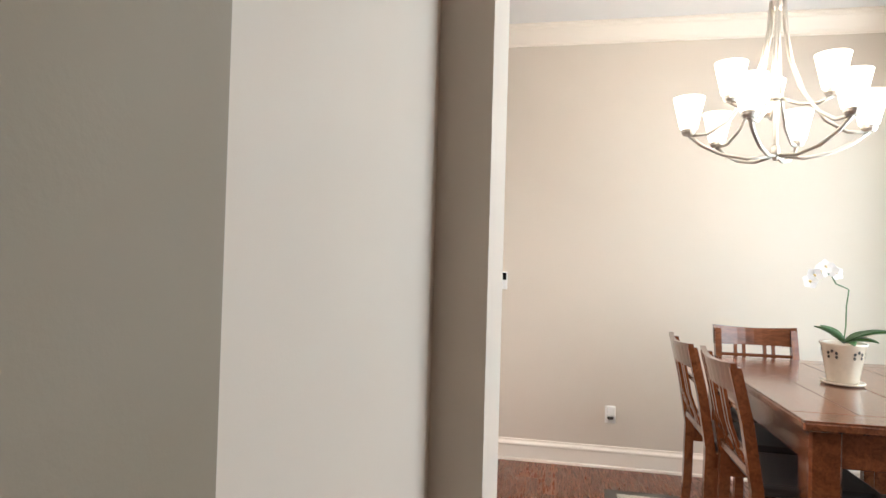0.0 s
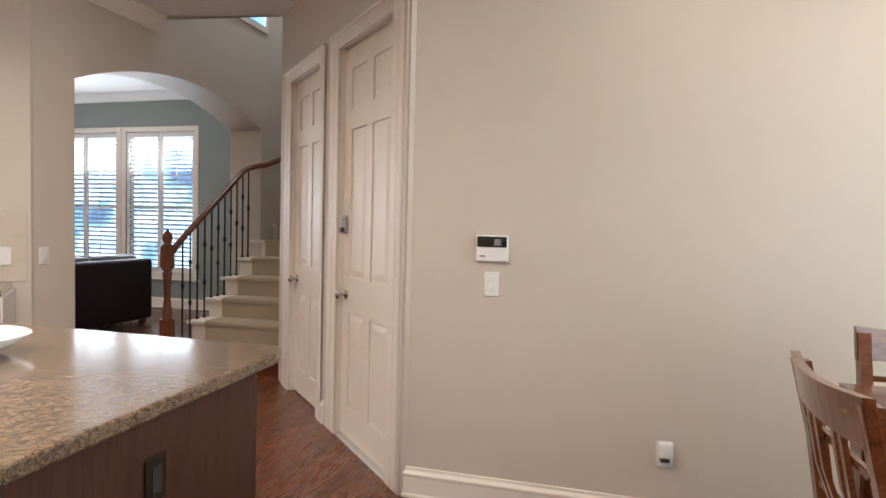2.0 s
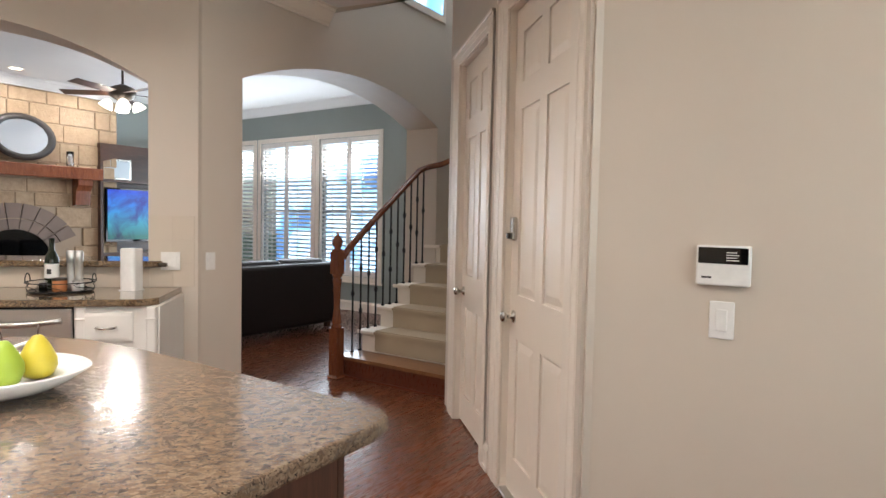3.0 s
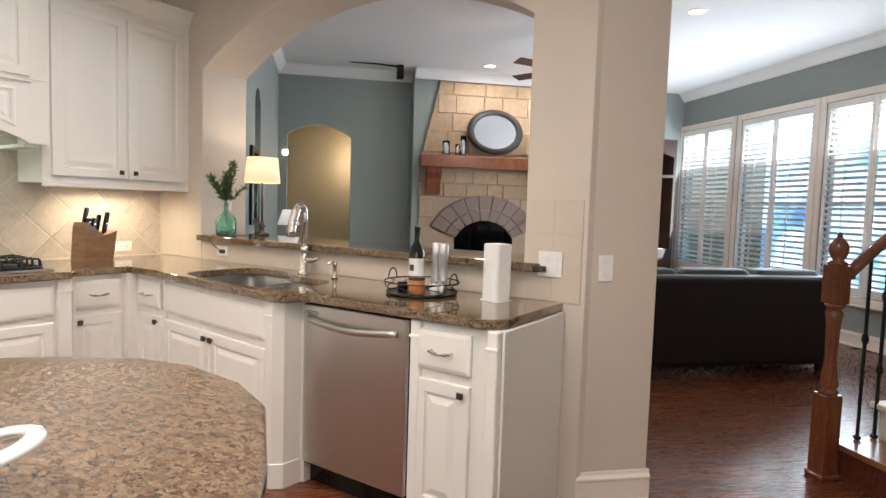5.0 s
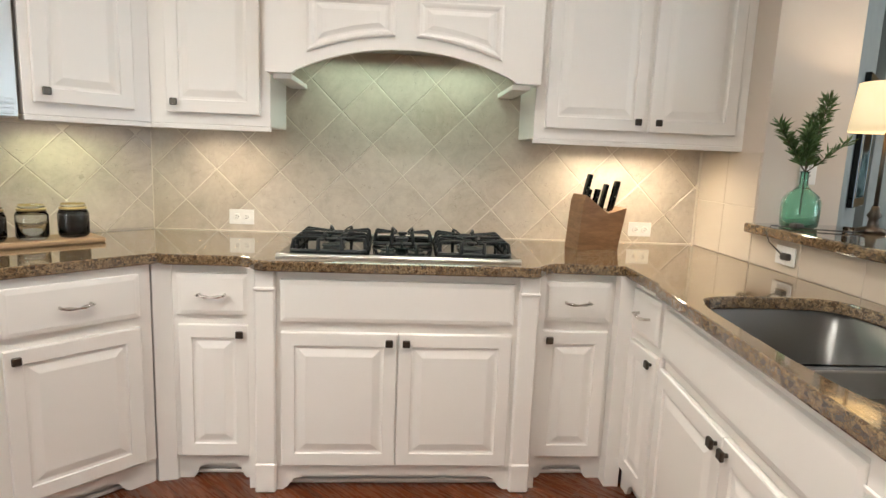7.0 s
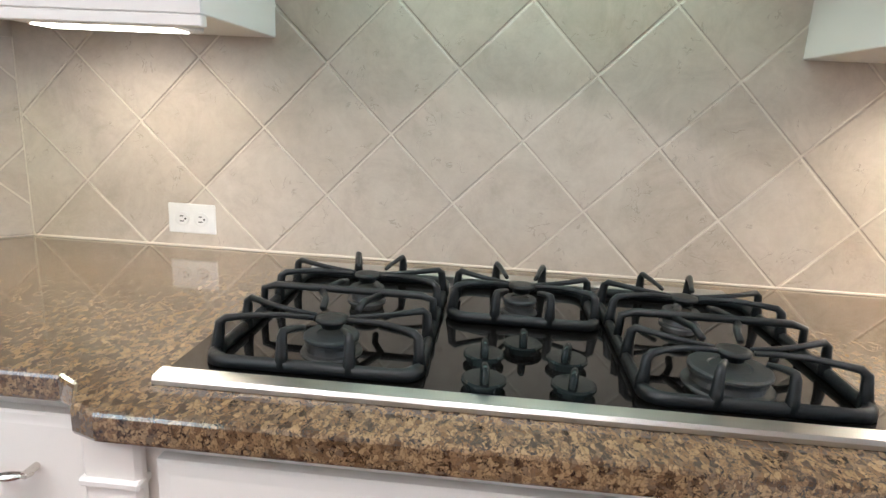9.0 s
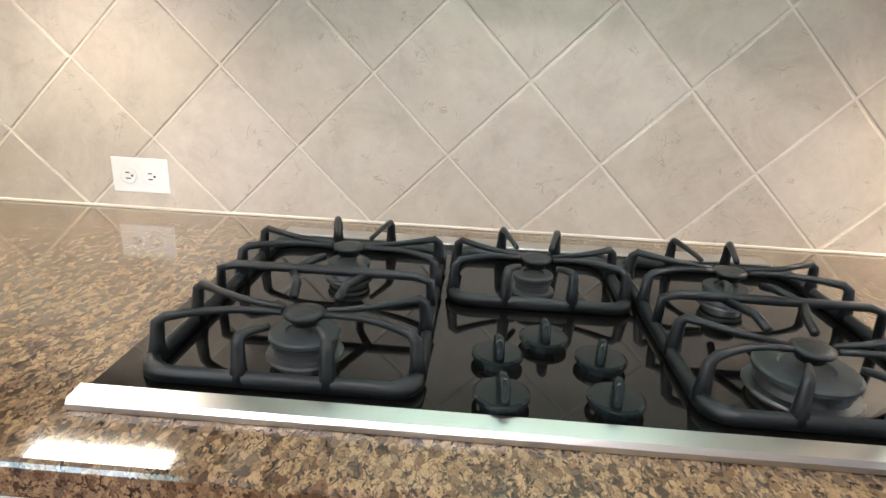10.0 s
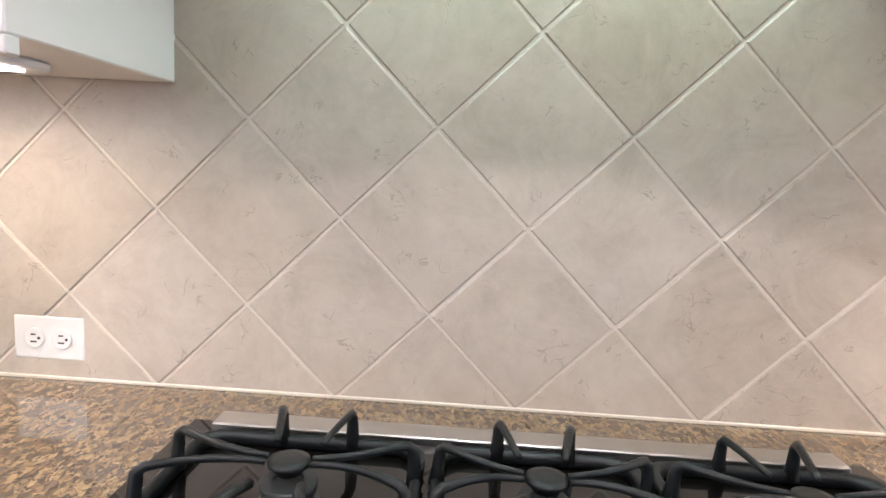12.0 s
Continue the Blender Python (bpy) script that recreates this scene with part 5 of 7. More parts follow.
# ---- fireplace ----
def clip(poly, a, b, c):
    """Keep the part of the polygon where a*x + b*z + c >= 0."""
    out = []
    for k in range(len(poly)):
        p, q = poly[k], poly[(k + 1) % len(poly)]
        fp_, fq = a * p[0] + b * p[1] + c, a * q[0] + b * q[1] + c
        if fp_ >= 0:
            out.append(p)
        if (fp_ >= 0) != (fq >= 0):
            f = fp_ / (fp_ - fq)
            out.append((p[0] + f * (q[0] - p[0]), p[1] + f * (q[1] - p[1])))
    return out


fp = thing("fireplace", at_uw(UF - 0.30, 3.42, 0, -45), "limestone fireplace breast with an arched firebox", "fireplace")
FW = 2.45
part("chimney_breast", box(B(), 0, FW, 0.02, 0.30, 0, LCEIL - 0.002), M_GREY, fp, "grey painted chimney breast")
part("firebox", prism_y(B(), [(0.63, 0.46), (1.49, 0.46), (1.49, 0.98), (1.36, 1.10), (1.2, 1.16), (1.06, 1.18), (0.92, 1.16), (0.76, 1.10), (0.63, 0.98)], -0.006, 0.018), M_BLACK, fp, "dark firebox opening")
hearth = part("hearth", box(B(), 0.15, FW - 0.1, -0.42, 0.0, 0, 0.44, 0.01), M_STONE, fp, "raised limestone hearth")
stone_rng = random.Random(4)
SLOPE = ((0.10, 1.95), (0.40, LCEIL))
part("mortar_bed", prism_y(B(), [(0.10, 0.0), (FW, 0.0), (FW, LCEIL - 0.003), (0.405, LCEIL - 0.003), (0.11, 1.97)], 0.004, 0.02), M_STONE_BED, fp)
# two rings of arch stones over the firebox
acx, acz = 1.06, 0.74
for r0, r1, n in ((0.46, 0.62, 9), (0.635, 0.86, 9)):
    for k in range(n):
        a0 = radians(24 + 132 * k / n + 0.7)
        a1 = radians(24 + 132 * (k + 1) / n - 0.7)
        y = -0.030 - 0.014 * stone_rng.random()
        aa = [a0 + (a1 - a0) * q / 3 for q in range(4)]
        pts = [(acx + r0 * math.cos(a), acz + r0 * math.sin(a) * 0.9) for a in aa] + [(acx + r1 * math.cos(a), acz + r1 * math.sin(a) * 0.9) for a in aa[::-1]]
        part("stone", prism_y(B(), pts, y, 0.02), M_BRICK, fp)
z = 0.0
row = 0
while z < LCEIL - 0.02:
    h = stone_rng.uniform(0.17, 0.30)
    z1 = min(z + h, LCEIL - 0.004)
    x = 0.10
    while x < FW - 0.05:
        wd = stone_rng.uniform(0.22, 0.50)
        x1 = min(x + wd, FW)
        inside = not (x1 < 0.25 or x > 1.87) and 0.44 < (z + z1) / 2 < 1.66
        if inside:
            cxs = (x + x1) / 2 - acx
            czs = (z + z1) / 2 - acz
            inside = abs(cxs) < 0.47 and czs < 0.3 or math.hypot(cxs, czs / 0.86) < 0.88
        if not inside and x1 - x > 0.05:
            y = -0.008 - 0.014 * stone_rng.random()
            quad = [(x + 0.003, z + 0.003), (x1 - 0.003, z + 0.003), (x1 - 0.003, z1 - 0.003), (x + 0.003, z1 - 0.003)]
            cut = clip(quad, SLOPE[1][1] - SLOPE[0][1], SLOPE[0][0] - SLOPE[1][0], SLOPE[1][0] * SLOPE[0][1] - SLOPE[0][0] * SLOPE[1][1]) if z1 > 1.95 else quad
            if cut == quad:
                part("stone", box(B(), x + 0.003, x1 - 0.003, y, 0.025, z + 0.003, z1 - 0.003, 0.010), M_STONE, fp)
            elif len(cut) > 2:
                part("stone", prism_y(B(), cut, y, 0.025), M_STONE, fp)
        x = x1
    z = z1
cu = thing("cushion", at_uw(UF - 0.58, 4.62, 0.446, -40), "pale blue and white cushion lying on the stone hearth", "cushion")
part("pad", box(B(), -0.20, 0.20, -0.14, 0.14, 0.0, 0.13, 0.06, 4), plain("pale_blue_cloth", (0.42, 0.58, 0.72), 0.9, relief=0.4), cu, smooth=True)
part("flap", box(B(), -0.28, -0.05, -0.12, 0.10, 0.128, 0.150, 0.010, 2), M_WHITE, cu, "folded white cloth")
mt = thing("mantel_shelf", at_uw(UF - 0.32, 3.50, 1.875, -45), "thick red-brown wooden mantel shelf on two corbels", "mantel shelf")
part("beam", box(B(), 0, 2.05, -0.24, 0.0, 0, 0.17, 0.01), M_RAIL, mt)
for x in (0.10, 1.72):
    c = B()
    loops = [[(xx, y, zz) for y, zz in ((0, 0), (-0.19, 0), (-0.19, -0.08), (-0.12, -0.16), (-0.10, -0.36), (0, -0.38))] for xx in (x, x + 0.20)]
    rings(c, loops)
    bmesh.ops.recalc_face_normals(c, faces=c.faces)
    part("corbel", c, M_RAIL, mt)
mr = thing("oval_mirror", at_uw(UF - 0.40, 4.56, 2.40, -45) @ pose(0, 0, 0, -8, 0, 0), "oval wall mirror in a wide dark frame above the mantel", "mirror")
part("frame", lathe(B(), [(0.31, 0.0), (0.32, 0.03), (0.27, 0.055), (0.245, 0.05), (0.235, 0.03), (0.23, 0.0)], 40, (0, 0, 0), 1.28, 1.0), plain("dark_frame", (0.035, 0.03, 0.028), 0.45, relief=0.4), mr, "wide dark oval frame", pose(0, 0, 0, 90, 0, 0), smooth=True)
part("mirror_glass", lathe(B(), [(0.238, 0.0), (0.238, 0.034)], 40, (0, 0, 0), 1.28, 1.0), metal("silvered_glass", (0.9, 0.92, 0.94), 0.02), mr, "", pose(0, 0, 0, 90, 0, 0))
for w, h, r in ((3.92, 0.20, 0.055), (4.08, 0.16, 0.03), (4.16, 0.28, 0.04), (5.20, 0.22, 0.05)):
    v = thing("candle_holder", at_uw(UF - 0.45, w - 0.06, 2.045), "small clear glass candle holder on the mantel", "candle holder", "mantel glassware")
    part("glass", lathe(B(), [(r * 0.8, 0), (r, 0.02), (r * 0.9, h * 0.5), (r, h), (r * 0.92, h), (r * 0.82, h * 0.5), (r * 0.9, 0.03)], 16), M_GLASS, v, smooth=True)
    part("candle", lathe(B(), [(r * 0.5, 0.03), (r * 0.5, h * 0.7)], 12), M_WHITE, v)
spk = thing("ceiling_speaker_arm", at_uw(UF - 0.45, 3.15, LCEIL, -45), "black ceiling bracket with a thin dark arm", "bracket")
part("bracket", box(B(), 0, 0.09, -0.05, 0.05, -0.18, 0, 0.006), M_BLACK, spk)
part("arm", tube(B(), [(0.02, 0, -0.02), (-0.25, -0.02, 0.0 - 0.01), (-0.62, -0.02, -0.012)], [0.012, 0.010, 0.006], 8), M_BLACK, spk)

# ---- television wall ----
tvu = thing("media_cabinet", at_uw(UF - 0.40, 5.58, 0, -45), "dark wooden built-in media cabinet with shelves", "cabinet")
M_DARKWOOD = wood("dark_wood", (0.045, 0.020, 0.012), (0.09, 0.042, 0.024), (2, 10, 10), 0.4, 0.2)
part("side", box(B(), 0, 0.04, 0, 0.40, 0, 2.45), M_DARKWOOD, tvu)
part("side", box(B(), 1.80, 1.84, 0, 0.40, 0, 2.45), M_DARKWOOD, tvu)
part("back", box(B(), 0.04, 1.80, 0.37, 0.40, 0, 2.45), M_DARKWOOD, tvu)
part("top", box(B(), 0.04, 1.80, 0, 0.37, 2.38, 2.45), M_DARKWOOD, tvu)
part("shelf", box(B(), 0.04, 1.80, 0, 0.37, 1.88, 1.92), M_DARKWOOD, tvu)
part("base", box(B(), 0.04, 1.80, 0, 0.37, 0, 0.80), M_DARKWOOD, tvu)
part("arched_rail", prism_y(B(), arc_pts(0.04, 1.80, 2.18, 0.16, 16) + [(1.80, 2.38), (0.04, 2.38)], 0, 0.02), M_DARKWOOD, tvu)
pc = thing("framed_picture", at_uw(UF - 0.30, 5.68, 1.92, -45), "pale framed picture leaning on a shelf", "picture")
part("frame", box(B(), 0, 0.42, 0, 0.02, 0, 0.32, 0.004), M_NICKEL, pc)
part("print", box(B(), 0.03, 0.39, -0.003, 0.0, 0.03, 0.29), plain("pale_print", (0.55, 0.62, 0.66), 0.5), pc)
tv = thing("television", at_uw(UF - 0.43, 5.64, 0.97, -45), "flat television showing a bright blue underwater picture", "television")
part("bezel", box(B(), 0, 1.40, 0, 0.04, 0, 0.82, 0.004), M_BLACK, tv)


def screen_material():
    m, t, b = mat("tv_picture")
    v = coords(t)
    f = noise_tex(t, v, 3.0, 5, 0.6, 0.6)
    sx_ = t.nodes.new("ShaderNodeSeparateXYZ")
    t.links.new(v, sx_.inputs[0])
    up = ramp(t, sx_.outputs[2], [(0.08, (0.02, 0.22, 0.20)), (0.30, (0.02, 0.40, 0.62)), (0.55, (0.0, 0.28, 0.95)), (0.80, (0.0, 0.06, 0.85))])
    c = mix(t, 1.0, up, ramp(t, f, [(0.36, (0.10, 0.12, 0.45)), (0.56, (1.0, 1.0, 1.0))]), "MULTIPLY")
    b.inputs["Base Color"].default_value = (0.01, 0.01, 0.01, 1)
    t.links.new(c, b.inputs["Emission Color"])
    b.inputs["Emission Strength"].default_value = 0.85
    return m


part("screen", box(B(), 0.025, 1.375, -0.003, 0.0, 0.035, 0.795), screen_material(), tv)

# ---- ceiling fan ----
fx, fy = uw(2.0, 4.62)
fan = thing("ceiling_fan", at(fx, fy, LCEIL), "bronze ceiling fan with a lit four-glass lamp kit", "ceiling fan")
part("canopy", lathe(B(), [(0.07, 0), (0.07, -0.03), (0.03, -0.07)], 20), M_BRONZE, fan)
part("downrod", lathe(B(), [(0.013, -0.06), (0.013, -0.42)], 10), M_BRONZE, fan)
part("motor", lathe(B(), [(0.03, -0.38), (0.12, -0.42), (0.14, -0.47), (0.13, -0.52), (0.06, -0.56), (0.05, -0.60)], 24), M_BRONZE, fan, smooth=True)
for k in range(5):
    bl = part("blade", box(B(), 0.14, 0.66, -0.065, 0.065, -0.003, 0.003, 0.002), M_DARKWOOD, fan, "", pose(0, 0, -0.48, 0, 0, 72 * k + 10) @ pose(0, 0, 0, 12, 0, 0))
for k in range(4):
    a = radians(90 * k + 20)
    part("glass_shade", lathe(B(), [(0.025, 0.0), (0.05, -0.03), (0.075, -0.09), (0.07, -0.09)], 18), M_SHADE, fan, "lit frosted glass shade", pose(0.13 * math.cos(a), 0.13 * math.sin(a), -0.57) @ pose(0, 0, 0, 0, 0, math.degrees(a)) @ pose(0, 0, 0, 0, -28, 0), smooth=True)
light("fan_lamp", "POINT", at(fx, fy, LCEIL - 0.72), 34, SOFT, 0.12)

# ---- sofa ----
sf = thing("sofa", at_uw(0.62, 4.45, 0, -45), "large dark brown leather sofa seen from behind", "sofa")
part("back", box(B(), 0, 2.2, 0.0, 0.22, 0.06, 0.83, 0.05, 3), M_SOFA, sf)
part("seat", box(B(), 0.0, 2.2, 0.22, 0.95, 0.12, 0.44, 0.04, 3), M_SOFA, sf)
for x in (0, 1.98):
    part("arm", box(B(), x, x + 0.22, 0.222, 0.97, 0.06, 0.64, 0.05, 3), M_SOFA, sf)
for k in range(3):
    part("back_cushion", box(B(), 0.06 + 0.70 * k, 0.74 + 0.70 * k, 0.15, 0.42, 0.45, 0.87, 0.07, 3), M_SOFA, sf)
for x in (0.06, 2.08):
    part("foot", box(B(), x, x + 0.06, 0.06, 0.12, 0, 0.07), M_DARKWOOD, sf)

# ---- dining furniture ----
TU0, TU1, TW0, TW1 = -5.68, -6.62, 0.98, 2.38
dt = thing("dining_table", at_uw(TU0, TW0, 0, -45), "counter-height cherry-brown dining table with plank top", "dining table")
LT, WT = TW1 - TW0, TU0 - TU1      # length along local x, width toward -y
part("top_rim", box(B(), 0, LT, -WT, 0, 0.866, 0.897, 0.006), M_DINING, dt)
x = 0.0
for a, b, c, d in ((0.0, 0.13, -WT, 0), (LT - 0.13, LT, -WT, 0), (0.13, LT - 0.13, -0.22, 0), (0.13, LT - 0.13, -0.47, -0.22), (0.13, LT - 0.13, -0.72, -0.47), (0.13, LT - 0.13, -WT, -0.72)):
    part("plank", box(B(), a + 0.0015, b - 0.0015, c + 0.0015, d - 0.0015, 0.8965, 0.902, 0.002), M_DINING, dt)
for a, b, c, d in ((0.05, LT - 0.05, -0.07, -0.045), (0.05, LT - 0.05, -WT + 0.045, -WT + 0.07), (0.045, 0.07, -WT + 0.07, -0.07), (LT - 0.07, LT - 0.045, -WT + 0.07, -0.07)):
    part("apron", box(B(), a, b, c, d, 0.74, 0.866, 0.003), M_DINING, dt)
for a in (0.03, LT - 0.13):
    for c in (-0.13, -WT + 0.03):
        part("leg", box(B(), a, a + 0.10, c, c + 0.10, 0, 0.866, 0.008), M_DINING, dt)


def dining_chair():
    """Faces +y; back at y = 0. Counter-height chair."""
    t = thing("dining_chair", Matrix.Identity(4), "counter-height dark wood chair with lattice back, black seat", "chair", "chairs round the table")
    w = 0.44
    for s in (-1, 1):
        x = s * (w / 2 - 0.02)
        bm = B()
        pts = [(x, -0.02, 0.0), (x, 0.01, 0.35), (x, 0.015, 0.62), (x, -0.02, 0.85), (x, -0.065, 1.045)]
        loops = [[(px + a, py + b, pz) for a, b in ((-0.017, -0.02), (0.017, -0.02), (0.017, 0.02), (-0.017, 0.02))] for px, py, pz in pts]
        rings(bm, loops)
        part("back_leg", bm, M_DINING, t)
        part("front_leg", box(B(), x - 0.02, x + 0.02, 0.37, 0.41, 0, 0.60, 0.003), M_DINING, t)
        part("side_rail", box(B(), x - 0.012, x + 0.012, 0.03, 0.37, 0.535, 0.60, 0.002), M_DINING, t)
        part("stretcher", box(B(), x - 0.01, x + 0.01, 0.02, 0.37, 0.20, 0.235, 0.002), M_DINING, t)
    part("front_rail", box(B(), -w / 2 + 0.04, w / 2 - 0.04, 0.378, 0.402, 0.535, 0.60, 0.002), M_DINING, t)
    part("footrest", box(B(), -w / 2 + 0.04, w / 2 - 0.04, 0.378, 0.402, 0.16, 0.20, 0.002), M_DINING, t)
    bm = B()
    box(bm, -w / 2 + 0.015, w / 2 - 0.015, 0.03, 0.42, 0.602, 0.645, 0.018, 3)
    part("seat", bm, M_LEATHER, t, "black leather seat pad")
    # curved top rail
    n = 10
    loops = []
    for k in range(n + 1):
        f = k / n
        x = -w / 2 + 0.0 + w * f
        d = -0.025 * math.sin(math.pi * f)
        zt = 1.062 - 0.012 * math.sin(math.pi * f)
        loops.append([(x, -0.045 + d, 0.955), (x, -0.062 + d, 0.955), (x, -0.085 + d, zt), (x, -0.062 + d, zt)])
    bm = rings(B(), loops)
    bmesh.ops.recalc_face_normals(bm, faces=bm.faces)
    part("top_rail", bm, M_DINING, t)

    def y_at(z):
        return 0.012 - 0.035 * max(0.0, (z - 0.62) / 0.23) - (0.04 * (z - 0.85) / 0.2 if z > 0.85 else 0)

    for z, h in ((0.675, 0.03), (0.745, 0.018), (0.90, 0.018)):
        part("cross_slat", box(B(), -w / 2 + 0.035, w / 2 - 0.035, y_at(z) - 0.012, y_at(z) + 0.004, z - h / 2, z + h / 2, 0.002), M_DINING, t)
    for x in (-0.10, -0.055, 0.055, 0.10):
        y0, y1 = y_at(0.69), y_at(0.955) - 0.012
        loops = [[(x + a, y + b, z) for a, b in ((-0.009, -0.006), (0.009, -0.006), (0.009, 0.006), (-0.009, 0.006))] for y, z in ((y0, 0.69), ((y0 + y1) / 2 - 0.01, 0.82), (y1, 0.957))]
        part("back_slat", rings(B(), loops), M_DINING, t)
    return t


ch = dining_chair()
# facing directions: the table's long sides (two a side) and its ends
first_done = False
for u, w, a in ((-5.52, 1.77, 135), (-5.56, 1.29, 135), (-6.60, 1.92, -45), (-5.99, 2.445, 45), (-6.14, 0.70, 225)):
    m = at_uw(u, w, 0, a)
    if not first_done:
        ch.matrix_basis = m
        first_done = True
    else:
        copy_thing(ch, m)
rug = thing("area_rug", at_uw(-5.22, 2.62, 0, 0), "pale beige rug with a grey scroll pattern under the table", "rug")
rx, ry = uw(-5.22, 2.62)


def rug_material():
    m, t, b = mat("patterned_rug")
    v = world_coords(t)
    vo = t.nodes.new("ShaderNodeTexVoronoi")
    vo.inputs["Scale"].default_value = 9
    vo.feature = "DISTANCE_TO_EDGE"
    t.links.new(v, vo.inputs["Vector"])
    f = noise_tex(t, v, 14, 3, 0.5, 2.5)
    c = mix(t, ramp(t, f, [(0.47, (0, 0, 0)), (0.5, (1, 1, 1)), (0.53, (0, 0, 0))]), (0.50, 0.45, 0.38), (0.20, 0.18, 0.15))
    t.links.new(c, b.inputs["Base Color"])
    b.inputs["Roughness"].default_value = 0.95
    bump(t, b, noise_tex(t, v, 500, 2), 0.6, 0.002)
    return m


part("pile", prism(B(), [(x - rx, y - ry) for x, y in uw_poly([(-5.26, 2.58), (-5.26, 0.34), (-6.96, 0.34), (-6.96, 2.58)])], 0.0, 0.010), rug_material(), rug)
part("border", prism(B(), [(x - rx, y - ry) for x, y in uw_poly([(-5.19, 2.65), (-5.19, 0.27), (-7.03, 0.27), (-7.03, 2.65)])], -0.002, 0.006), painted("dark_rug_border", (0.10, 0.095, 0.08), 0.95, 0.3, 500, 1.0), rug)

# orchid on the table
ocx, ocy = uw(-6.10, 1.70)
orc = thing("orchid", at(ocx, ocy, 0.903, -45) @ Matrix.Scale(0.84, 4), "white orchid in a cream pierced ceramic pot", "potted plant")
M_CREAM = plain("cream_glaze", (0.62, 0.54, 0.42), 0.2, coat=0.5)
part("saucer", lathe(B(), [(0.07, 0), (0.098, 0.006), (0.102, 0.016), (0.092, 0.016), (0.085, 0.010)], 32), M_CREAM, orc, "cream glazed saucer", smooth=True)
part("pot", lathe(B(), [(0.068, 0.012), (0.072, 0.02), (0.078, 0.06), (0.100, 0.20), (0.108, 0.208), (0.106, 0.216), (0.096, 0.214), (0.085, 0.15)], 36), M_CREAM, orc, "cream glazed pot with cut-out flowers", smooth=True)
for g in range(5):
    ga = radians(g * 72 + 200)
    for k in range(5):
        a = radians(k * 60 - 30)
        hz = 0.155 + 0.020 * math.sin(a)
        ang = ga + 0.24 * math.cos(a)
        r = 0.0885 + (hz - 0.12) * 0.155 + 0.0015
        mm = pose(r * math.cos(ang), r * math.sin(ang), hz) @ pose(0, 0, 0, 0, 0, math.degrees(ang)) @ pose(0, 0, 0, 0, 90, 0)
        part("cutout", lathe(B(), [(0.0085, -0.001), (0.0085, 0.001)], 10, (0, 0, 0), 1.0, 0.75), M_SLOT, orc, "", mm)
M_LEAF = plain("orchid_leaf", (0.045, 0.12, 0.03), 0.35)


def leaf_bm(length, width, droop, lift=0.3):
    loops = []
    n = 10
    for k in range(n + 1):
        f = k / n
        wv = width * math.sin(math.pi * min(0.985, f * 0.92 + 0.06)) ** 0.8
        z = lift * length * f - droop * length * f * f
        loops.append([(length * f, -wv / 2, z + 0.18 * wv), (length * f, 0, z), (length * f, wv / 2, z + 0.18 * wv), (length * f, 0, z - 0.003)])
    bm = rings(B(), loops)
    bmesh.ops.recalc_face_normals(bm, faces=bm.faces)
    return bm


for a, l, w, d, li in ((-100, 0.24, 0.105, 0.35, 0.6), (-120, 0.15, 0.09, 0.3, 0.4), (20, 0.15, 0.08, 0.1, 0.6), (110, 0.17, 0.08, 0.2, 0.7), (180, 0.12, 0.06, 0.3, 0.3), (-85, 0.11, 0.05, 0.2, 0.8)):
    part("leaf", leaf_bm(l, w, d, li), M_LEAF, orc, "", pose(0, 0, 0.212, 0, 0, a), smooth=True)
stem = [(0, 0, 0.21), (0.01, -0.015, 0.30), (0.02, -0.02, 0.40), (0.03, -0.035, 0.485), (0.03, -0.03, 0.49), (-0.005, 0.04, 0.515), (-0.03, 0.075, 0.56), (-0.055, 0.12, 0.575), (-0.08, 0.17, 0.54), (-0.09, 0.19, 0.50)]
part("stem", tube(B(), stem, 0.0035, 6), M_LEAF, orc)
M_PETAL = plain("white_petal", (0.82, 0.80, 0.78), 0.6)
for k, (x, y, z) in enumerate(((-0.03, 0.08, 0.585), (-0.045, 0.11, 0.60), (-0.06, 0.14, 0.575), (-0.075, 0.17, 0.555), (-0.085, 0.195, 0.525), (-0.02, 0.05, 0.57))):
    bm = B()
    for p in range(5):
        a = radians(72 * p + 20 * k)
        loops = []
        for q in range(6):
            f = q / 5
            wv = 0.046 * math.sin(math.pi * min(0.97, f * 0.85 + 0.12))
            c, s = math.cos(a), math.sin(a)
            r = 0.040 * f
            loops.append([(r * c - wv / 2 * s, r * s + wv / 2 * c, 0.01 * f), (r * c + wv / 2 * s, r * s - wv / 2 * c, 0.01 * f), (r * c, r * s, 0.01 * f - 0.003)])
        rings(bm, loops)
    bmesh.ops.recalc_face_normals(bm, faces=bm.faces)
    fl = part("flower", bm, M_PETAL, orc, "white orchid flower", pose(x, y, z, 76, 0, -88 + 14 * (k % 3 - 1)))
    part("lip", lathe(B(), [(0.002, 0), (0.008, 0.006), (0.003, 0.012)], 8), plain("lip_yellow", (0.6, 0.45, 0.15), 0.5) if k == 0 else bpy.data.materials["lip_yellow"], fl)

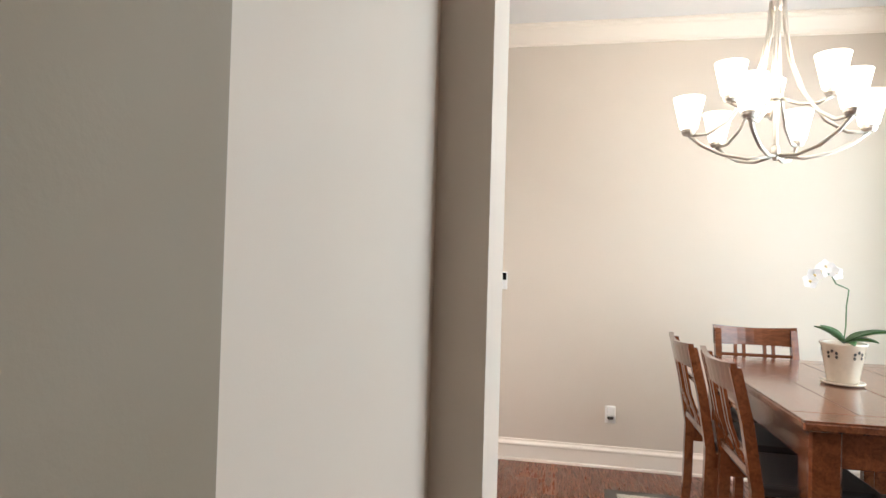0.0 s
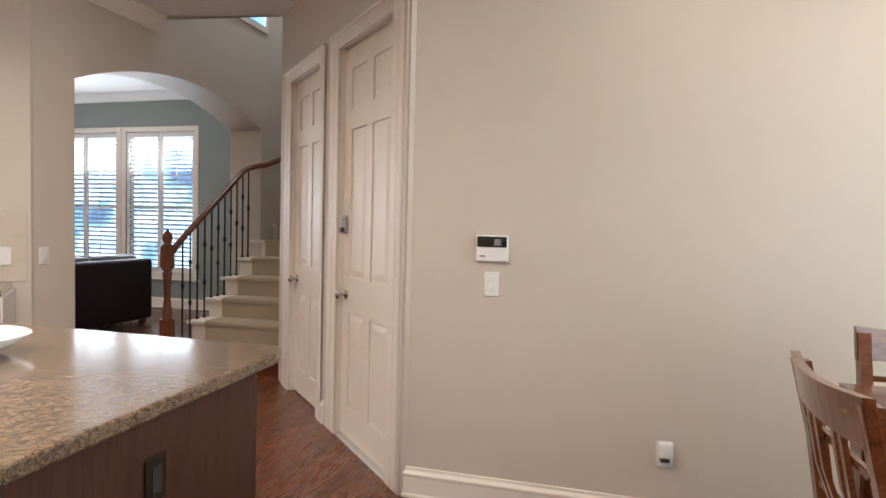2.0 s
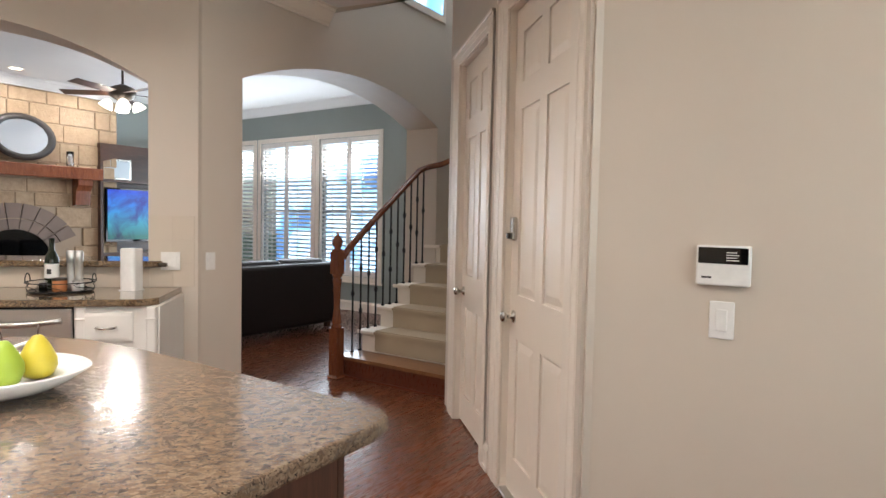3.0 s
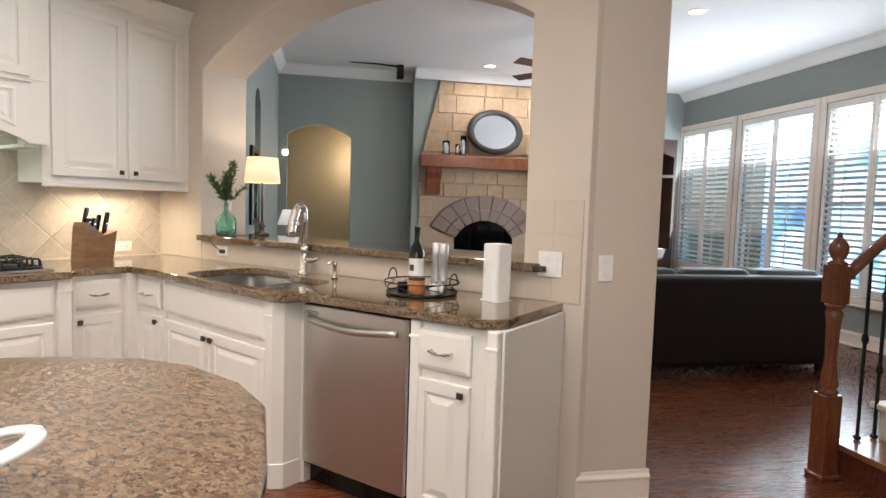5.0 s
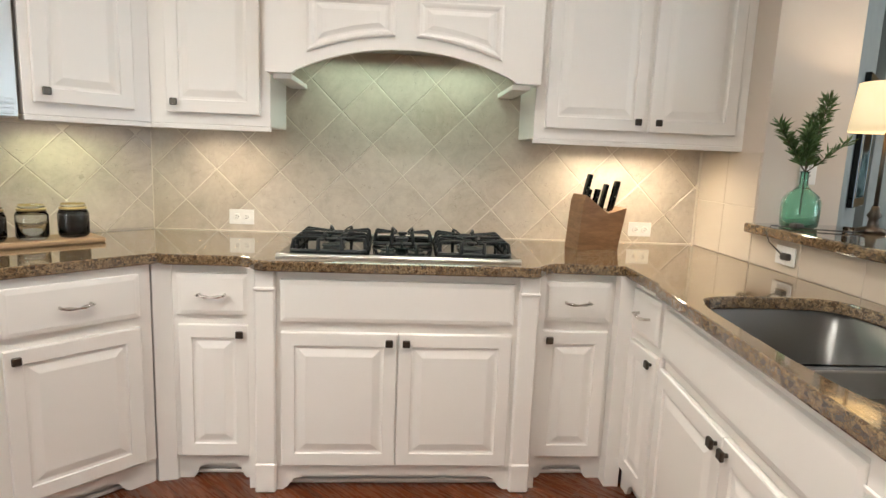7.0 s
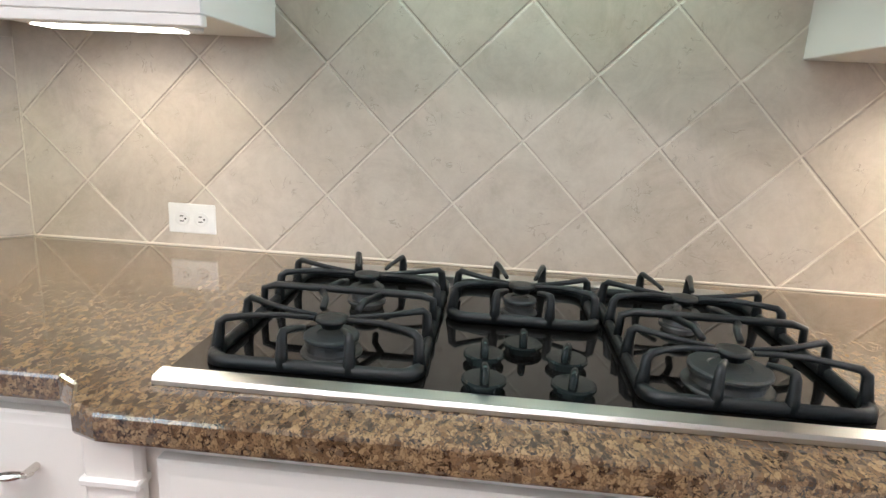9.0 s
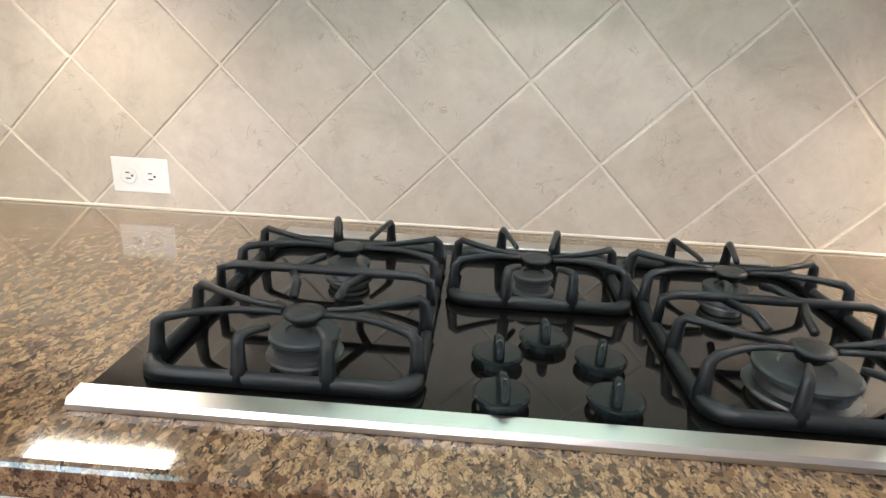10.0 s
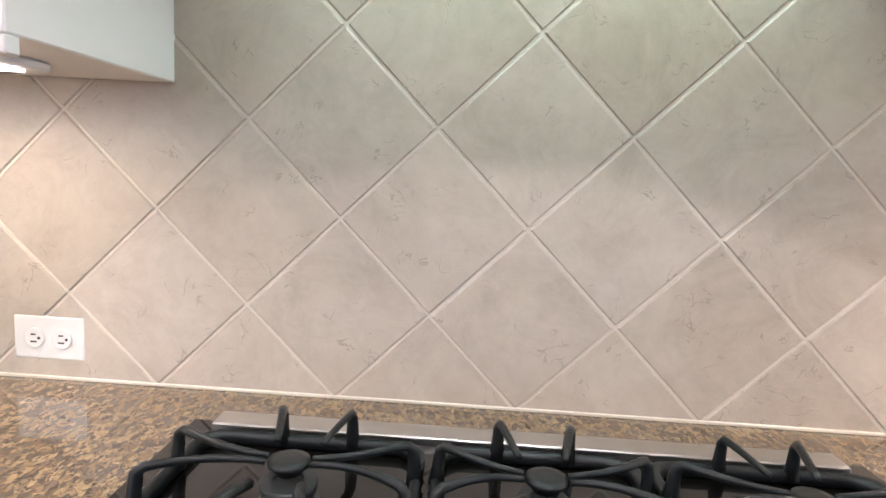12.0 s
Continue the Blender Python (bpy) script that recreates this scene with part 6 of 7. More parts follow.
# chandelier
ccx, ccy = uw(-5.770, 1.562)
cd = thing("chandelier", at(ccx, ccy, 1.87), "brushed nickel nine-light chandelier with frosted glass shades", "chandelier")
part("ceiling_cup", lathe(B(), [(0.065, CEIL - 1.87), (0.065, CEIL - 1.89), (0.02, CEIL - 1.92)], 24), M_SATIN, cd)
part("stem", lathe(B(), [(0.010, 0.02), (0.010, CEIL - 1.88)], 12), M_SATIN, cd)
part("hub", lathe(B(), [(0.006, -0.02), (0.013, -0.008), (0.017, 0.01), (0.017, 0.04), (0.009, 0.045)], 20), M_SATIN, cd, smooth=True)
part("upper_hub", lathe(B(), [(0.012, 0.235), (0.019, 0.237), (0.019, 0.262), (0.012, 0.264)], 20), M_SATIN, cd, smooth=True)
part("top_hub", lathe(B(), [(0.012, 0.62), (0.03, 0.63), (0.022, 0.68), (0.012, 0.70)], 20), M_SATIN, cd, smooth=True)


def shade_at(parent, x, y, z, s=1.0):
    part("cup", lathe(B(), [(0.022, -0.012), (0.030, 0.0), (0.030, 0.018), (0.02, 0.022)], 16, (x, y, z)), M_SATIN, parent, "nickel shade cup")
    part("shade", lathe(B(), [(0.032, 0.014), (0.037, 0.02), (0.065, 0.152), (0.061, 0.153), (0.032, 0.03)], 24, (x, y, z)), M_SHADE, parent, "lit frosted glass shade", smooth=True)


def strap(bm, pts, w=0.014, th=0.005):
    tube(bm, pts, w, 8, th / w * 1.6)
    return bm


for k in range(6):
    a = radians(60 * k + 42)
    ca, sa = math.cos(a), math.sin(a)
    arm = new("arm")
    arm.parent = cd
    low = [(0.02, 0.0), (0.11, -0.010), (0.21, 0.010), (0.29, 0.050), (0.345, 0.095)]
    part("lower_curve", strap(B(), [(r * ca, r * sa, z) for r, z in low], 0.009), M_SATIN, arm, smooth=True)
    up = [(0.028, 0.66), (0.035, 0.54), (0.06, 0.40), (0.11, 0.265), (0.19, 0.15), (0.27, 0.098), (0.345, 0.095)]
    part("upper_curve", strap(B(), [(r * math.cos(a + 0.35 * (0.345 - r)), r * math.sin(a + 0.35 * (0.345 - r)), z) for r, z in up], 0.0075), M_SATIN, arm, smooth=True)
    shade_at(arm, 0.345 * ca, 0.345 * sa, 0.107)
    light("chandelier_bulb", "POINT", at(ccx + 0.345 * ca, ccy + 0.345 * sa, 1.87 + 0.31), 2.5, WARM, 0.05)
for k in range(3):
    a = radians(120 * k + 64)
    ca, sa = math.cos(a), math.sin(a)
    arm = new("upper_arm")
    arm.parent = cd
    part("curve", strap(B(), [(r * ca, r * sa, z) for r, z in ((0.02, 0.24), (0.09, 0.205), (0.16, 0.195), (0.21, 0.215))], 0.008), M_SATIN, arm, smooth=True)
    shade_at(arm, 0.21 * ca, 0.21 * sa, 0.228)
    light("chandelier_bulb", "POINT", at(ccx + 0.21 * ca, ccy + 0.21 * sa, 1.87 + 0.44), 2.4, WARM, 0.05)

# waste bin beside the island
bn = thing("waste_bin", at_uw(-4.10, 1.22, 0, 135), "oval steel sensor waste bin with a dark grey lid", "waste bin")
part("body", lathe(B(), [(0.95, 0.0), (1.0, 0.02), (1.0, 0.60)], 36, (0, 0, 0), 0.195, 0.135), M_STEEL, bn, smooth=True)
part("rim", lathe(B(), [(1.0, 0.60), (1.05, 0.605), (1.07, 0.64), (1.0, 0.665), (0.86, 0.672), (0.84, 0.665)], 36, (0, 0, 0), 0.20, 0.14), plain("silver_plastic", (0.52, 0.51, 0.50), 0.3, metallic=0.4), bn, "silver lid rim", smooth=True)
part("lid", lathe(B(), [(0.84, 0.655), (0.84, 0.668), (0.5, 0.676)], 36, (0, 0.0, 0), 0.20, 0.14), plain("lid_grey", (0.035, 0.035, 0.035), 0.55), bn, "dark grey lid flap")
part("sensor", box(B(), -0.03, 0.03, -0.150, -0.125, 0.648, 0.668, 0.006, 2), M_SLOT, bn, "", pose(0, 0, 0, 0, 0, 180))

# fruit bowl on the island
bx, by = -0.955, -3.26
fb = thing("fruit_bowl", at(bx, by, 0.915, 0), "white oval porcelain bowl with a looped handle", "bowl")
part("dish", lathe(B(), [(0.45, 0.0), (0.5, 0.006), (0.72, 0.018), (1.0, 0.062), (0.975, 0.066), (0.7, 0.028), (0.3, 0.016)], 40, (0, 0, 0), 0.205, 0.25), plain("white_porcelain", (0.82, 0.82, 0.80), 0.12, coat=0.4), fb, smooth=True)
M_PEAR, M_PEARG = plain("yellow_pear_skin", (0.62, 0.52, 0.05), 0.35, relief=0.1), plain("green_pear_skin", (0.35, 0.48, 0.05), 0.35, relief=0.1)
for k, (dx, dy, a, mm) in enumerate(((0.065, -0.105, 0, M_PEAR), (-0.025, 0.045, 60, M_PEARG), (-0.01, -0.06, 100, M_PEARG))):
    pe = thing("pear", at(bx + dx, by + dy, 0.938, a) @ Matrix.Scale(1.12, 4), "ripe yellow pear in the white bowl" if mm is M_PEAR else "green pear in the white bowl", "pear")
    part("fruit", lathe(B(), [(0.012, 0.0), (0.030, 0.008), (0.040, 0.03), (0.039, 0.05), (0.028, 0.075), (0.019, 0.09), (0.010, 0.102), (0.003, 0.104)], 20), mm, pe, smooth=True)
    part("stalk", tube(B(), [(0, 0, 0.10), (0.004, 0, 0.118), (0.01, 0, 0.128)], 0.0018, 6), M_DARKWOOD, pe)
ring_pts = [(0.24 + 0.062 * math.cos(radians(a)), 0.046 * math.sin(radians(a)), 0.062 + 0.010 * math.cos(radians(a))) for a in range(0, 361, 15)]
part("handle", tube(B(), ring_pts, 0.014, 10, 0.5), bpy.data.materials["white_porcelain"], fb, "white loop handle", smooth=True)

# ---- things on the counters ----
kb = thing("knife_block", at(0.885, -0.22, 0.915, 12) @ Matrix.Scale(1.1, 4), "brown wooden knife block with black-handled knives", "knife block")
M_BLOCK = wood("block_wood", (0.16, 0.08, 0.035), (0.30, 0.16, 0.075), (3, 3, 14), 0.4, 0.2)
bm = B()
loops = [[(x, y, z) for y, z in ((-0.07, 0), (0.06, 0), (0.10, 0.24), (-0.02, 0.20), (-0.09, 0.15))] for x in (-0.075, 0.075)]
loops = [[(-0.10, y, 0), (0.085, y, 0), (0.115, y, 0.175), (0.03, y, 0.15), (-0.075, y, 0.225), (-0.085, y, 0.20)] for y in (-0.055, 0.055)]
rings(bm, loops)
bmesh.ops.recalc_face_normals(bm, faces=bm.faces)
part("block", bm, M_BLOCK, kb)
for k, (x, z, l, y) in enumerate(((-0.045, 0.20, 0.11, 0.02), (-0.02, 0.18, 0.07, -0.02), (0.0, 0.165, 0.08, 0.02), (0.035, 0.15, 0.12, 0.025), (0.06, 0.155, 0.13, -0.01), (0.085, 0.165, 0.12, 0.02), (-0.06, 0.2, 0.05, -0.03))):
    kn = part("knife_handle", box(B(), -0.009, 0.009, -0.012, 0.012, -0.03, l, 0.004, 2), M_BLACK, kb, "", pose(x, y, z, 0, 12, 0))
    part("rivet", lathe(B(), [(0.003, 0), (0.003, 0.001)], 8), M_CHROME, kn, "", pose(0, -0.0125, l * 0.5, 90, 0, 0))
# vase with branches on the ledge
vx, vy = 1.575, -0.635
va = thing("glass_vase", at(vx, vy, 1.086), "green glass bottle vase with leafy olive branches", "vase")
part("bottle", lathe(B(), [(0.055, 0), (0.066, 0.006), (0.070, 0.03), (0.070, 0.10), (0.060, 0.125), (0.030, 0.15), (0.016, 0.165), (0.015, 0.215), (0.020, 0.22), (0.012, 0.218), (0.010, 0.17), (0.05, 0.12), (0.062, 0.09), (0.062, 0.03), (0.05, 0.008)], 32), M_GREEN_GLASS, va, "green glass bottle", smooth=True)
M_TWIG, M_OLIVE = plain("twig", (0.10, 0.07, 0.04), 0.8), plain("olive_leaf", (0.09, 0.15, 0.05), 0.6)
rng = random.Random(11)
for bi, (dx, dy, h, lean) in enumerate(((-0.12, 0.01, 0.40, 0.9), (-0.04, -0.03, 0.36, 0.5), (0.06, 0.0, 0.50, 0.4), (0.14, -0.02, 0.34, 1.0), (0.02, 0.02, 0.43, 0.2))):
    p0 = Vector((0, 0, 0.05))
    p1 = Vector((0, 0, 0.215))
    p2 = Vector((dx * 0.6, dy, 0.215 + (h - 0.215) * 0.6))
    p3 = Vector((dx, dy * 1.5, h))
    br = part("branch", tube(B(), [p0, p1, p2, p3], [0.003, 0.003, 0.002, 0.001], 6), M_TWIG, va)
    if bi == 3:
        dens = 60
    else:
        dens = 300
    bm = B()
    for k in range(dens):
        f = 0.15 + 0.85 * k / dens
        p = p1.lerp(p2, f / 0.6) if f < 0.6 else p2.lerp(p3, (f - 0.6) / 0.4)
        d = Vector((rng.uniform(-1, 1), rng.uniform(-1, 1), rng.uniform(0.1, 1.1))).normalized()
        l = rng.uniform(0.026, 0.056)
        side = d.cross(Vector((rng.uniform(-1, 1), rng.uniform(-1, 1), 0.3))).normalized() * 0.0038
        vs = [bm.verts.new(q) for q in (p, p + d * l * 0.5 + side, p + d * l, p + d * l * 0.5 - side)]
        bm.faces.new(vs)
    part("leaves", bm, M_OLIVE, br, "narrow green leaves")
# table lamp on the ledge
lp = thing("table_lamp", at(1.80, -0.74, 1.086), "table lamp with a lit cream drum shade", "lamp")
part("foot", lathe(B(), [(0.055, 0), (0.055, 0.012), (0.02, 0.022), (0.016, 0.05), (0.026, 0.065), (0.016, 0.08), (0.012, 0.10)], 24), M_BRONZE, lp, smooth=True)
part("stem", lathe(B(), [(0.008, 0.09), (0.007, 0.40)], 12), M_BRONZE, lp, smooth=True)
part("shade", lathe(B(), [(0.125, 0.375), (0.108, 0.555), (0.106, 0.555), (0.123, 0.375)], 36), M_LAMPSHADE, lp, "lit cream linen drum shade", smooth=True)
light("table_lamp_bulb", "POINT", at(1.80, -0.74, 1.56), 4.5, WARM, 0.04)
crd = thing("lamp_cord", at(0, 0, 0), "black lamp cord lying along the ledge to an outlet", "cord")
part("cable", tube(B(), [(1.80, -0.74, 1.092), (1.66, -0.80, 1.091), (1.53, -0.74, 1.091), (1.45, -0.66, 1.092), (1.428, -0.66, 1.07), (1.435, -0.68, 1.03), (1.45, -0.74, 0.99), (1.455, -0.76, 0.985)], 0.003, 6), M_SLOT, crd, smooth=True)
part("plug", box(B(), 1.440, 1.462, -0.785, -0.745, 0.972, 0.998, 0.005, 2), M_SLOT, crd)
part("switch", box(B(), 1.49, 1.53, -0.74, -0.70, 1.087, 1.11, 0.008, 2), M_SLOT, crd)
# wire tray with bottle, mills and jars
tcx, tcy = 1.245, -2.575
tr = thing("wire_tray", at(tcx, tcy, 0.916, 0) @ Matrix.Scale(1.08, 4), "round black wire tray with looped handles", "tray")
M_WIRE = M_BALU
part("base", lathe(B(), [(0.135, 0), (0.150, 0.003), (0.150, 0.006), (0.10, 0.006)], 36), M_BRONZE, tr)
for z, r in ((0.008, 0.155), (0.055, 0.165)):
    part("ring", tube(B(), [(r * math.cos(radians(a)), r * math.sin(radians(a)), z) for a in range(0, 361, 12)], 0.003, 6), M_WIRE, tr)
for k in range(8):
    a = radians(45 * k + 10)
    part("scroll", tube(B(), [((0.155 + 0.01 * f) * math.cos(a + 0.25 * math.sin(math.pi * 2 * f)), (0.155 + 0.01 * f) * math.sin(a + 0.25 * math.sin(math.pi * 2 * f)), 0.008 + 0.047 * f) for f in (0, 0.2, 0.4, 0.6, 0.8, 1.0)], 0.002, 6), M_WIRE, tr)
for s in (-1, 1):
    part("handle", tube(B(), [(0.0 + 0.03 * math.cos(radians(a)), s * (0.165), 0.055 + 0.045 * math.sin(radians(a))) for a in range(0, 181, 15)], 0.003, 6), M_WIRE, tr)
wb = thing("wine_bottle", at(tcx + 0.04, tcy + 0.065, 0.923), "dark green wine bottle with a white label", "bottle")
part("glass", lathe(B(), [(0.036, 0), (0.0375, 0.01), (0.0375, 0.18), (0.030, 0.205), (0.014, 0.235), (0.0135, 0.29), (0.0155, 0.295), (0.0155, 0.305)], 24), plain("dark_bottle_glass", (0.010, 0.014, 0.007), 0.10), wb, smooth=True)
part("label", lathe(B(), [(0.0382, 0.07), (0.0382, 0.155)], 24), M_WHITE, wb, "white paper label")
part("label_mark", box(B(), -0.0395, -0.0375, -0.012, 0.012, 0.095, 0.125), M_SLOT, wb)
M_MILL = metal("satin_steel", (0.72, 0.71, 0.69), 0.45)
for k, (dx, dy) in enumerate(((0.085, -0.020), (0.070, -0.070))):
    ml = thing("pepper_mill", at(tcx + dx, tcy + dy, 0.923), "tall brushed steel and clear pepper mill", "pepper mill", "spice mills")
    part("body", lathe(B(), [(0.022, 0), (0.023, 0.03), (0.022, 0.035), (0.022, 0.17), (0.024, 0.175), (0.024, 0.225), (0.018, 0.232)], 20), M_MILL, ml, smooth=True)
M_AMBER = plain("amber_wax", (0.45, 0.17, 0.06), 0.3)
jr = thing("candle_jar", at(tcx - 0.07, tcy - 0.02, 0.923), "short amber candle jar in the wire tray", "candle")
part("jar", lathe(B(), [(0.036, 0), (0.038, 0.005), (0.038, 0.065), (0.034, 0.07)], 24), M_AMBER, jr, smooth=True)
part("lid", lathe(B(), [(0.039, 0.066), (0.039, 0.078), (0.034, 0.08)], 24), M_BRONZE, jr)
for dx, dy in ((-0.06, 0.07), (0.0, -0.10), (-0.03, -0.09)):
    jj = thing("spice_jar", at(tcx + dx, tcy + dy, 0.923), "small glass jar with a metal lid in the tray", "jar", "small jars in the tray")
    part("glass", lathe(B(), [(0.022, 0), (0.023, 0.045), (0.018, 0.05)], 16), M_BLACK if dx == -0.06 else M_WHITE, jj, smooth=True)
    part("lid", lathe(B(), [(0.020, 0.05), (0.020, 0.062)], 16), M_STEEL, jj)
rt = thing("white_router", at(1.31, -2.94, 0.916, -20), "tall white plastic wireless router with rounded corners", "router")
part("body", prism(B(), rounded(-0.05, 0.05, -0.05, 0.05, 0.022, 5), 0.004, 0.252), M_WHITE, rt)
part("top_cap", prism(B(), rounded(-0.046, 0.046, -0.046, 0.046, 0.02, 5), 0.252, 0.256), M_WHITE, rt)
part("foot", prism(B(), rounded(-0.056, 0.056, -0.056, 0.056, 0.02, 5), 0.0, 0.004), M_WHITE, rt)
part("cable", tube(B(), [(0.04, 0.03, 0.02), (0.10, 0.10, 0.006), (0.13, 0.2, 0.004), (0.16, 0.25, 0.004)], 0.0025, 6), M_WHITE, rt)
hk = thing("ledge_clip", at(1.43, -3.06, 1.05), "small dark metal clip at the end of the ledge", "clip")
part("clip", box(B(), 0, 0.05, -0.05, 0.0, 0, 0.025, 0.004), M_BRONZE, hk)
# board with jars on the angled counter
M_BRASS = metal("soft_brass", (0.60, 0.45, 0.22), 0.3)
bd = thing("wooden_board", at_uw(-1.15, -0.60, 0.916, 45), "long pale wooden serving board on the counter", "board")
part("board", box(B(), -0.75, 0.0, -0.09, 0.09, 0, 0.02, 0.005), wood("board_wood", (0.32, 0.20, 0.11), (0.50, 0.34, 0.20), (2, 12, 12), 0.5, 0.0), bd)
for k, (du, fill) in enumerate(((0.085, 1), (0.225, 0), (0.36, 1))):
    jx, jy = uw(-1.15 - du, -0.60)
    gj = thing("glass_jar", at(jx, jy, 0.937), "glass canister of dark coffee beans with a glass lid" if fill else "empty clear glass canister with a lid", "jar", "glass canisters")
    part("jar", lathe(B(), [(0.045, 0), (0.052, 0.006), (0.055, 0.02), (0.055, 0.090), (0.046, 0.110), (0.042, 0.110), (0.050, 0.088), (0.050, 0.01)], 28), M_GLASS, gj, smooth=True)
    if fill:
        part("coffee_beans", lathe(B(), [(0.049, 0.010), (0.0495, 0.086), (0.02, 0.092)], 24), plain("coffee", (0.012, 0.005, 0.004), 0.6, relief=1.0) if "coffee" not in bpy.data.materials else bpy.data.materials["coffee"], gj)
    else:
        part("candle", lathe(B(), [(0.035, 0.006), (0.035, 0.02)], 20), M_WHITE, gj)
    part("lid", lathe(B(), [(0.041, 0.117), (0.044, 0.126), (0.040, 0.132), (0.012, 0.134)], 24), M_GLASS, gj, smooth=True)
    part("rim", lathe(B(), [(0.0465, 0.108), (0.0485, 0.110), (0.0485, 0.117), (0.0455, 0.118)], 28), M_BRASS, gj, "thin brass rim", smooth=True)
# far side of the ledge: small lamp and dark mirror on the living room's side wall
sl = thing("small_lamp", at(*uw(1.6, 1.93), 0.92) @ Matrix.Scale(0.72, 4), "small dark-footed lamp with a pale shade", "lamp")
part("stem", lathe(B(), [(0.07, 0), (0.07, 0.015), (0.015, 0.03), (0.012, 0.32)], 16), M_BRONZE, sl)
part("shade", lathe(B(), [(0.13, 0.30), (0.07, 0.48), (0.068, 0.48), (0.127, 0.30)], 24), plain("pale_shade", (0.85, 0.83, 0.78), 0.8, emit=0.35), sl, smooth=True)
cs = thing("console_table", at_uw(1.6, 1.93, 0, 45), "narrow dark wooden console table under the small lamp", "table")
part("top", box(B(), -0.25, 0.25, -0.2, 0.2, 0.89, 0.919, 0.004), M_DARKWOOD, cs)
for x in (-0.22, 0.18):
    for y in (-0.17, 0.13):
        part("leg", box(B(), x, x + 0.04, y, y + 0.04, 0, 0.89), M_DARKWOOD, cs)
wm = thing("wall_mirror", at_uw(1.75, WL + 0.003, 1.12, 45), "tall dark-framed mirror on the grey side wall", "mirror")
for a, b, c, d in ((0, 0.45, 0, 0.05), (0, 0.45, 0.65, 0.70), (0, 0.05, 0.05, 0.65), (0.40, 0.45, 0.05, 0.65)):
    part("frame_side", box(B(), a, b, -0.03, 0, c, d, 0.003), M_BLACK, wm)
part("glass", box(B(), 0.05, 0.40, -0.01, 0, 0.05, 0.65), bpy.data.materials["silvered_glass"], wm)

# cabinet fillers at the inside corners and beside the dishwasher
for nm, x0, x1, y0, y1 in (("cabinet_filler", 0.855, 0.915, -0.69, -0.60), ("cabinet_filler", -0.56, -0.53, -0.70, -0.60), ("cabinet_filler", 0.53, 0.56, -0.70, -0.60), ("cabinet_filler", 0.90, 0.95, -2.16, -2.12), ("cabinet_filler", 0.91, 0.95, -2.79, -2.765)):
    structure(nm, box(B(), x0, x1, y0, y1, 0.0, 0.874), M_CAB)
structure("cabinet_filler", prism(B(), [(-0.856, -0.637), (-0.845, -0.60), (-0.9, -0.55), uw(-1.113, -0.19 - 0.06), uw(-1.113, -0.19)], 0.0, 0.874), M_CAB)

structure("cabinet_filler", box(B(), 0.908, 0.935, -1.034, -1.006, 0.0, 0.874), M_CAB)

# ---- backsplash tiles ----
structure("corner_joint", box(B(), XS - 0.0175, XS - 0.004, -0.013, -0.001, 0.9165, 1.3755), M_GROUT)
structure("corner_joint", box(B(), XC - 0.002, XC + 0.005, -0.010, -0.003, 0.9165, 1.3755), M_GROUT)
def area(poly):
    return abs(sum(p[0] * q[1] - q[0] * p[1] for p, q in zip(poly, poly[1:] + poly[:1]))) / 2


DIAG, GAP = 0.2905, 0.0030


def tile_field(name, m, x0, x1, z0, z1, ox, oz, holes=()):
    wall = tagged(set_pose(new(name), m), "beige ceramic tiles laid on the diagonal", "tiles", "", "structure")
    grout = part("grout_bed", box(B(), x0, x1, -0.0058, 0.0, z0, z1), M_GROUT, wall)
    h = DIAG / 2 - GAP
    full = None
    for i in range(-14, 15):
        for j in range(-1, 8):
            for s in (0, 1):
                cx, cz = ox + DIAG * i + s * DIAG / 2, oz + DIAG * j + s * DIAG / 2
                poly = [(h, 0), (0, h), (-h, 0), (0, -h)]
                clipped = clip(clip(clip(clip([(px + cx, pz + cz) for px, pz in poly], 1, 0, -x0 - 0.001), -1, 0, x1 - 0.001), 0, 1, -z0 - 0.003), 0, -1, z1 - 0.001)
                if len(clipped) < 3 or area(clipped) < 0.0012:
                    continue
                whole = area(clipped) > 0.999 * area(poly)
                mm = pose(cx, 0, cz)
                if whole and full is not None:
                    o = full.copy()
                    scene.collection.objects.link(o)
                    o.parent, o.matrix_basis = wall, mm
                    continue
                loc = [(px - cx, pz - cz) for px, pz in clipped]
                ccx_, ccz_ = sum(p[0] for p in loc) / len(loc), sum(p[1] for p in loc) / len(loc)
                bm = B()
                loops = []
                for f, y in ((1.0, -0.002), (1.0, -0.0065), (0.975, -0.0085)):
                    loops.append([(ccx_ + (px - ccx_) * f, y, ccz_ + (pz - ccz_) * f) for px, pz in loc])
                rings(bm, loops, cap0=False)
                bmesh.ops.recalc_face_normals(bm, faces=bm.faces)
                o = part("tile", bm, M_TILE, wall, "", mm)
                if whole:
                    full = o
    return wall


TX, TZ = 0.1457, 0.9145
tile_field("tiling_cooktop", at(0, -0.0005, 0), XC + 0.004, XS - 0.009, 0.9155, 1.98, TX, TZ)
tile_field("tiling_side", at_uw(0, XC * S + 0.0, 0, 45) @ pose(0, -0.001, 0), -2.9, XC * S - 0.004, 0.9155, 1.376, XC * S - 0.0 - DIAG * 0.25, TZ)


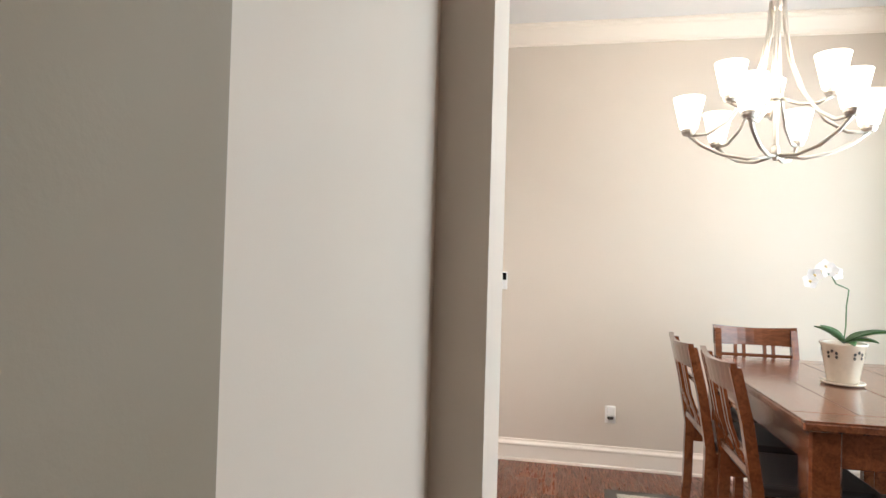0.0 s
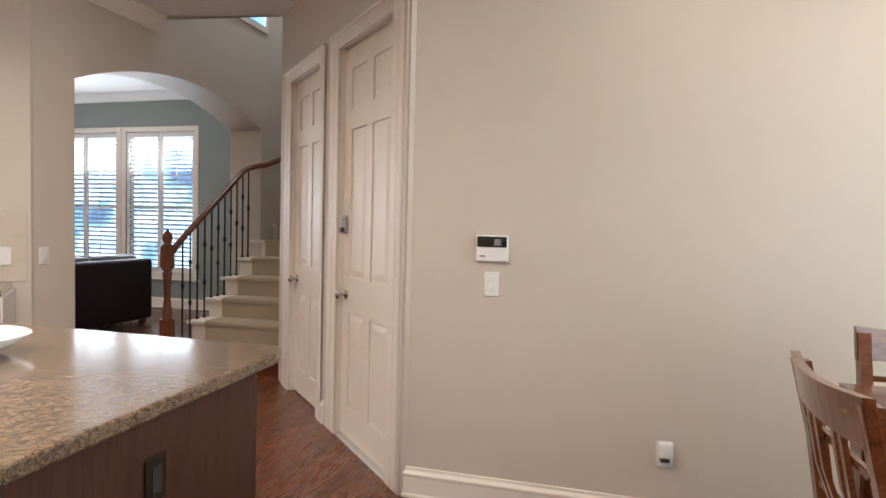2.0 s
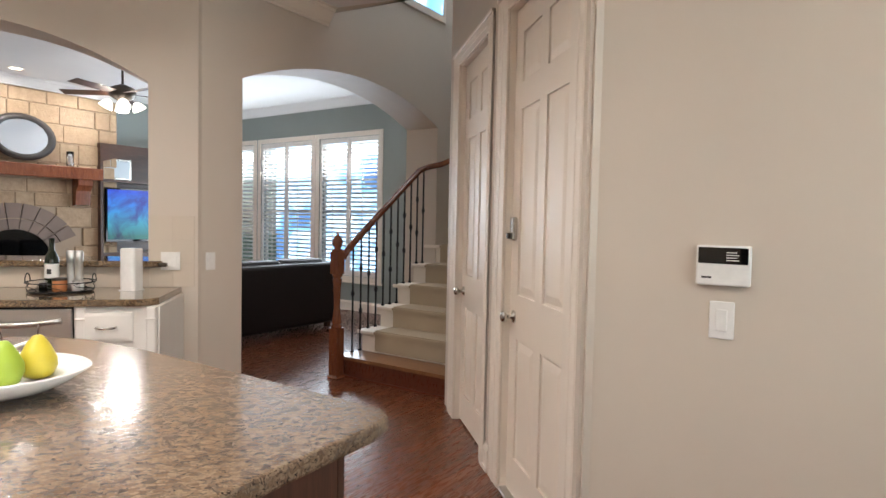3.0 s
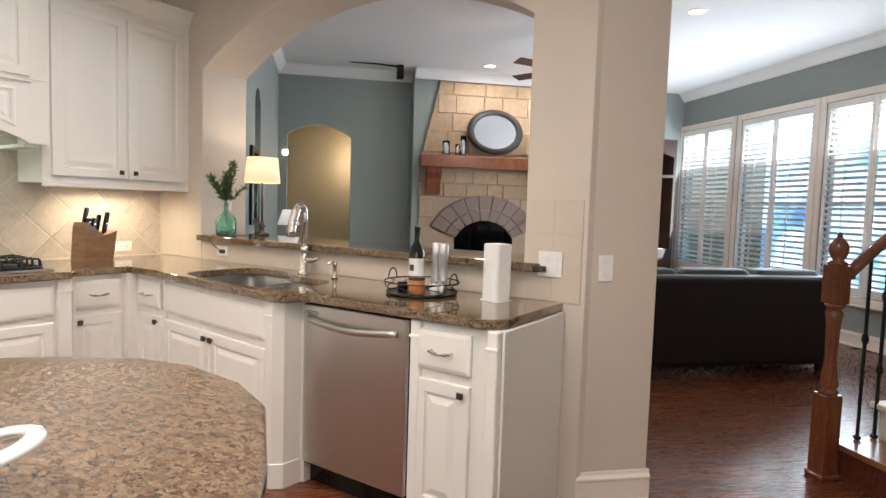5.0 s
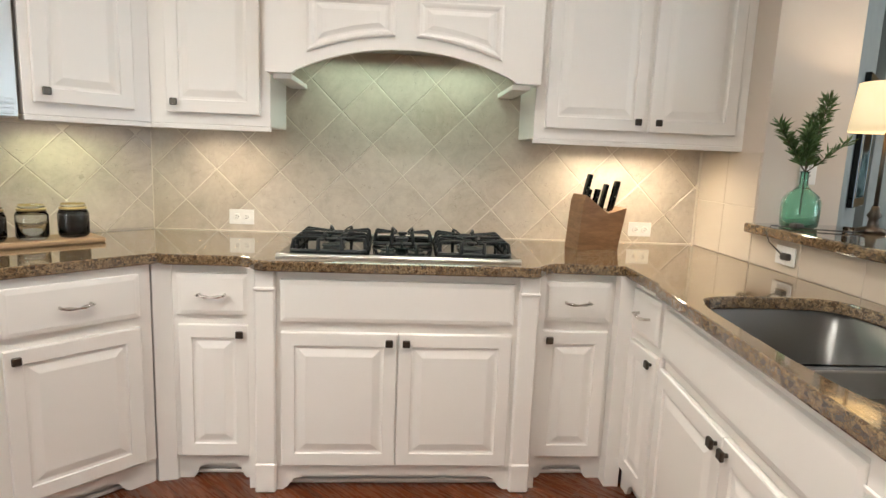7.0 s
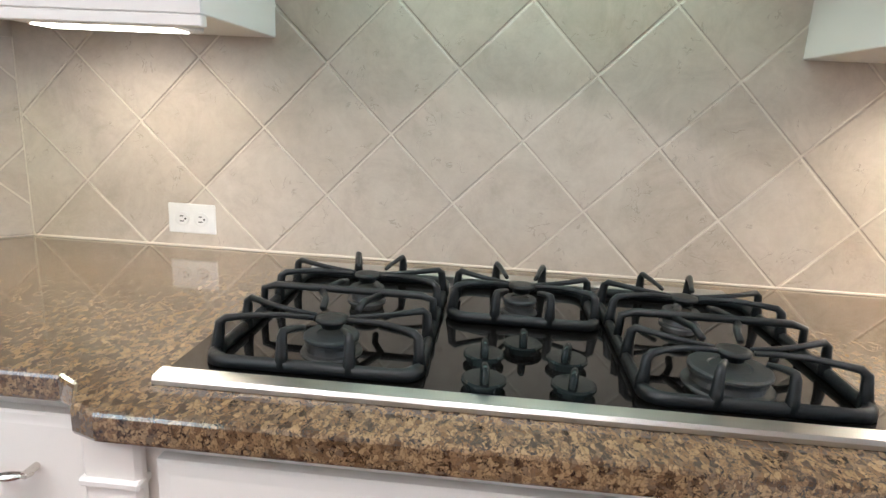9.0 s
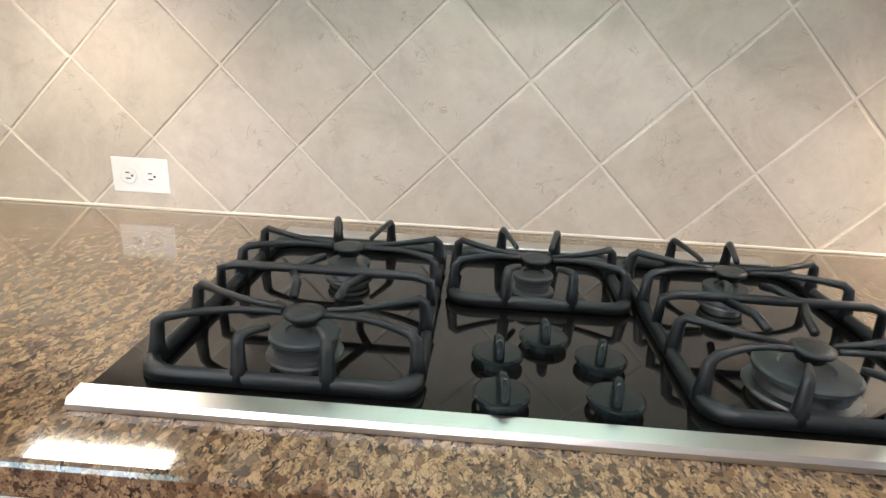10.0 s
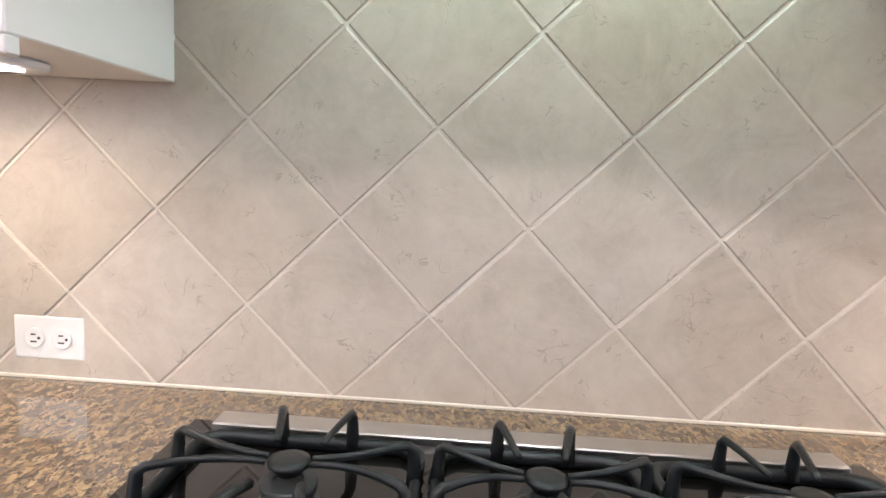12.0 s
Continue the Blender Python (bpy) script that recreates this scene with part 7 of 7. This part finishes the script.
def straight_tiles(name, m, x0, x1, z0, z1, w, h):
    wall = tagged(set_pose(new(name), m), "cream ceramic tiles laid straight with fine joints", "tiles", "", "structure")
    part("grout_bed", box(B(), x0, x1, -0.004, 0.0, z0, z1), M_CREAM_TILE, wall)
    nx, nz = max(1, round((x1 - x0) / w)), max(1, round((z1 - z0) / h))
    w, h = (x1 - x0) / nx, (z1 - z0) / nz
    for i in range(nx):
        for j in range(nz):
            part("tile", box(B(), -w / 2 + 0.0009, w / 2 - 0.0009, -0.0055, -0.002, -h / 2 + 0.0012, h / 2 - 0.0012, 0.0012), M_CREAM_TILE, wall, "", pose(x0 + w * (i + 0.5), 0, z0 + h * (j + 0.5)))


structure("caulk_line", box(B(), XC + 0.01, XS - 0.01, -0.013, -0.008, 0.915, 0.920, 0.001), M_GROUT)
SW = at(XS - 0.0005, 0, 0, -90)
straight_tiles("tiling_sink", SW, 0.010, 0.495, 0.9155, 1.376, 0.25, 0.23)
straight_tiles("tiling_sink", SW, 0.501, 3.00, 0.9155, 1.044, 0.30, 0.13)
straight_tiles("tiling_sink", SW, 3.001, 3.27, 0.9155, 1.376, 0.135, 0.155)

# ---- floor planks ----
PW, PL = 0.127, 1.35
plank_mesh = []
fr = random.Random(5)
for k in range(4):
    bm = B()
    ln = (0.9, 1.15, 1.35, 1.6)[k]
    box(bm, 0, ln - 0.0008, 0, PW - 0.0008, -0.011, 0.0, 0.0007)
    me = bpy.data.meshes.new("floor_plank")
    bm.to_mesh(me)
    bm.free()
    me.materials.append(M_FLOOR)
    plank_mesh.append((ln, me))
floor_ob = bpy.data.objects["floor"]
near = []
n_rows = int((UF + 1.0 - UW) / PW)
for r in range(n_rows):
    u = UW + PW * r
    w = -3.5 - fr.random() * 1.3
    while w < 8.2:
        k = fr.randrange(4)
        ln = plank_mesh[k][0]
        # seen stretch: between dining wall, island, arch and living room
        m = Matrix.Translation((*uw(u, w), 0)) @ Matrix(((S, S, 0, 0), (-S, S, 0, 0), (0, 0, 1, 0), (0, 0, 0, 1)))
        d = min(math.hypot(u + 4.3, w - 2.4), math.hypot(u + 2.0, w - 3.4) , math.hypot(u + 1.5, w - 1.2))
        if w > -3.59 and w + ln < 8.88:
            near.append((d, k, m))
        w += ln
near.sort(key=lambda q: q[0])
for d, k, m in near[:290]:
    o = new("plank", plank_mesh[k][1])
    o.parent = floor_ob
    o.matrix_basis = m
verts, faces = [], []
for d, k, m in near[290:]:
    me = plank_mesh[k][1]
    n0 = len(verts)
    verts += [tuple(m @ v.co) for v in me.vertices]
    faces += [tuple(n0 + q for q in p.vertices) for p in me.polygons]
me = bpy.data.meshes.new("far_planks")
me.from_pydata(verts, [], faces)
me.materials.append(M_FLOOR)
tagged(new("far_planks", me), "red-brown hardwood floor boards", "floor", "", "stuff")
